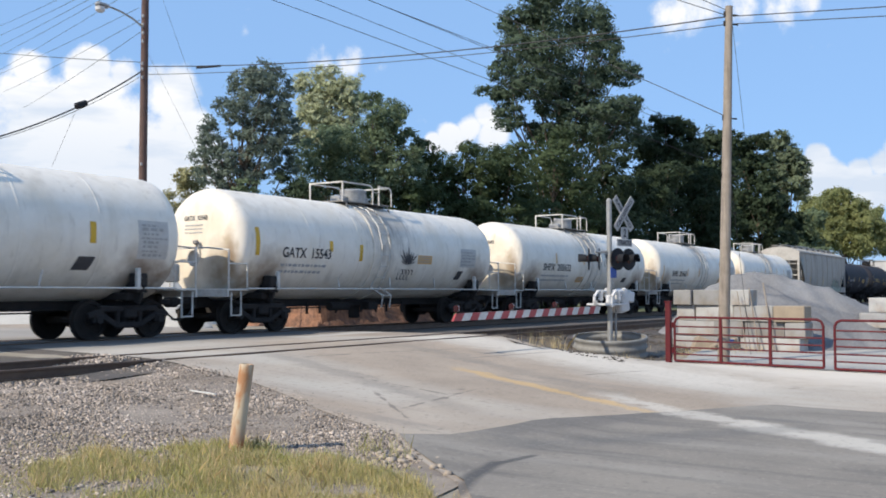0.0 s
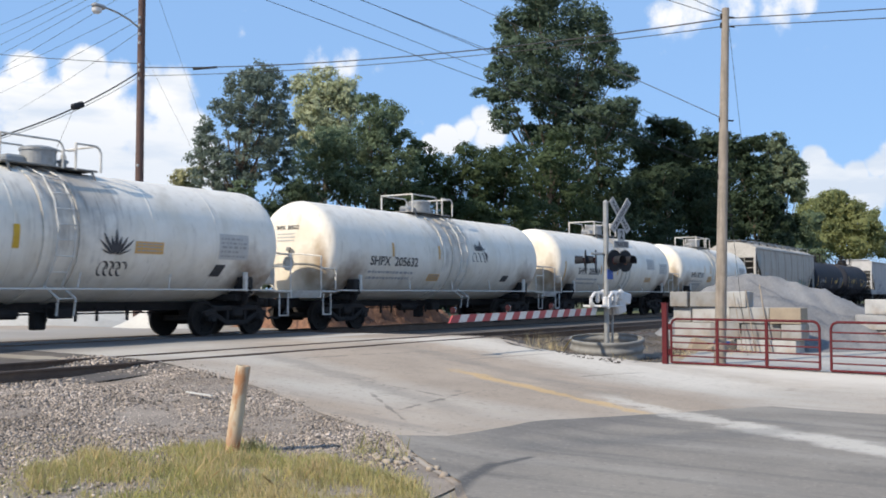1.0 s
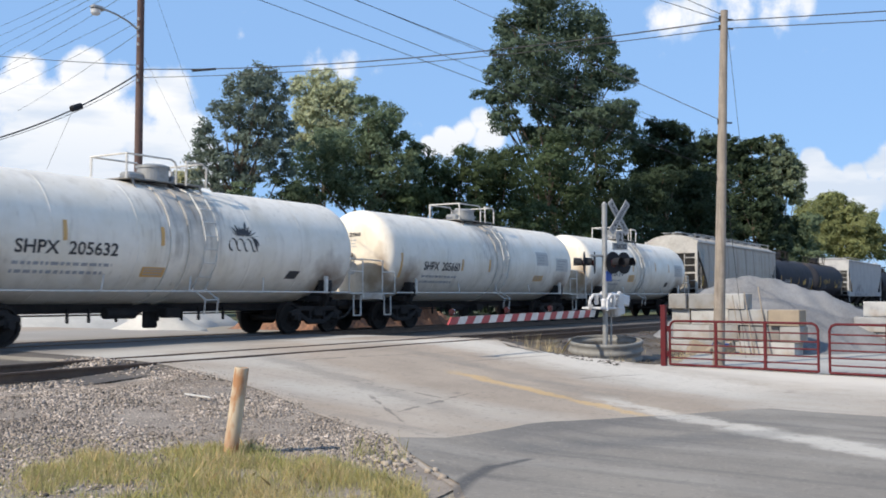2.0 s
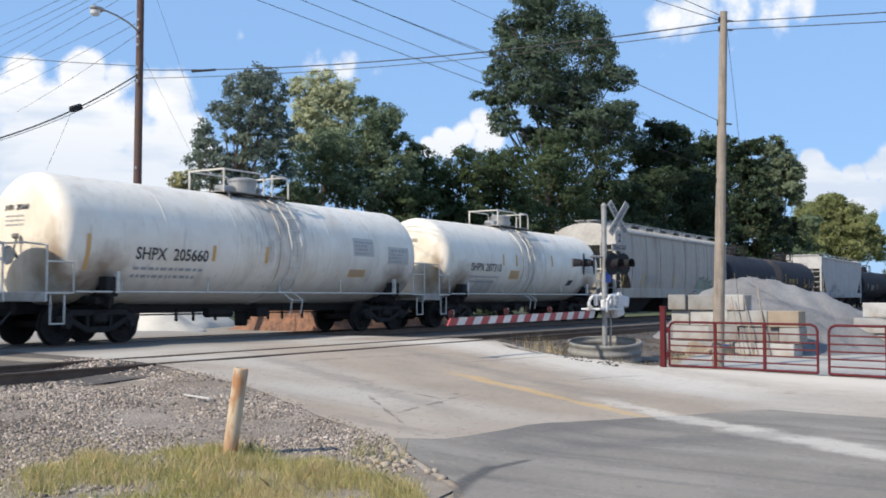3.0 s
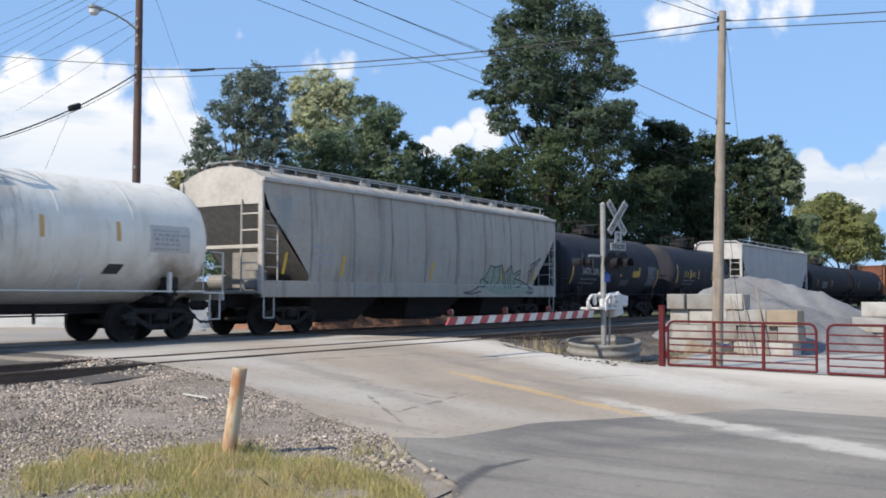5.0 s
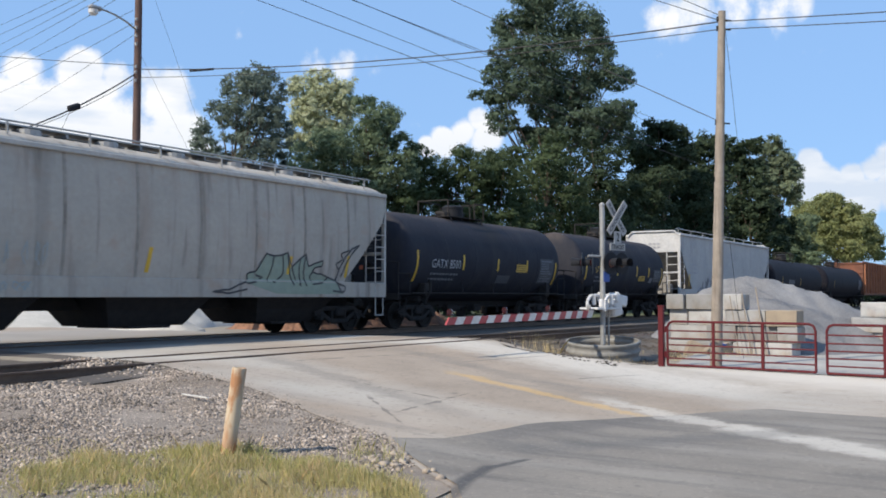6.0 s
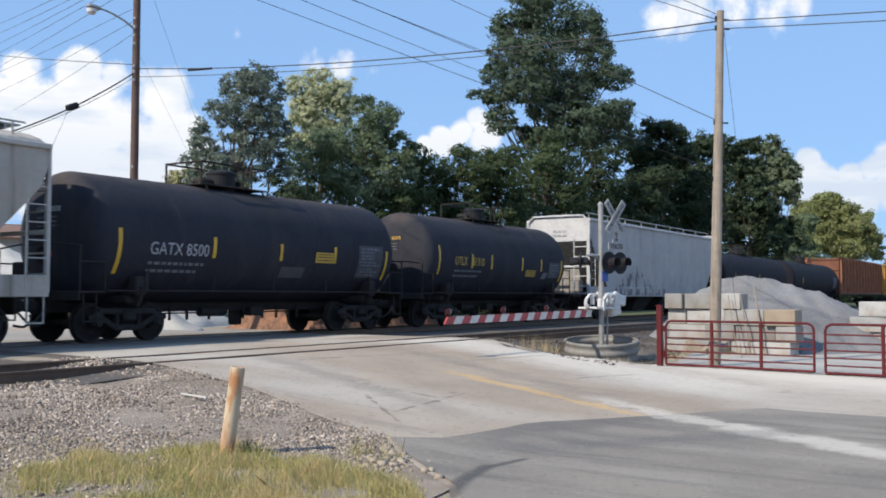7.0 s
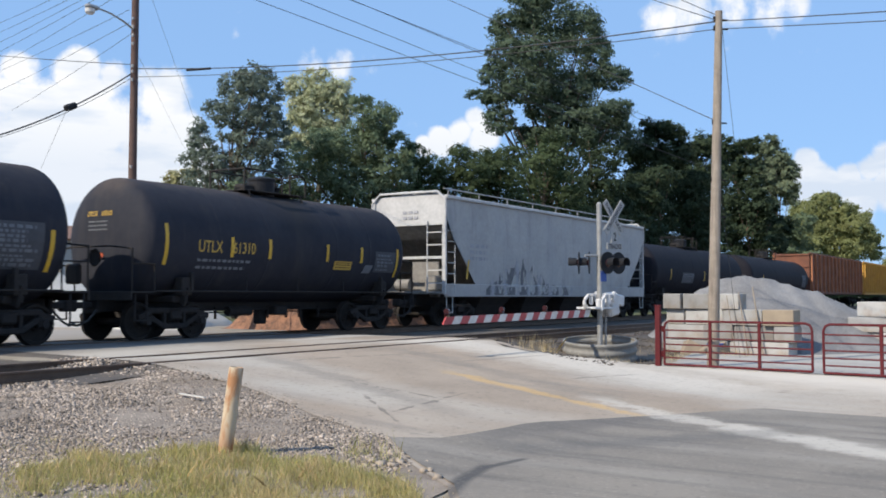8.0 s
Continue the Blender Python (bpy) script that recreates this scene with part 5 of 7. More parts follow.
# ---------- crossing signal ----------
def crossing_signal():
    s = thing("crossing_signal", "silver railway crossing signal with crossbuck, flashing lights and lowered gate", "crossing signal")
    bm = bmesh.new()
    rod(bm, (0, 0, 0), (0, 0, 3.66), 0.062, 16)
    rod(bm, (0, 0, 3.66), (0, 0, 3.73), 0.075, 16, 0.03)
    rod(bm, (0, 0, 1.2), (0, 0, 1.32), 0.085, 16)
    part("mast", bm, M_galv, s, smooth=False)
    side = Vector((0.534, -0.845, 0))
    towards = Vector((-0.28, -0.96, 0))
    across = Vector((0.96, -0.28, 0))
    rot = Matrix((across, -towards, Vector((0, 0, 1)))).transposed()

    def board(name, c, w, h, tilt, m):
        bm = bmesh.new()
        box(bm, c, (w, 0.02, h), 0.004, rot @ Euler((0, tilt, 0)).to_matrix())
        return part(name, bm, m, s)

    def on(c, du, dv):
        return c + across * du + Vector((0, 0, dv))

    c = Vector((0, 0, 3.38)) + towards * 0.10 + across * 0.40
    for k, tilt in enumerate((0.86, -0.86)):
        board("crossbuck_blade", c + towards * 0.025 * k, 0.98, 0.19, tilt, M_sign)
    d = on(c, 0, -0.46) + towards * 0.03
    board("track_count_sign", d, 0.26, 0.28, 0, M_sign)
    fit_text("2", -0.05, 0.05, -0.1, 0.1, lambda u, v: on(d, u, v) + towards * 0.016, M_ink, s)
    e = on(d, 0, -0.23)
    board("tracks_sign", e, 0.56, 0.17, 0, M_sign)
    fit_text("TRACKS", -0.23, 0.23, -0.055, 0.055, lambda u, v: on(e, u, v) + towards * 0.016, M_ink, s)
    for k, word in ((0, "RAILROAD"), (1, "CROSSING")):
        t = -0.86 if k else 0.86
        ax, up = across * math.cos(t) - Vector((0, 0, math.sin(t))), Vector((0, 0, math.cos(t))) + across * math.sin(t)
        if ax.z > 0 and k == 0:
            ax, up = -ax, -up
        fit_text(word, -0.42, 0.42, -0.045, 0.045, lambda u, v: c + towards * (0.013 + 0.025 * k) + ax * u + up * v, M_ink, s)
    # flashing lights on both sides of the cross arm
    zl = 2.32
    for w, n in ((1, towards), (-1, Vector((-0.34, 0.94, 0)))):
        bm = bmesh.new()
        pipe(bm, [Vector((0, 0, zl + 0.14)), across * 0.36 * w + n * 0.1 + Vector((0, 0, zl + 0.14))], 0.03)
        part("cross_arm", bm, M_galv, s)
        for off in (0.16, 0.56):
            o = (across * off if w > 0 else Vector((-0.39, 0.92, 0)) * (off * 0.62 + 0.02) + Vector((0.05, 0, 0)) * off) + n * 0.12 + Vector((0, 0, zl - 0.02))
            q = n.to_track_quat("Z", "Y").to_matrix().to_4x4()
            bm = bmesh.new()
            bmesh.ops.create_cone(bm, cap_ends=True, segments=28, radius1=0.26, radius2=0.26, depth=0.02, matrix=Matrix.Translation(o) @ q)
            disc = part("background_disc", bm, M_dark, s)
            bm = bmesh.new()
            bmesh.ops.create_cone(bm, cap_ends=False, segments=18, radius1=0.11, radius2=0.13, depth=0.19, matrix=Matrix.Translation(o + n * 0.15) @ q)
            bmesh.ops.delete(bm, geom=[f for f in bm.faces if (f.calc_center_median() - o).z < -0.05], context="FACES")
            bmesh.ops.solidify(bm, geom=bm.faces[:], thickness=0.008)
            part("hood", bm, M_dark, disc)
            bm = bmesh.new()
            bmesh.ops.create_cone(bm, cap_ends=True, segments=18, radius1=0.1, radius2=0.06, depth=0.04, matrix=Matrix.Translation(o + n * 0.03) @ q)
            part("lens", bm, M_lens, disc)
    board("blue_notice", Vector((0.06, 0, 1.98)) + towards * 0.09, 0.2, 0.24, 0, M_blue)
    # gate mechanism, counterweights and arm
    bm = bmesh.new()
    box(bm, Vector((0, 0, 1.32)) + across * 0.36, (0.36, 0.32, 0.54), 0.04, rot @ Euler((0, -0.2, 0)).to_matrix())
    box(bm, Vector((0, 0, 1.42)) + across * 0.66, (0.32, 0.2, 0.26), 0.03, rot @ Euler((0, 0.15, 0)).to_matrix())
    part("gate_mechanism", bm, M_alu, s)
    for w in (-1, 1):
        bm = bmesh.new()
        p = towards * 0.26 * w
        pipe(bm, [p + across * 0.25 + Vector((0, 0, 1.54)), p - across * 0.12 + Vector((0, 0, 1.54)), p - across * 0.24 + Vector((0, 0, 1.42)), p - across * 0.25 + Vector((0, 0, 1.18))], 0.04)
        box(bm, p + across * 0.2 + Vector((0, 0, 1.5)), (0.12, 0.08, 0.26), 0.03, rot)
        box(bm, p + across * 0.0 + Vector((0, 0, 1.44)), (0.1, 0.1, 0.26), 0.03, rot)
        part("support_arm", bm, M_alu, s)
    bm = bmesh.new()
    box(bm, -across * 0.08 + Vector((0, 0, 1.24)), (0.86, 0.56, 0.05), 0.01, rot)
    for k in range(4):
        box(bm, -across * (0.3 - 0.16 * k) + towards * 0.2 + Vector((0, 0, 1.36)), (0.08, 0.12, 0.2), 0.03, rot)
    part("pivot_bracket", bm, M_alu, s)
    bm = bmesh.new()
    rod(bm, across * 0.2 + Vector((0, 0, 0)), across * 0.22 + Vector((0, 0, 1.2)), 0.025, 8)
    part("conduit", bm, M_galv, s)
    root = Vector((-0.5, 0.05, 1.12))
    tip = Vector((-6.5, 0.23, 1.07))
    d = (tip - root).normalized()
    n = 22
    for k in range(n):
        a, b = root + (tip - root) * k / n, root + (tip - root) * (k + 1) / n
        w = 0.082 - 0.015 * k / n
        bm = bmesh.new()
        sh = d * 0.055
        c0 = Vector((0.15 * d.y, -0.15 * d.x, 0)) * 0.12
        up = Vector((0, 0, w))
        vs = [bm.verts.new(x) for x in (a - up + sh - c0, b - up + sh - c0, b + up - sh - c0, a + up - sh - c0, a - up + sh + c0, b - up + sh + c0, b + up - sh + c0, a + up - sh + c0)]
        for q in ((0, 1, 2, 3), (7, 6, 5, 4), (0, 4, 5, 1), (3, 2, 6, 7), (0, 3, 7, 4), (1, 5, 6, 2)):
            bm.faces.new([vs[i] for i in q])
        bmesh.ops.recalc_face_normals(bm, faces=bm.faces[:])
        part("gate_arm_stripe", bm, M_redtape if k % 2 else M_whitetape, s)
    for t in (0.03, 0.36, 0.66, 0.985):
        p = root + (tip - root) * t + Vector((0, 0, 0.1))
        bm = bmesh.new()
        box(bm, p + Vector((0, 0, 0.01)), (0.1, 0.08, 0.04), 0.01)
        rod(bm, p + Vector((-0.06, -0.02, 0.07)), p + Vector((0.06, 0.02, 0.07)), 0.05, 12)
        part("arm_lamp", bm, M_lens if t > 0.1 else M_galv, s)
    s.location = (24.2, -9.66, -0.62)
    s.scale = (1.12, 1.12, 1.12)


def culvert_ring():
    r = thing("culvert_ring", "corrugated galvanised steel ring round the signal base", "steel ring")
    bm = bmesh.new()
    prof = []
    for k in range(13):
        z = k / 12 * 0.56
        prof.append((z, 0.84 + 0.028 * math.cos(k * math.pi / 2)))
    prof += [(0.60, 0.86), (0.60, 0.80)] + [(z, rr - 0.03) for z, rr in reversed(prof)]
    lathe(bm, prof, "Z", 48)
    part("wall", bm, M_ring, r, smooth=True)
    bm = bmesh.new()
    bmesh.ops.create_circle(bm, cap_ends=True, segments=40, radius=0.815)
    for v in bm.verts:
        v.co.z = 0.3
    part("gravel_fill", bm, M_gravelbed, r)
    r.matrix_basis = pose(24.2, -9.66, -0.73, 2.2, -5.2, 0)
    r.scale = (1.12, 1.12, 1.12)


crossing_signal()
culvert_ring()


# ---------- yard: gates, block wall, stone heap ----------
def farm_gate(length, label):
    g = thing("yard_gate", label, "gate", "red tubular yard gates")
    H = 1.14
    bm = bmesh.new()
    r = 0.14
    pts = [(0, 0, 0.1), (0, 0, H - r), (r * 0.3, 0, H - r * 0.3), (r, 0, H), (length - r, 0, H), (length - r * 0.3, 0, H - r * 0.3), (length, 0, H - r), (length, 0, 0.1), (0, 0, 0.1)]
    pipe(bm, pts, 0.028, 10)
    part("gate_frame", bm, M_red, g)
    for z in (0.26, 0.42, 0.58, 0.74, 0.92):
        bm = bmesh.new()
        rod(bm, (0, 0, z), (length, 0, z), 0.018, 8)
        part("rail", bm, M_red, g)
    for x in (length / 3, 2 * length / 3):
        bm = bmesh.new()
        box(bm, (x, 0, H / 2 + 0.05), (0.07, 0.05, H - 0.12), 0.008)
        part("upright", bm, M_red, g)
    return g


g1 = farm_gate(3.62, "closed dark red tubular steel yard gate")
base = Vector((23.15, -11.78, -0.66))
ang = math.degrees(math.atan2(-15.39 + 11.78, 22.47 - 23.15))
g1.matrix_basis = pose(*base, 0, 0, ang)
copy_thing(g1, pose(22.43, -15.58, -0.67, 0, 0, ang))
post = thing("gate_post", "dark red square steel gate post", "gate post")
bm = bmesh.new()
box(bm, (0, 0, 0.72), (0.13, 0.13, 1.6), 0.012)
part("shaft", bm, M_red, post)
bm = bmesh.new()
box(bm, (0, 0, 1.53), (0.15, 0.15, 0.03), 0.006)
part("cap", bm, M_red, post)
for z in (0.3, 0.9):
    bm = bmesh.new()
    rod(bm, (0.0, -0.1, z), (0, -0.1, z + 0.14), 0.03, 8)
    part("hinge", bm, M_red, post)
post.location = (23.17, -11.62, -0.68)


def block_wall():
    def one(L, m):
        bm = bmesh.new()
        box(bm, (0, 0, 0), (0.6, L - 0.012, 0.462), 0.018)
        me = bpy.data.meshes.new("concrete_block")
        bm.to_mesh(me)
        bm.free()
        me.materials.append(m)
        return me
    meshes = {L: one(L, M_block) for L in (0.6, 0.9, 1.2)}
    tanned = {L: one(L, M_tan) for L in (0.6, 0.9)}
    rows = [(0, -9.5, [0.9, 1.2, 0.6, 1.2]), (1, -9.62, [1.2, 0.9, 1.2, 0.6]), (2, -9.6, [0.6, 1.2, 1.2, 0.9]), (3, -9.55, [0.6, 0.9]), (3, -11.35, [0.6])]
    rnd = random.Random(4)
    for r, y, Ls in rows:
        for k, L in enumerate(Ls):
            tan = r == 2 and k == 3
            o = new("concrete_block", tanned[L] if tan else meshes[L])
            tagged(o, "tan-stained cast concrete yard block at the wall's end" if tan else "pale stained cast concrete yard block stacked in a wall", "concrete block", "stacked yard blocks")
            x = 29.75 + 0.15 * (y + 9.7) + rnd.uniform(-0.09, 0.09)
            o.matrix_basis = pose(x, y - L / 2, -0.72 + 0.24 + r * 0.468, 0, rnd.uniform(-1, 1), -8.5 + rnd.uniform(-4, 4))
            y -= L + rnd.uniform(0, 0.03)
    for x, y, z, tip, turn, L in ((28.9, -10.6, -0.55, 24, 30, 0.6), (28.75, -11.3, -0.58, -18, 75, 0.6)):
        o = new("concrete_block", tanned[L])
        tagged(o, "broken tan concrete block tipped over at the wall's foot", "concrete block", "tipped yard blocks")
        o.matrix_basis = pose(x, y, z, tip, 8, turn)
    for x, y, z, L in ((31.4, -14.9, 0, 1.2), (31.2, -16.1, 0, 1.2), (31.4, -14.8, 1, 0.9), (31.2, -15.9, 1, 1.2), (31.3, -14.95, 2, 1.2), (31.1, -16.2, 2, 1.2), (31.3, -15.1, 2.99, 0.9), (31.15, -16.15, 2.99, 0.9)):
        o = new("concrete_block", meshes[L])
        tagged(o, "pale cast concrete yard block half buried by crushed stone", "concrete block", "stacked yard blocks")
        o.matrix_basis = pose(x + 1.2, y, -0.72 + 0.0 + z * 0.468, 0, 0, rnd.uniform(-5, 5))


block_wall()


def stone_heap():
    """Crushed stone heaped behind the block wall."""
    n = 90
    verts, faces = [], []
    peaks = [(33.1, -9.8, 1.35, 3.0), (33.0, -10.4, 1.66, 3.0), (32.9, -11.0, 1.74, 3), (32.9, -11.6, 1.68, 3), (33.0, -12.2, 1.44, 3), (33.3, -13.1, 1.15, 3), (33.6, -13.7, 0.9, 3.0), (34.0, -14.5, 0.62, 3.2), (34.0, -15.6, 0.45, 3.2)]
    for j in range(n + 1):
        for i in range(n + 1):
            x, y = 27.5 + 12.5 * i / n, -18.5 + 13.5 * j / n
            z = -0.95
            for a, b, h, r in peaks:
                z = max(z, h - (0.95 if y > b else 0.66) * max(0.0, math.hypot(x - a, y - b) - 0.3))
            if x < 30.4 and y < -9.2 and y > -13.4:
                z = min(z, 0.6 + (x - 30.0) * 0.6) if x > 29.9 else -0.95
            z += 0.10 * noise.fractal((x * 0.8, y * 0.8, 5), 1.0, 2.0, 5) + 0.06 * noise.noise((x * 5, y * 5, 2)) + 0.04 * noise.noise((x * 11, y * 11, 7))
            verts.append((x, y, z))
    for j in range(n):
        for i in range(n):
            a = j * (n + 1) + i
            faces.append((a, a + 1, a + n + 2, a + n + 1))
    o = raw("stone_heap", verts, faces, M_gravel)
    o.data.polygons.foreach_set("use_smooth", [True] * len(faces))
    tagged(o, "heap of pale grey crushed stone behind blocks", "stone heap", kind="stuff")


stone_heap()


def timber(a, b, r):
    t = thing("timber_pole", "thin bare wooden stick leaning against the stone heap", "stick", "leaning sticks")
    bm = bmesh.new()
    rod(bm, a, b, r, 6, r * 0.7)
    part("stick", bm, M_pole, t)


timber((28.7, -12.3, -0.7), (29.2, -11.9, 1.2), 0.025)
timber((28.8, -12.7, -0.7), (29.2, -12.3, 1.35), 0.03)
timber((28.5, -12.0, -0.6), (29.0, -11.6, 1.1), 0.02)


# ---------- poles, lamp and cables ----------
def utility_pole(name, base, top, r0, r1, m, label):
    p = thing(name, label, "utility pole")
    bm = bmesh.new()
    base, top = Vector(base), Vector(top)
    rod(bm, base, top, r0, 18, r1)
    part("shaft", bm, m, p)
    return p


pr = utility_pole("utility_pole", (23.71, -12.78, -0.75), (23.85, -13.0, 8.05), 0.145, 0.088, M_pole, "weathered grey wooden utility pole with insulators")
for z in (7.85, 7.62, 5.3, 3.9, 3.0):
    bm = bmesh.new()
    rod(bm, (23.68 + z * 0.016, -12.76 - z * 0.022, z), (23.94 + z * 0.016, -12.98 - z * 0.022, z), 0.02, 6)
    rod(bm, (23.67 + z * 0.016, -12.74 - z * 0.022, z - 0.05), (23.67 + z * 0.016, -12.74 - z * 0.022, z + 0.07), 0.035, 8)
    part("insulator", bm, M_under, pr)
pl = utility_pole("utility_pole", (23.74, 7.95, -0.3), (23.76, 7.93, 14.5), 0.16, 0.12, M_poled, "dark brown wooden utility pole with a street lamp")
for z in (9.2, 9.0, 8.7, 5.6, 10.9, 10.6, 10.3, 10.0):
    bm = bmesh.new()
    rod(bm, (23.55, 7.8, z), (23.55, 7.8, z + 0.1), 0.04, 8)
    rod(bm, (23.5, 7.82, z + 0.05), (23.8, 7.92, z + 0.05), 0.015, 6)
    part("insulator", bm, M_galv, pl)
lamp = thing("street_lamp", "grey cobra-head street lamp on a curved arm", "street lamp")
bm = bmesh.new()
pipe(bm, [(23.72, 7.9, 10.55), (23.2, 7.9, 10.78), (22.7, 7.92, 10.92), (22.3, 7.95, 10.98), (22.0, 7.98, 10.97)], 0.035, 8)
part("arm", bm, M_galv, lamp)
bm = bmesh.new()
box(bm, (21.95, 8.0, 10.98), (0.5, 0.26, 0.16), 0.06)
part("lamp_head", bm, M_galv, lamp)
bm = bmesh.new()
lathe(bm, [(10.7, 0.0005), (10.72, 0.1), (10.78, 0.16), (10.9, 0.17)], "Z", 16)
for v in bm.verts:
    v.co.x += 21.87
    v.co.y += 8.0
part("lens_bowl", bm, M_alu, lamp)


def cable(a, b, sag, r=0.015, label="black overhead cable between poles"):
    r *= 0.7
    c = bpy.data.curves.new("cable", "CURVE")
    c.dimensions, c.bevel_depth, c.bevel_resolution = "3D", r, 1
    s = c.splines.new("POLY")
    s.points.add(24)
    a, b = Vector(a), Vector(b)
    for k, p in enumerate(s.points):
        t = k / 24
        q = a.lerp(b, t) - Vector((0, 0, sag * 4 * t * (1 - t)))
        p.co = (*q, 1)
    o = new("cable_curve", c)
    me = bpy.data.meshes.new_from_object(o)
    bpy.data.objects.remove(o)
    me.materials.append(M_cable)
    return tagged(new("cable", me), label, "cable", "overhead cables")


def sight(bearing, height, depth):
    """A place by bearing and elevation slopes from the standpoint: a long way off overhead."""
    a = radians(HEADING)
    return EYE + Vector((math.cos(a), math.sin(a), 0)) * depth + Vector((math.sin(a), -math.cos(a), 0)) * depth * bearing + Vector((0, 0, height * depth))


PL, PR = Vector((23.73, 7.96, 0)), Vector((23.83, -12.96, 0))


def beyond(a, b, k):
    """The point past b on the line from a."""
    return b + (b - a) * k


for z0, z1, sag, r in ((9.2, 7.8, 0.34, 0.024), (8.9, 7.61, 0.26, 0.016)):
    cable(PL + Vector((0, 0, z0)), PR + Vector((0, 0, z1)), sag, r)
for z0, far, r in ((7.8, sight(0.4491, 0.2943, 22), 0.018), (7.61, sight(0.4535, 0.2849, 22), 0.016)):
    cable(PR + Vector((0, 0, z0)), beyond(PR + Vector((0, 0, z0)), far, 4), 0.1, r)
for z0, far, sag, r in ((9.34, sight(-0.453, 0.2481, 42), 0.1, 0.02), (9.06, sight(-0.563, 0.1389, 26), 0.5, 0.035), (8.9, sight(-0.563, 0.137, 26), 0.48, 0.014)):
    cable(PL + Vector((0, 0, z0)), far if sag > 0.2 else beyond(PL + Vector((0, 0, z0)), far, 1), sag, r, "thick bundled service cable hanging from the pole" if r > 0.03 else "black overhead cable between poles")
box_thing = thing("cable_box", "black splice box hanging on the thick cable", "splice box")
bm = bmesh.new()
box(bm, sight(-0.3763, 0.193, 31), (0.45, 0.2, 0.2), 0.05, Euler((0, -0.4, 0)).to_matrix())
part("case", bm, M_dark, box_thing)
for k, (x0, y0, x1, y1) in enumerate(((-0.46, 0.276, -0.40, 0.305), (-0.46, 0.266, -0.382, 0.305), (-0.46, 0.255, -0.368, 0.305), (-0.46, 0.245, -0.355, 0.305), (-0.46, 0.230, -0.338, 0.305),
                                      (-0.46, 0.226, -0.318, 0.293), (-0.44, 0.215, -0.317, 0.280), (-0.42, 0.20, -0.316, 0.268))):
    a, b = sight(x0, y0, 62), sight(x1, y1, 36)
    cable(a + (a - b) * 0.3, b + (b - a) * (0.5 if k < 5 else 0.0), 0.1, 0.013)
for x0, y0, x1, y1, z0, z1 in ((-0.1849, 0.3020, 0.2618, 0.1343, 30, 36), (-0.1472, 0.3049, 0.1817, 0.1719, 30, 60), (-0.0951, 0.3049, 0.2164, 0.1811, 30, 60), (-0.0940, 0.3049, 0.2192, 0.1742, 30, 62),
                               (0.0092, 0.3037, 0.2785, 0.1800, 32, 23.9), (0.2148, 0.3049, 0.2799, 0.2838, 30, 23.9), (0.2478, 0.3037, 0.2823, 0.2885, 30, 23.9)):
    a, b = sight(x0, y0, z0), sight(x1, y1, z1)
    cable(beyond(b, a, 0.4), b, 0.0, 0.015)
for a, b in (((-0.3086, 0.2463, 35), (-0.2582, 0.1476, 48)), ((-0.295, 0.3049, 34), (-0.25, 0.1794, 50)), ((0.289, 0.2726, 24), (0.2995, 0.1609, 27)), ((0.284, 0.12, 24.2), (0.303, -0.066, 27)), ((-0.38, 0.19, 31), (-0.405, 0.13, 33))):
    cable(sight(*a), sight(*b), 0.0, 0.008, "thin taut guy wire")


# ---------- bollard ----------
def bollard():
    b = thing("bollard", "rusty cream steel pipe bollard leaning in the grass", "bollard")
    bm = bmesh.new()
    lathe(bm, [(-0.2, 0.071), (0.2, 0.072), (0.6, 0.070), (0.895, 0.071), (0.905, 0.067), (0.905, 0.061), (0.8, 0.061)], "Z", 28)
    part("pipe", bm, M_bollard, b, smooth=False)
    bm = bmesh.new()
    lathe(bm, [(0.88, 0.061), (0.89, 0.03), (0.895, 0.0005)], "Z", 20)
    part("concrete_fill", bm, M_block, b)
    b.matrix_basis = pose(7.1, -13.02, -0.52, 6.0, 3.9, 0)


bollard()


def small_finds():
    lath = thing("wooden_lath", "short weathered pale wooden lath lying on gravel", "lath")
    bm = bmesh.new()
    box(bm, (0, 0, 0), (0.52, 0.035, 0.015), 0.003)
    part("strip", bm, M_handrail, lath)
    lath.matrix_basis = pose(LATH[0], LATH[1], zg(*LATH) + 0.05, 3, 2, -96)
    bin_ = thing("plastic_crate", "small blue and white plastic crate by the block wall", "crate")
    bm = bmesh.new()
    box(bm, (0, 0, 0.13), (0.3, 0.4, 0.24), 0.03)
    part("body", bm, M_alu, bin_)
    bm = bmesh.new()
    box(bm, (0, 0, 0.29), (0.32, 0.42, 0.08), 0.02)
    part("lid", bm, M_blue, bin_)
    bin_.matrix_basis = pose(28.7, -11.35, zg(28.7, -11.35) + 0.0, 0, 0, -12)
    sp = thing("cable_splice", "dark sleeve splice on the overhead cable", "splice")
    a, b = PL + Vector((0, 0, 9.2)), PR + Vector((0, 0, 7.8))
    p = a.lerp(b, 0.155) - Vector((0, 0, 0.34 * 4 * 0.155 * 0.845 + 0.03))
    d = (b - a).normalized()
    bm = bmesh.new()
    rod(bm, p - d * 0.55, p + d * 0.55, 0.04, 10)
    part("sleeve", bm, M_dark, sp)


LATH = (9.08, -10.5)
small_finds()


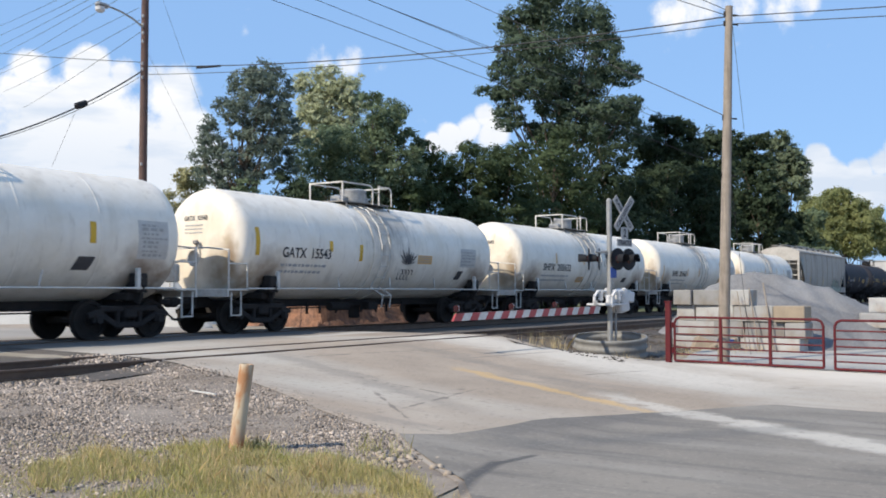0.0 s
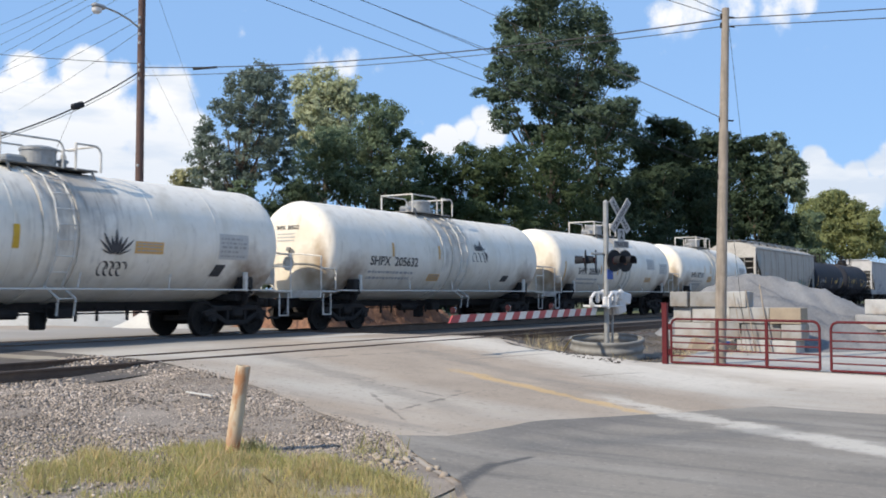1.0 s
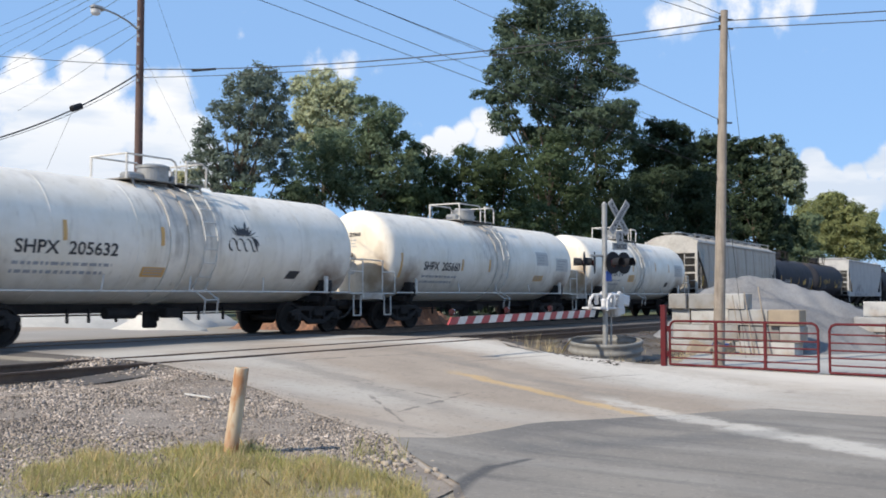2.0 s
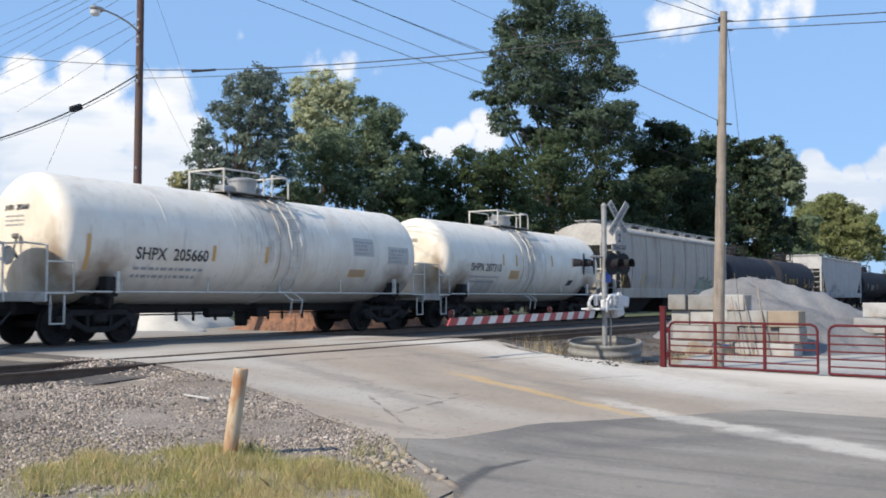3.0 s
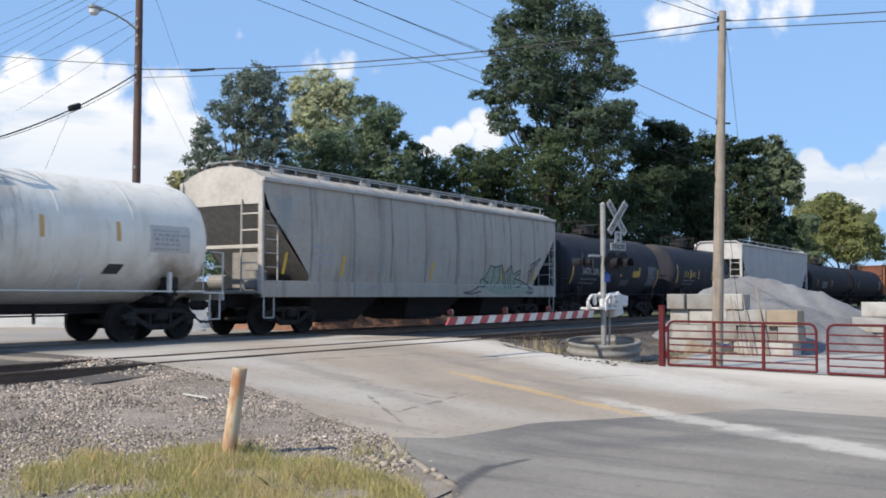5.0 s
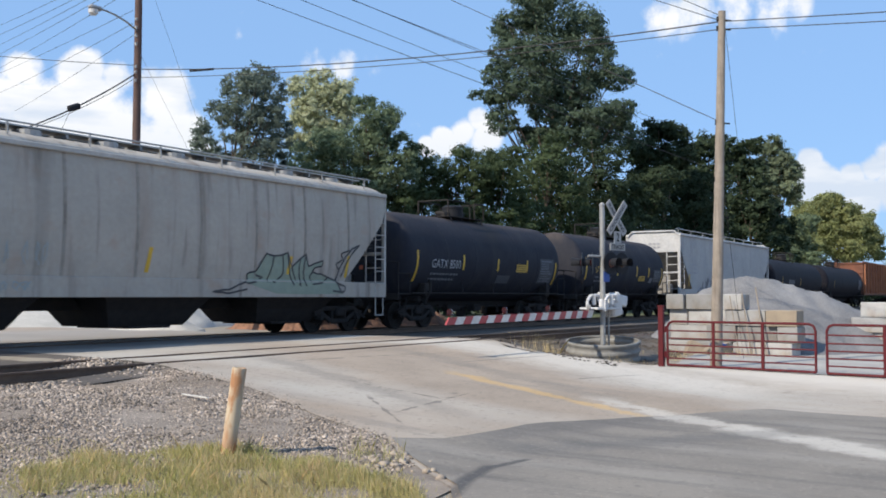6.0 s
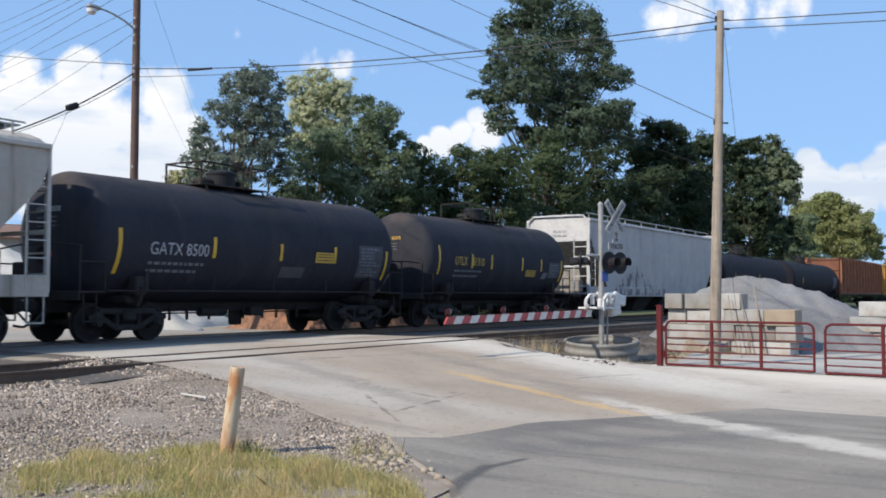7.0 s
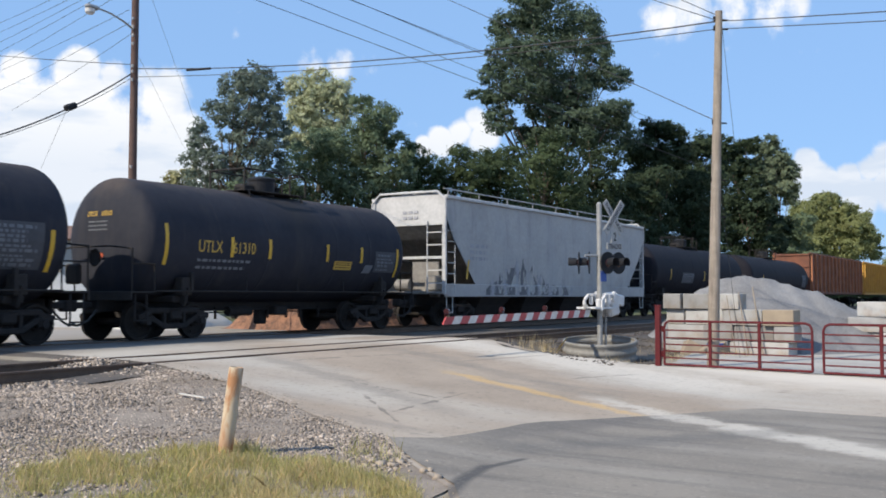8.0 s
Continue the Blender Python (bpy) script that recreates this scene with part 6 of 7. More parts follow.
# ---------- far side of the line ----------
def clay_bank():
    verts, faces = [], []
    nx, ny = 70, 24
    for j in range(ny + 1):
        for i in range(nx + 1):
            x, y = 28.2 + 10.6 * i / nx, 3.3 + 5.0 * j / ny
            e = smoothstep(0, 0.12, j / ny) * smoothstep(1, 0.6, j / ny) * smoothstep(28.2, 28.6, x) * smoothstep(38.7, 36.5, x)
            verts.append((x, y, -0.2 + 1.05 * e + 0.55 * e * noise.fractal((x * 0.9, y * 1.1, 1), 0.8, 2.0, 6)))
    for j in range(ny):
        for i in range(nx):
            a = j * (nx + 1) + i
            faces.append((a, a + 1, a + nx + 2, a + nx + 1))
    o = raw("clay_bank", verts, faces, M_clay)
    tagged(o, "low orange-brown clay bank beyond the track", "earth bank", kind="structure")


clay_bank()


def lime_heap(x, y, r, h, seed):
    """A cone of pale crushed limestone with a rough foot."""
    verts, faces = [(0, 0, h)], []
    nr, na = 14, 40
    for i in range(1, nr + 1):
        for j in range(na):
            a = 2 * math.pi * j / na
            d = r * i / nr * (1 + 0.18 * noise.noise((math.cos(a) * 1.5, math.sin(a) * 1.5, seed)))
            z = h * (1 - i / nr) ** 1.15 + 0.10 * noise.fractal((math.cos(a) * d * 1.2, math.sin(a) * d * 1.2, seed + 3), 1.0, 2.0, 4)
            verts.append((math.cos(a) * d, math.sin(a) * d, z if i < nr else -0.25))
    faces += [(0, 1 + j, 1 + (j + 1) % na) for j in range(na)]
    for i in range(nr - 1):
        for j in range(na):
            p, q = 1 + i * na, 1 + i * na + na
            faces.append((p + j, q + j, q + (j + 1) % na, p + (j + 1) % na))
    o = raw("lime_heap", verts, faces, M_lime)
    o.data.polygons.foreach_set("use_smooth", [True] * len(faces))
    o.location = (x, y, -0.15)
    tagged(o, "pale conical heap of crushed limestone beyond the line", "stone heap", kind="stuff")


lime_heap(25.2, 18.0, 7.5, 3.5, 1)
lime_heap(29.0, 13.0, 3.6, 2.6, 9)
lime_heap(23.3, 6.2, 1.7, 1.1, 5)


def shed():
    h = thing("storage_shed", "low grey ribbed metal shed beyond the line", "shed")
    bm = bmesh.new()
    box(bm, (0, 0, 2.2), (26, 9, 4.4))
    part("wall", bm, M_siding, h)
    bm = bmesh.new()
    for s in (-1, 1):
        box(bm, (0, s * 2.4, 4.9), (26.6, 5.2, 0.12), 0, Euler((s * -0.2, 0, 0)).to_matrix())
    part("roof", bm, M_brick, h)
    bm = bmesh.new()
    for k in range(60):
        box(bm, (-12.9 + k * 0.44, -4.53, 2.2), (0.08, 0.06, 4.3))
    part("ribs", bm, M_siding, h)
    bm = bmesh.new()
    box(bm, (3, -4.56, 1.6), (3.4, 0.08, 3.2))
    part("door", bm, M_alu, h)
    h.matrix_basis = pose(34, 35, -0.1, 0, 0, -36)


shed()


# ---------- trees ----------
def leaf_cloud(blobs, n, size, seed):
    rs = np.random.RandomState(seed)
    b = np.array(blobs)
    w = (b[:, 3] * b[:, 4] + b[:, 4] * b[:, 5] + b[:, 3] * b[:, 5])
    per = 30
    m = max(1, n // per)
    pick = rs.choice(len(b), m, p=w / w.sum())
    d = rs.normal(size=(m, 3))
    d /= np.linalg.norm(d, axis=1)[:, None]
    rad = rs.uniform(0.55, 1.08, m) ** 0.7
    c = b[pick, :3] + d * b[pick, 3:6] * rad[:, None]
    spread = np.clip(b[pick, 3:6].mean(1) * 0.26, size * 1.6, None)
    p = np.repeat(c, per, 0) + rs.normal(size=(m * per, 3)) * np.repeat(spread, per)[:, None] * np.array([1, 1, 0.6]) * 0.62
    k = len(p)
    nrm = rs.normal(size=(k, 3)) * 0.6 + np.array([0, 0, 0.45]) + np.repeat(d, per, 0) * 1.3
    nrm /= np.linalg.norm(nrm, axis=1)[:, None]
    t = np.cross(nrm, rs.normal(size=(k, 3)))
    t /= np.linalg.norm(t, axis=1)[:, None] + 1e-9
    q = np.cross(nrm, t)
    s = size * rs.uniform(0.55, 1.25, k)[:, None]
    v = np.stack([p - t * s, p - q * s * 0.42 + nrm * s * 0.12, p + t * s, p + q * s * 0.42 + nrm * s * 0.12], 1).reshape(-1, 3)
    return v, np.arange(4 * k).reshape(-1, 4)


def fast_mesh(name, v, f, material, parent=None):
    me = bpy.data.meshes.new(name)
    n = f.shape[1]
    me.vertices.add(len(v))
    me.vertices.foreach_set("co", v.astype(np.float32).ravel())
    me.loops.add(f.size)
    me.loops.foreach_set("vertex_index", f.astype(np.int32).ravel())
    me.polygons.add(len(f))
    me.polygons.foreach_set("loop_start", np.arange(0, f.size, n, dtype=np.int32))
    me.update(calc_edges=True)
    me.materials.append(material)
    ob = new(name, me)
    if parent:
        ob.parent = parent
    return ob


def tree(x, y, h, r, low, tone, label, n, size, seed, slim=1.0, parts=16):
    t = thing("tree", label, "tree", "trees behind the line")
    t.location = (x, y, -0.1)
    rnd = random.Random(seed)
    blobs = []
    zm, zr = (h + low) / 2, (h - low) / 2
    for k in range(parts):
        v = -0.95 + 1.9 * (k + 0.5) / parts
        wide = math.sqrt(max(0.05, 1 - abs(v) ** 2.2)) * (1 - 0.28 * slim * max(0, v))
        a = k * 2.4 + rnd.uniform(-0.5, 0.5)
        q = r * wide * rnd.uniform(0.25, 0.78)
        s = r * rnd.uniform(0.22, 0.42) * (0.75 + 0.35 * wide)
        blobs.append((math.cos(a) * q, math.sin(a) * q, zm + zr * v * 0.93 - s * 0.2, s, s, s * rnd.uniform(0.6, 0.9)))
    blobs.append((0, 0, zm, r * 0.4, r * 0.4, zr * (0.35 if tone == "tall" else 0.8)))
    bm = bmesh.new()
    pts = [Vector((0.12 * math.sin(k * 1.3 + seed), 0.12 * math.cos(k * 1.7 + seed), h * 0.8 * k / 7)) for k in range(8)]
    r0 = 0.035 * h * 0.5
    for k in range(7):
        rod(bm, pts[k], pts[k + 1], r0 * (1 - k / 7.5), 9, r0 * (1 - (k + 1) / 7.5))
    for bx, by, bz, s, _, _ in blobs[:-1]:
        st = pts[min(6, max(1, int((bz / h - 0.18) * 8)))]
        mid = st.lerp(Vector((bx, by, bz)), 0.55) + Vector((0, 0, -0.2))
        rod(bm, st, mid, r0 * 0.32, 6, r0 * 0.2)
        rod(bm, mid, (bx, by, bz), r0 * 0.2, 5, r0 * 0.06)
    part("trunk", bm, M_bark, t)
    v, f = leaf_cloud(blobs, n, size, seed)
    fast_mesh("crown", v, f, LEAF[tone], t)


# crowns by their clumps: bearing slope, height slope, half width and half height in slope
TALL = [(0.0904, 0.3084, 0.024, 0.0171), (0.0689, 0.2773, 0.0194, 0.0183), (0.1135, 0.2873, 0.0331, 0.024), (0.1453, 0.2745, 0.0229, 0.0257), (0.0688, 0.251, 0.0206, 0.0171), (0.1046, 0.2481, 0.0331, 0.0229), (0.1578, 0.2499, 0.0194, 0.0194), (0.0538, 0.2277, 0.0149, 0.0114), (0.0872, 0.2172, 0.0297, 0.016), (0.1305, 0.2161, 0.0297, 0.0183), (0.1727, 0.226, 0.024, 0.0114), (0.0387, 0.2067, 0.0103, 0.0069), (0.0583, 0.2044, 0.016, 0.008), (0.0594, 0.1823, 0.016, 0.0137), (0.1044, 0.1916, 0.0171, 0.0114), (0.1331, 0.1841, 0.0229, 0.016), (0.1631, 0.187, 0.0297, 0.0126), (0.1839, 0.194, 0.0137, 0.0074), (0.1014, 0.165, 0.0257, 0.008), (0.1330, 0.1638, 0.0286, 0.0103), (0.1762, 0.1650, 0.0286, 0.0114)]
BLUE = [(-0.2097, 0.2159, 0.016, 0.0143), (-0.1896, 0.2217, 0.0229, 0.016), (-0.1722, 0.2101, 0.0137, 0.016), (-0.2267, 0.1897, 0.0149, 0.0103), (-0.2008, 0.1926, 0.0229, 0.0171), (-0.1777, 0.1839, 0.0171, 0.0171), (-0.2466, 0.1723, 0.0097, 0.0091), (-0.2149, 0.1694, 0.0137, 0.0114), (-0.189, 0.1608, 0.0206, 0.0149), (-0.2406, 0.1532, 0.0149, 0.0114), (-0.2531, 0.1405, 0.0114, 0.0069), (-0.2232, 0.1376, 0.0194, 0.0126), (-0.1945, 0.1348, 0.0206, 0.0149), (-0.2432, 0.1261, 0.0171, 0.0126), (-0.2173, 0.1174, 0.0229, 0.0126), (-0.1632, 0.1695, 0.0126, 0.0171), (-0.1658, 0.1348, 0.0149, 0.0171)]
PALE = [(-0.1434, 0.2159, 0.0149, 0.0137), (-0.1204, 0.2159, 0.0171, 0.016), (-0.1031, 0.2072, 0.016, 0.0171), (-0.1375, 0.1927, 0.0171, 0.0171), (-0.1145, 0.1869, 0.0229, 0.0171), (-0.0915, 0.1956, 0.0114, 0.0091), (-0.146, 0.1666, 0.0137, 0.016), (-0.1201, 0.1637, 0.0229, 0.0149)]
MIDL = [(-0.08, 0.1985, 0.0126, 0.008), (-0.0615, 0.184, 0.0171, 0.0149), (-0.0511, 0.1869, 0.0103, 0.0091), (-0.0741, 0.1724, 0.0206, 0.0126), (-0.1085, 0.1579, 0.0286, 0.0149), (-0.0683, 0.1521, 0.0251, 0.0171), (-0.1429, 0.1434, 0.0229, 0.0149), (-0.1027, 0.129, 0.0314, 0.0171), (-0.0567, 0.129, 0.0217, 0.0171), (-0.0425, 0.1608, 0.0091, 0.0069), (-0.0327, 0.151, 0.008, 0.008), (-0.0366, 0.129, 0.0126, 0.0171), (-0.0796, 0.106, 0.0343, 0.0149), (-0.137, 0.1117, 0.0257, 0.0171)]
SPRUCE = [(0.3357, 0.157, 0.008, 0.0091), (0.3429, 0.1436, 0.0126, 0.0091), (0.3525, 0.1292, 0.0137, 0.0091), (0.3341, 0.1292, 0.0114, 0.0114), (0.3482, 0.113, 0.016, 0.0091), (0.3308, 0.1061, 0.0126, 0.0114), (0.3537, 0.1003, 0.0091, 0.0057), (0.3257, 0.1465, 0.0051, 0.0103)]
WARM = [(0.3911, 0.0992, 0.0137, 0.0069), (0.3736, 0.0888, 0.0183, 0.0091), (0.4023, 0.086, 0.0206, 0.0114), (0.3619, 0.0745, 0.0137, 0.0091), (0.3905, 0.0687, 0.0229, 0.0126), (0.4193, 0.0745, 0.0171, 0.0126), (0.4334, 0.063, 0.0126, 0.0103), (0.373, 0.0544, 0.0206, 0.0114), (0.4131, 0.0515, 0.0229, 0.0126), (0.4417, 0.0486, 0.008, 0.0091)]
DARKR = [(0.2195, 0.1708, 0.0171, 0.008), (0.2396, 0.1668, 0.0126, 0.008), (0.2078, 0.1523, 0.0194, 0.0137), (0.2365, 0.1465, 0.0206, 0.0137), (0.2624, 0.1494, 0.0171, 0.0114), (0.2132, 0.1234, 0.0229, 0.0171), (0.2477, 0.1205, 0.0229, 0.0171), (0.274, 0.1581, 0.0126, 0.0091), (0.2912, 0.1511, 0.0137, 0.0103), (0.3114, 0.1535, 0.0126, 0.0069), (0.2996, 0.135, 0.0171, 0.0126), (0.2793, 0.1234, 0.0194, 0.016), (0.3138, 0.1234, 0.0171, 0.016), (0.2129, 0.0945, 0.0229, 0.0149), (0.253, 0.0888, 0.0251, 0.016), (0.2933, 0.0946, 0.0206, 0.0183), (0.3247, 0.0802, 0.0206, 0.0149), (0.3475, 0.0716, 0.0149, 0.0114)]
CROWNS = [(BLUE, 40, "blue", 24000, 0.0021), (PALE, 47, "pale", 22000, 0.0019), (MIDL, 37, "mid", 34000, 0.0021), (TALL, 41, "tall", 64000, 0.0021),
          ([c for c in DARKR if c[0] < 0.242], 35, "dark", 19000, 0.0022), ([c for c in DARKR if 0.242 <= c[0] < 0.288], 35, "dark", 15000, 0.0022), ([c for c in DARKR if c[0] >= 0.288], 35, "dark", 17000, 0.0022), (SPRUCE, 39, "olive", 15000, 0.0019), (WARM, 40, "warm", 52000, 0.0016)]
# bearing slope, height of the top in slope, distance from the line, half width in slope, foot of the crown, tone, leaves
WOODS = [
    (-0.045, 0.118, 35, 0.04, -0.01, "hedge", 10000, 0.2, 14), (-0.155, 0.125, 36, 0.055, 0.0, "dark", 12000, 0.3, 18), (-0.262, 0.142, 56, 0.036, 0.0, "straw", 9000, 0.4, 14), (-0.210, 0.125, 38, 0.05, -0.01, "mid", 9000, 0.2, 14),
    (-0.020, 0.160, 36, 0.040, -0.01, "hedge", 13000, 0.2, 18), (0.015, 0.167, 35, 0.046, -0.01, "hedge", 16000, 0.2, 22), (0.055, 0.160, 34, 0.050, -0.01, "hedge", 18000, 0.2, 24), (0.105, 0.172, 34, 0.058, -0.01, "hedge", 18000, 0.2, 24),
    (0.155, 0.176, 34, 0.055, -0.01, "dark", 14000, 0.2, 18), (0.205, 0.135, 33, 0.055, 0.0, "dark", 13000, 0.2, 16), (0.256, 0.130, 33, 0.050, 0.0, "dark", 12000, 0.2, 16), (0.312, 0.120, 34, 0.046, 0.0, "dark", 13000, 0.2, 16),
    (0.355, 0.085, 35, 0.040, 0.0, "mid", 12000, 0.3, 16), (0.180, 0.13, 33, 0.045, 0.0, "dark", 8000, 0.2, 12), (0.470, 0.052, 44, 0.030, 0.0, "warm", 10000, 0.3, 14),
]
TREE_LABEL = {"tall": "very tall soft-green tree with an open crown showing limbs", "blue": "leafy blue-green tree with an open ragged crown", "pale": "tall pale silver-green poplar tree in sun", "mid": "full mid-green tree at the wood's edge", "hedge": "dense deep-green tree in the row behind the track", "dark": "dense dark green tree at the wood's edge",
              "warm": "sunlit yellow-green tree at the wood's end", "olive": "feathery olive-green tree standing above the wood", "straw": "small pale straw-green tree beyond the line"}


def clump_tree(clumps, D, tone, n, fine, seed):
    """A tree whose crown is a set of clumps hung on limbs round one forked trunk."""
    rnd = random.Random(seed)
    mid = sum(c[0] for c in clumps) / len(clumps)
    Z = D / math.cos(radians(HEADING)) / (math.tan(radians(HEADING)) - mid)
    foot = sight(mid, 0, Z)
    foot.z = -0.1
    t = thing("tree", TREE_LABEL[tone], "tree", "trees behind the line")
    t.location = foot
    spread = (max(c[0] for c in clumps) - min(c[0] for c in clumps)) * Z * 0.32
    top = max(c[1] for c in clumps) * Z + 1.07
    blobs = []
    for bx, h, rx, ry in clumps:
        for off in (rnd.uniform(-0.7, 0.0), rnd.uniform(0.3, 1.0)):
            q = sight(bx, h - 0.2 * ry, Z + off * spread) - foot
            blobs.append((q.x, q.y, q.z, rx * Z * 0.93, rx * Z * 0.93, ry * Z * 1.08))
            for k in range(3):
                a, e = rnd.uniform(0, 6.28), rnd.uniform(-0.6, 0.9)
                w = rx * Z * 0.72
                blobs.append((q.x + math.cos(a) * w, q.y + math.sin(a) * w, q.z + e * ry * Z, w * 0.45, w * 0.45, ry * Z * 0.5))
    bm = bmesh.new()
    r0 = 0.014 * top + 0.08
    stem = [Vector((0.25 * math.sin(k * 1.3 + seed), 0.25 * math.cos(k * 1.7 + seed), max(0.4, top * 0.86) * k / 9)) for k in range(10)]
    for k in range(9):
        rod(bm, stem[k], stem[k + 1], r0 * (1 - k / 9.6), 9, r0 * (1 - (k + 1) / 9.6))
    for bx, by, bz, w, _, _ in blobs[::4]:
        st = stem[min(8, max(1, int((bz / top - 0.22) * 9)))]
        m = st.lerp(Vector((bx, by, bz)), 0.5) + Vector((0, 0, -0.25))
        rod(bm, st, m, r0 * 0.30, 6, r0 * 0.2)
        rod(bm, m, (bx, by, bz), r0 * 0.2, 5, r0 * 0.05)
    part("trunk", bm, M_bark, t)
    v, f = leaf_cloud(blobs, n, fine * Z, seed)
    fast_mesh("crown", v, f, LEAF[tone], t)


def woods():
    ta = math.tan(radians(HEADING))
    for k, (bx, top, D, hw, foot, tone, n, slim, m) in enumerate(WOODS):
        Z = D / math.cos(radians(HEADING)) / (ta - bx)
        q = sight(bx, top, Z)
        tree(q.x, q.y, q.z, hw * Z, max(0.4, 1.07 + foot * Z), tone, TREE_LABEL[tone], int(n * 1.6), max(0.12, 0.0021 * Z), 11 + k, slim, m)
    for k, (clumps, D, tone, n, fine) in enumerate(CROWNS):
        clump_tree(clumps, D, tone, n, fine, 60 + k)
    # undergrowth along the wood's edge
    blobs = []
    rnd = random.Random(5)
    for k in range(280):
        x = 44 + 380 * (k / 280) ** 1.25
        blobs.append((x, 14.5 + rnd.uniform(0, 3.5), rnd.uniform(0.2, 4.6), 1.9 + x * 0.004, 1.4, 1.7))
    v, f = leaf_cloud(blobs, 90000, 0.28, 77)
    tagged(fast_mesh("undergrowth", v, f, LEAF["dark"]), "dark green undergrowth along the wood's edge", "undergrowth", kind="stuff")


woods()


# ---------- loose stones and grass ----------
def inside(px, py, poly):
    c = np.zeros(len(px), bool)
    for (ax, ay), (bx, by) in zip(poly, poly[1:] + poly[:1]):
        hit = ((ay > py) != (by > py)) & (px < (bx - ax) * (py - ay) / (by - ay + 1e-12) + ax)
        c ^= hit
    return c


def heights(px, py):
    return np.array([zg(x, y) for x, y in zip(px, py)])


def stones(name, poly, n, smin, smax, material, label, seed, even=False):
    rs = np.random.RandomState(seed)
    P = np.array(poly)
    lo, hi = P.min(0), P.max(0)
    p = rs.uniform(lo, hi, (n, 2))
    p = p[inside(p[:, 0], p[:, 1], poly)]
    bare = np.array([noise.fractal((x * 0.55, y * 1.1, 4), 1.0, 2.0, 3) for x, y in p])
    if not even:
        p = p[bare < rs.uniform(-0.42, 0.42, len(p))]
    k = len(p)
    bm = bmesh.new()
    bmesh.ops.create_cone(bm, cap_ends=True, segments=4, radius1=1.0, radius2=0.65, depth=1.2)
    bmesh.ops.triangulate(bm, faces=bm.faces[:])
    bv = np.array([v.co[:] for v in bm.verts])
    bf = np.array([[v.index for v in f.verts] for f in bm.faces])
    bm.free()
    s = smin + (smax - smin) * rs.uniform(0, 1, k) ** 2.2
    v = bv[None] * (1 + rs.uniform(-0.35, 0.35, (k, len(bv), 3))) * (s[:, None, None] * np.stack([rs.uniform(0.7, 1.3, k), rs.uniform(0.6, 1, k), rs.uniform(0.4, 0.8, k)], 1)[:, None, :])
    a = rs.uniform(0, 6.28, k)
    c, sn = np.cos(a)[:, None], np.sin(a)[:, None]
    v = np.stack([v[..., 0] * c - v[..., 1] * sn, v[..., 0] * sn + v[..., 1] * c, v[..., 2]], -1)
    v += np.stack([p[:, 0], p[:, 1], heights(p[:, 0], p[:, 1]) + s * 0.22], 1)[:, None, :]
    f = bf[None] + (np.arange(k) * len(bv))[:, None, None]
    tagged(fast_mesh(name, v.reshape(-1, 3), f.reshape(-1, 3), material), label, "gravel", kind="stuff")


def blades(name, poly, n, hmin, hmax, material, label, seed, clump=0.0, width=0.003):
    rs = np.random.RandomState(seed)
    P = np.array(poly)
    lo, hi = P.min(0), P.max(0)
    p = rs.uniform(lo, hi, (n, 2))
    if clump:
        c = rs.uniform(lo, hi, (max(3, n // 60), 2))
        p = c[rs.randint(0, len(c), n)] + rs.normal(size=(n, 2)) * clump
    p = p[inside(p[:, 0], p[:, 1], poly)]
    thin = np.array([noise.fractal((x * 1.6, y * 1.6, 21), 1.0, 2.0, 3) for x, y in p])
    p = p[thin < rs.uniform(-0.35, 0.65, len(p))]
    k = len(p)
    z = heights(p[:, 0], p[:, 1]) - 0.02
    h = rs.uniform(hmin, hmax, k) * (0.6 + 0.8 * np.array([0.5 + 0.5 * noise.noise((x * 1.5, y * 1.5, 9)) for x, y in p]))
    a = rs.uniform(0, 6.28, k)
    w = np.stack([np.cos(a), np.sin(a), np.zeros(k)], 1) * width
    b = np.concatenate([p, z[:, None]], 1)
    lean = np.stack([rs.normal(size=k) * 0.22, rs.normal(size=k) * 0.22, np.ones(k)], 1)
    m = b + lean * (h * 0.55)[:, None]
    t = b + (lean * np.array([1.5, 1.5, 1])) * h[:, None]
    v = np.stack([b - w, b + w, m + w * 0.7, t, m - w * 0.7], 1).reshape(-1, 3)
    f = np.arange(5 * k).reshape(-1, 5)
    tagged(fast_mesh(name, v, f, material), label, "grass", kind="stuff")


GRAVEL = [(3.0, -7.9), (11.2, -7.9), (10.7, -10.0), (9.8, -12.0), (9.2, -13.6), (8.2, -14.5), (7.7, -14.6), (7.5, -13.4), (6.8, -12.8), (6.0, -12.3), (4.6, -12.2), (3.5, -11.0)]
stones("gravel", GRAVEL, 120000, 0.006, 0.029, M_stone, "loose grey crushed gravel by the siding", 3)
stones("gravel", [(4.2, -12.2), (6.2, -12.3), (7.0, -13.0), (6.2, -14.2), (4.2, -13.8)], 4500, 0.008, 0.036, M_stone, "loose grey gravel among the grass", 4)
stones("ballast_stones", [(21.9, -8.1), (20.6, -9.5), (19.5, -11), (19.4, -12.0), (23.2, -11.4), (34, -9.2), (34, -5.2), (22.8, -5.2)], 14000, 0.02, 0.055, M_ballast, "dark ballast stones by the siding", 5)
stones("ballast_stones", [(4, -8.1), (11.1, -8.1), (11.7, -5.0), (4, -5.0)], 9000, 0.02, 0.05, M_stone, "grey ballast stones between siding rails", 6)
stones("fine_gravel", GRAVEL, 62000, 0.003, 0.013, M_stone, "fine brown-grey gravel between larger stones", 41, True)
stones("fine_gravel", [(4.2, -12.2), (6.2, -12.0), (7.6, -12.9), (8.0, -14.4), (7.2, -15.3), (4.6, -15.8)], 16000, 0.003, 0.012, M_stone, "fine gravel and dirt under the grass", 42, True)
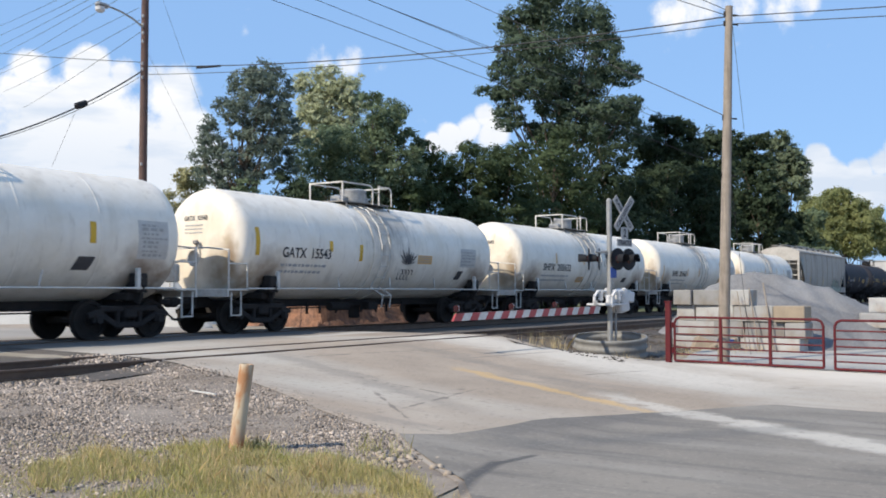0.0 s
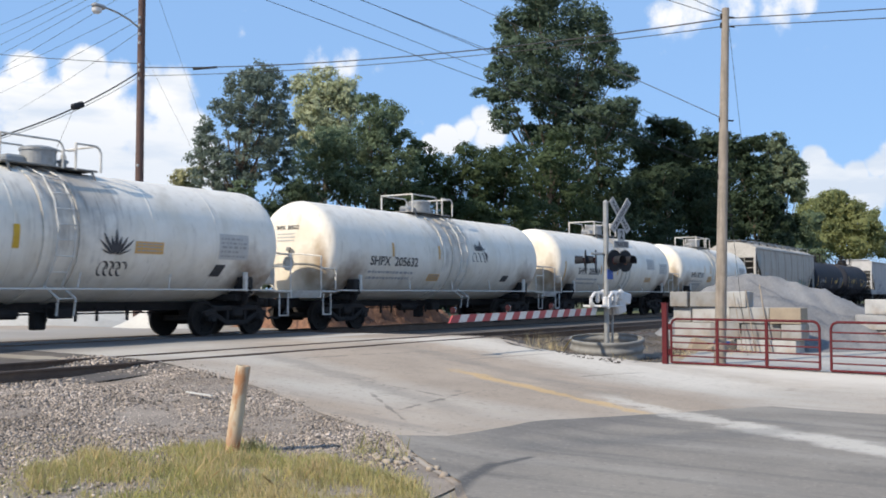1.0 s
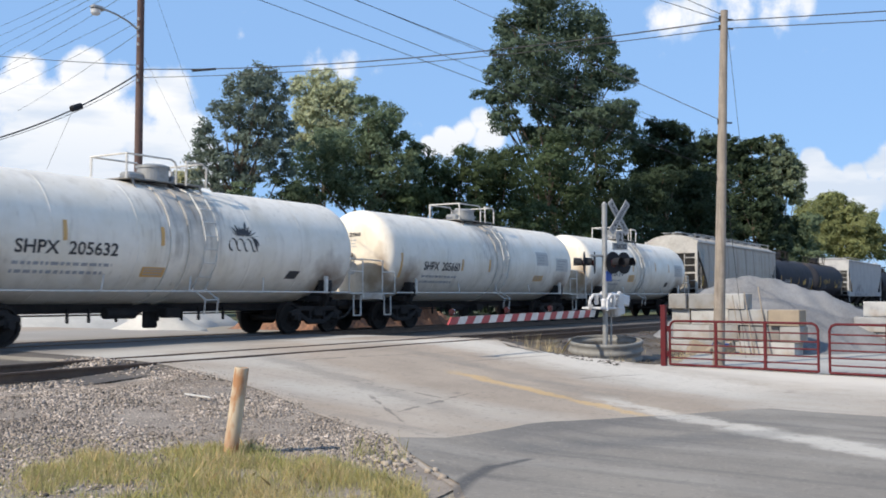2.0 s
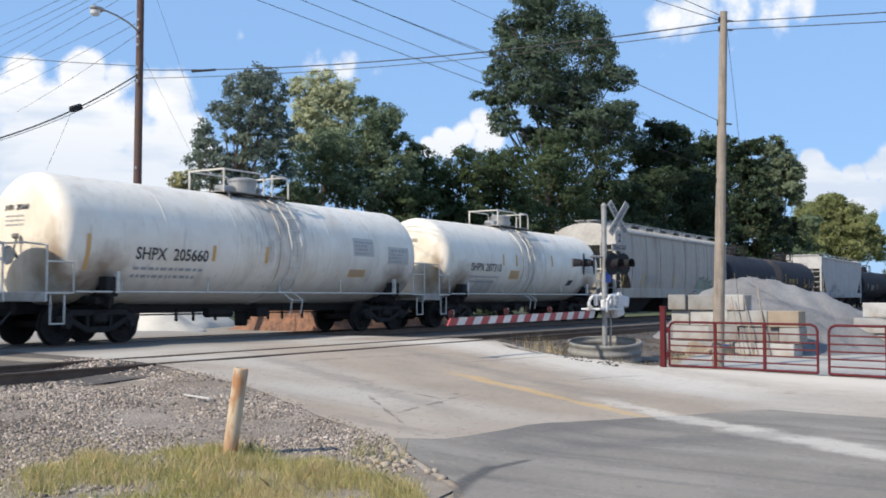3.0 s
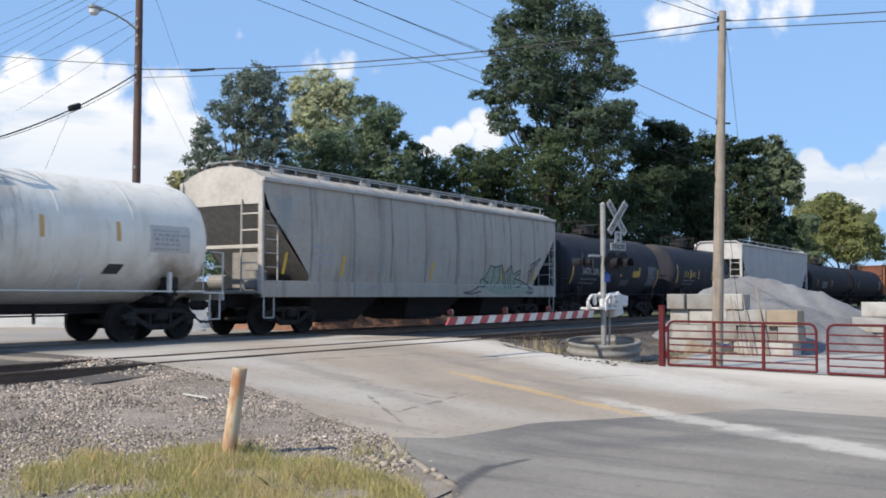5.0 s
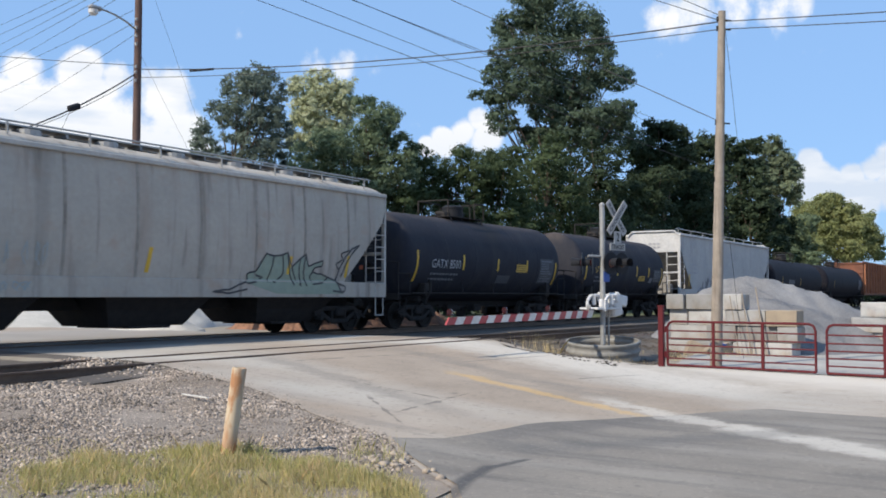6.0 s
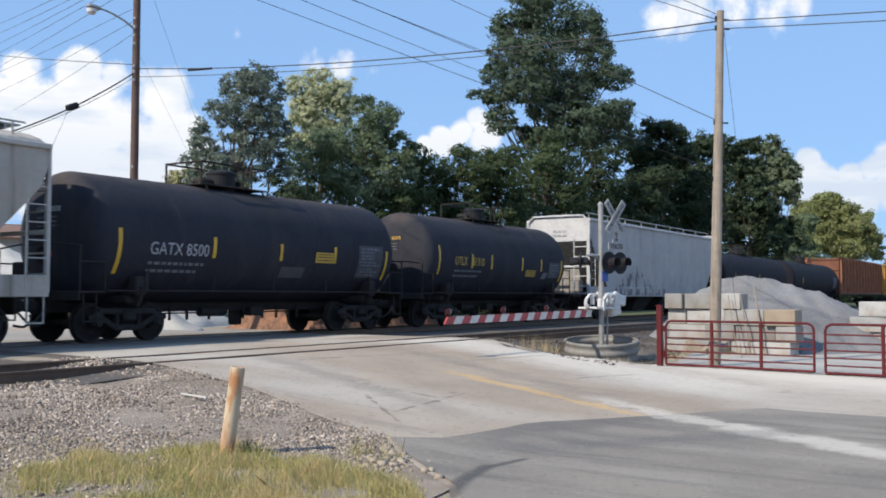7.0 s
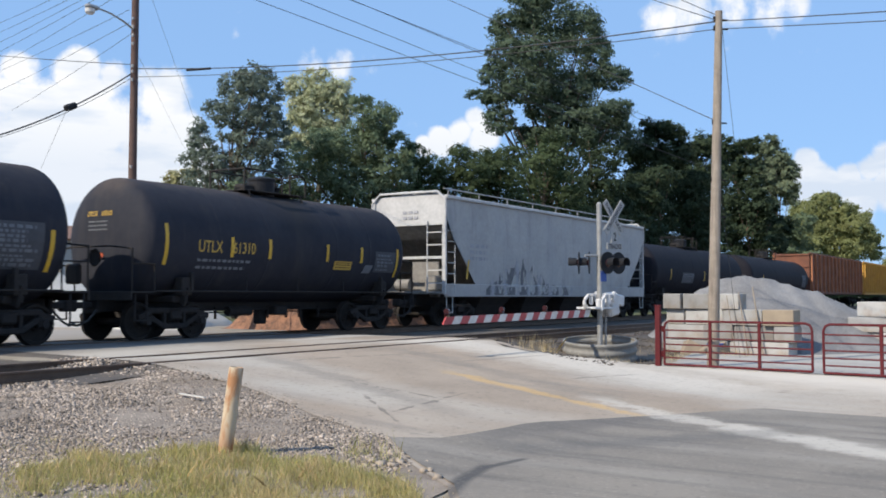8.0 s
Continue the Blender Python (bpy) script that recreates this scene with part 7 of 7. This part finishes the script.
stones("fine_gravel", [(11.0, -7.9), (11.5, -7.9), (10.9, -10.0), (10.15, -12.0), (9.6, -13.3), (8.8, -14.3), (8.3, -14.6), (9.1, -13.6), (9.6, -12.2), (10.5, -10.1)], 16000, 0.004, 0.018, M_stone, "gravel strewn over the road edge", 43, True)
GRASS = [(4.9, -13.0), (5.2, -12.5), (5.7, -12.45), (6.0, -12.2), (6.4, -12.55), (6.7, -12.45), (7.45, -13.1), (7.75, -13.7), (7.5, -14.3), (7.3, -15.1), (6.4, -15.9), (4.6, -16.2), (4.2, -14.2), (5.1, -13.4)]
blades("grass", GRASS, 75000, 0.02, 0.13, M_grass, "tufted yellow-green roadside grass", 7)
blades("grass", [(3.6, -11.9), (6.2, -11.4), (7.6, -12.7), (8.1, -14.2), (7.4, -15.3), (3.6, -15.2)], 20000, 0.015, 0.08, M_grass, "sparse short grass among the gravel", 31, 0.13)
blades("grass", GRASS, 18000, 0.03, 0.18, M_dry, "dry straw stems in roadside grass", 8, 0.12)
blades("dry_weeds", [(20.6, -9.4), (21.9, -8.1), (23.0, -8.2), (22.6, -9.2), (21.0, -10.0)], 700, 0.1, 0.55, M_dry, "dry straw-coloured weeds at the road edge", 9, 0.16)
blades("dry_weeds", [(19.8, -10.6), (25, -9.6), (26, -11.2), (23.4, -11.5), (20.0, -11.9)], 900, 0.03, 0.2, M_dry, "sparse dry weeds around the signal", 10, 0.2)
blades("dry_weeds", [(25.5, -9.5), (29, -9.8), (28.8, -13), (26, -12.6)], 900, 0.05, 0.3, M_dry, "sparse dry weeds by the block wall", 12, 0.2)
blades("grass", [(7.18, -15.49), (7.59, -15.29), (7.64, -15.84), (8.20, -16.91), (7.78, -17.07), (6.89, -15.67)], 2600, 0.01, 0.045, M_dry, "short dry grass in the asphalt edge", 51, 0.1)
stones("asphalt_rubble", [(7.7, -14.2), (8.6, -13.8), (8.5, -14.5), (7.8, -15.1)], 90, 0.02, 0.075, M_road, "broken asphalt lumps at the road edge", 17)
blades("road_weeds", [(7.5, -13.9), (8.2, -13.7), (8.3, -14.3), (7.8, -14.6)], 200, 0.08, 0.3, M_grass, "green weeds in the broken asphalt edge", 13, 0.1)


# ---------- movement ----------
RUN = [(0.0, 0.95), (0.5, 6.77), (1.0, 12.58), (1.5, 18.71), (3.0, 37.08), (4.5, 55.46), (6.5, 80.0), (8.0, 98.45)]


def motions():
    for car, x in CARS:
        walk(car, [(t, pose(x - s, 0, 0)) for t, s in RUN])
    turn = [(k / 30, np.interp(k / 30, [r[0] for r in RUN], [r[1] for r in RUN])) for k in range(241)]
    for wheel, x, start in WHEELSETS:
        walk(wheel, [(t, pose(x, 0, 0.452, 0, math.degrees(start - s / 0.452), 0)) for t, s in turn])


motions()
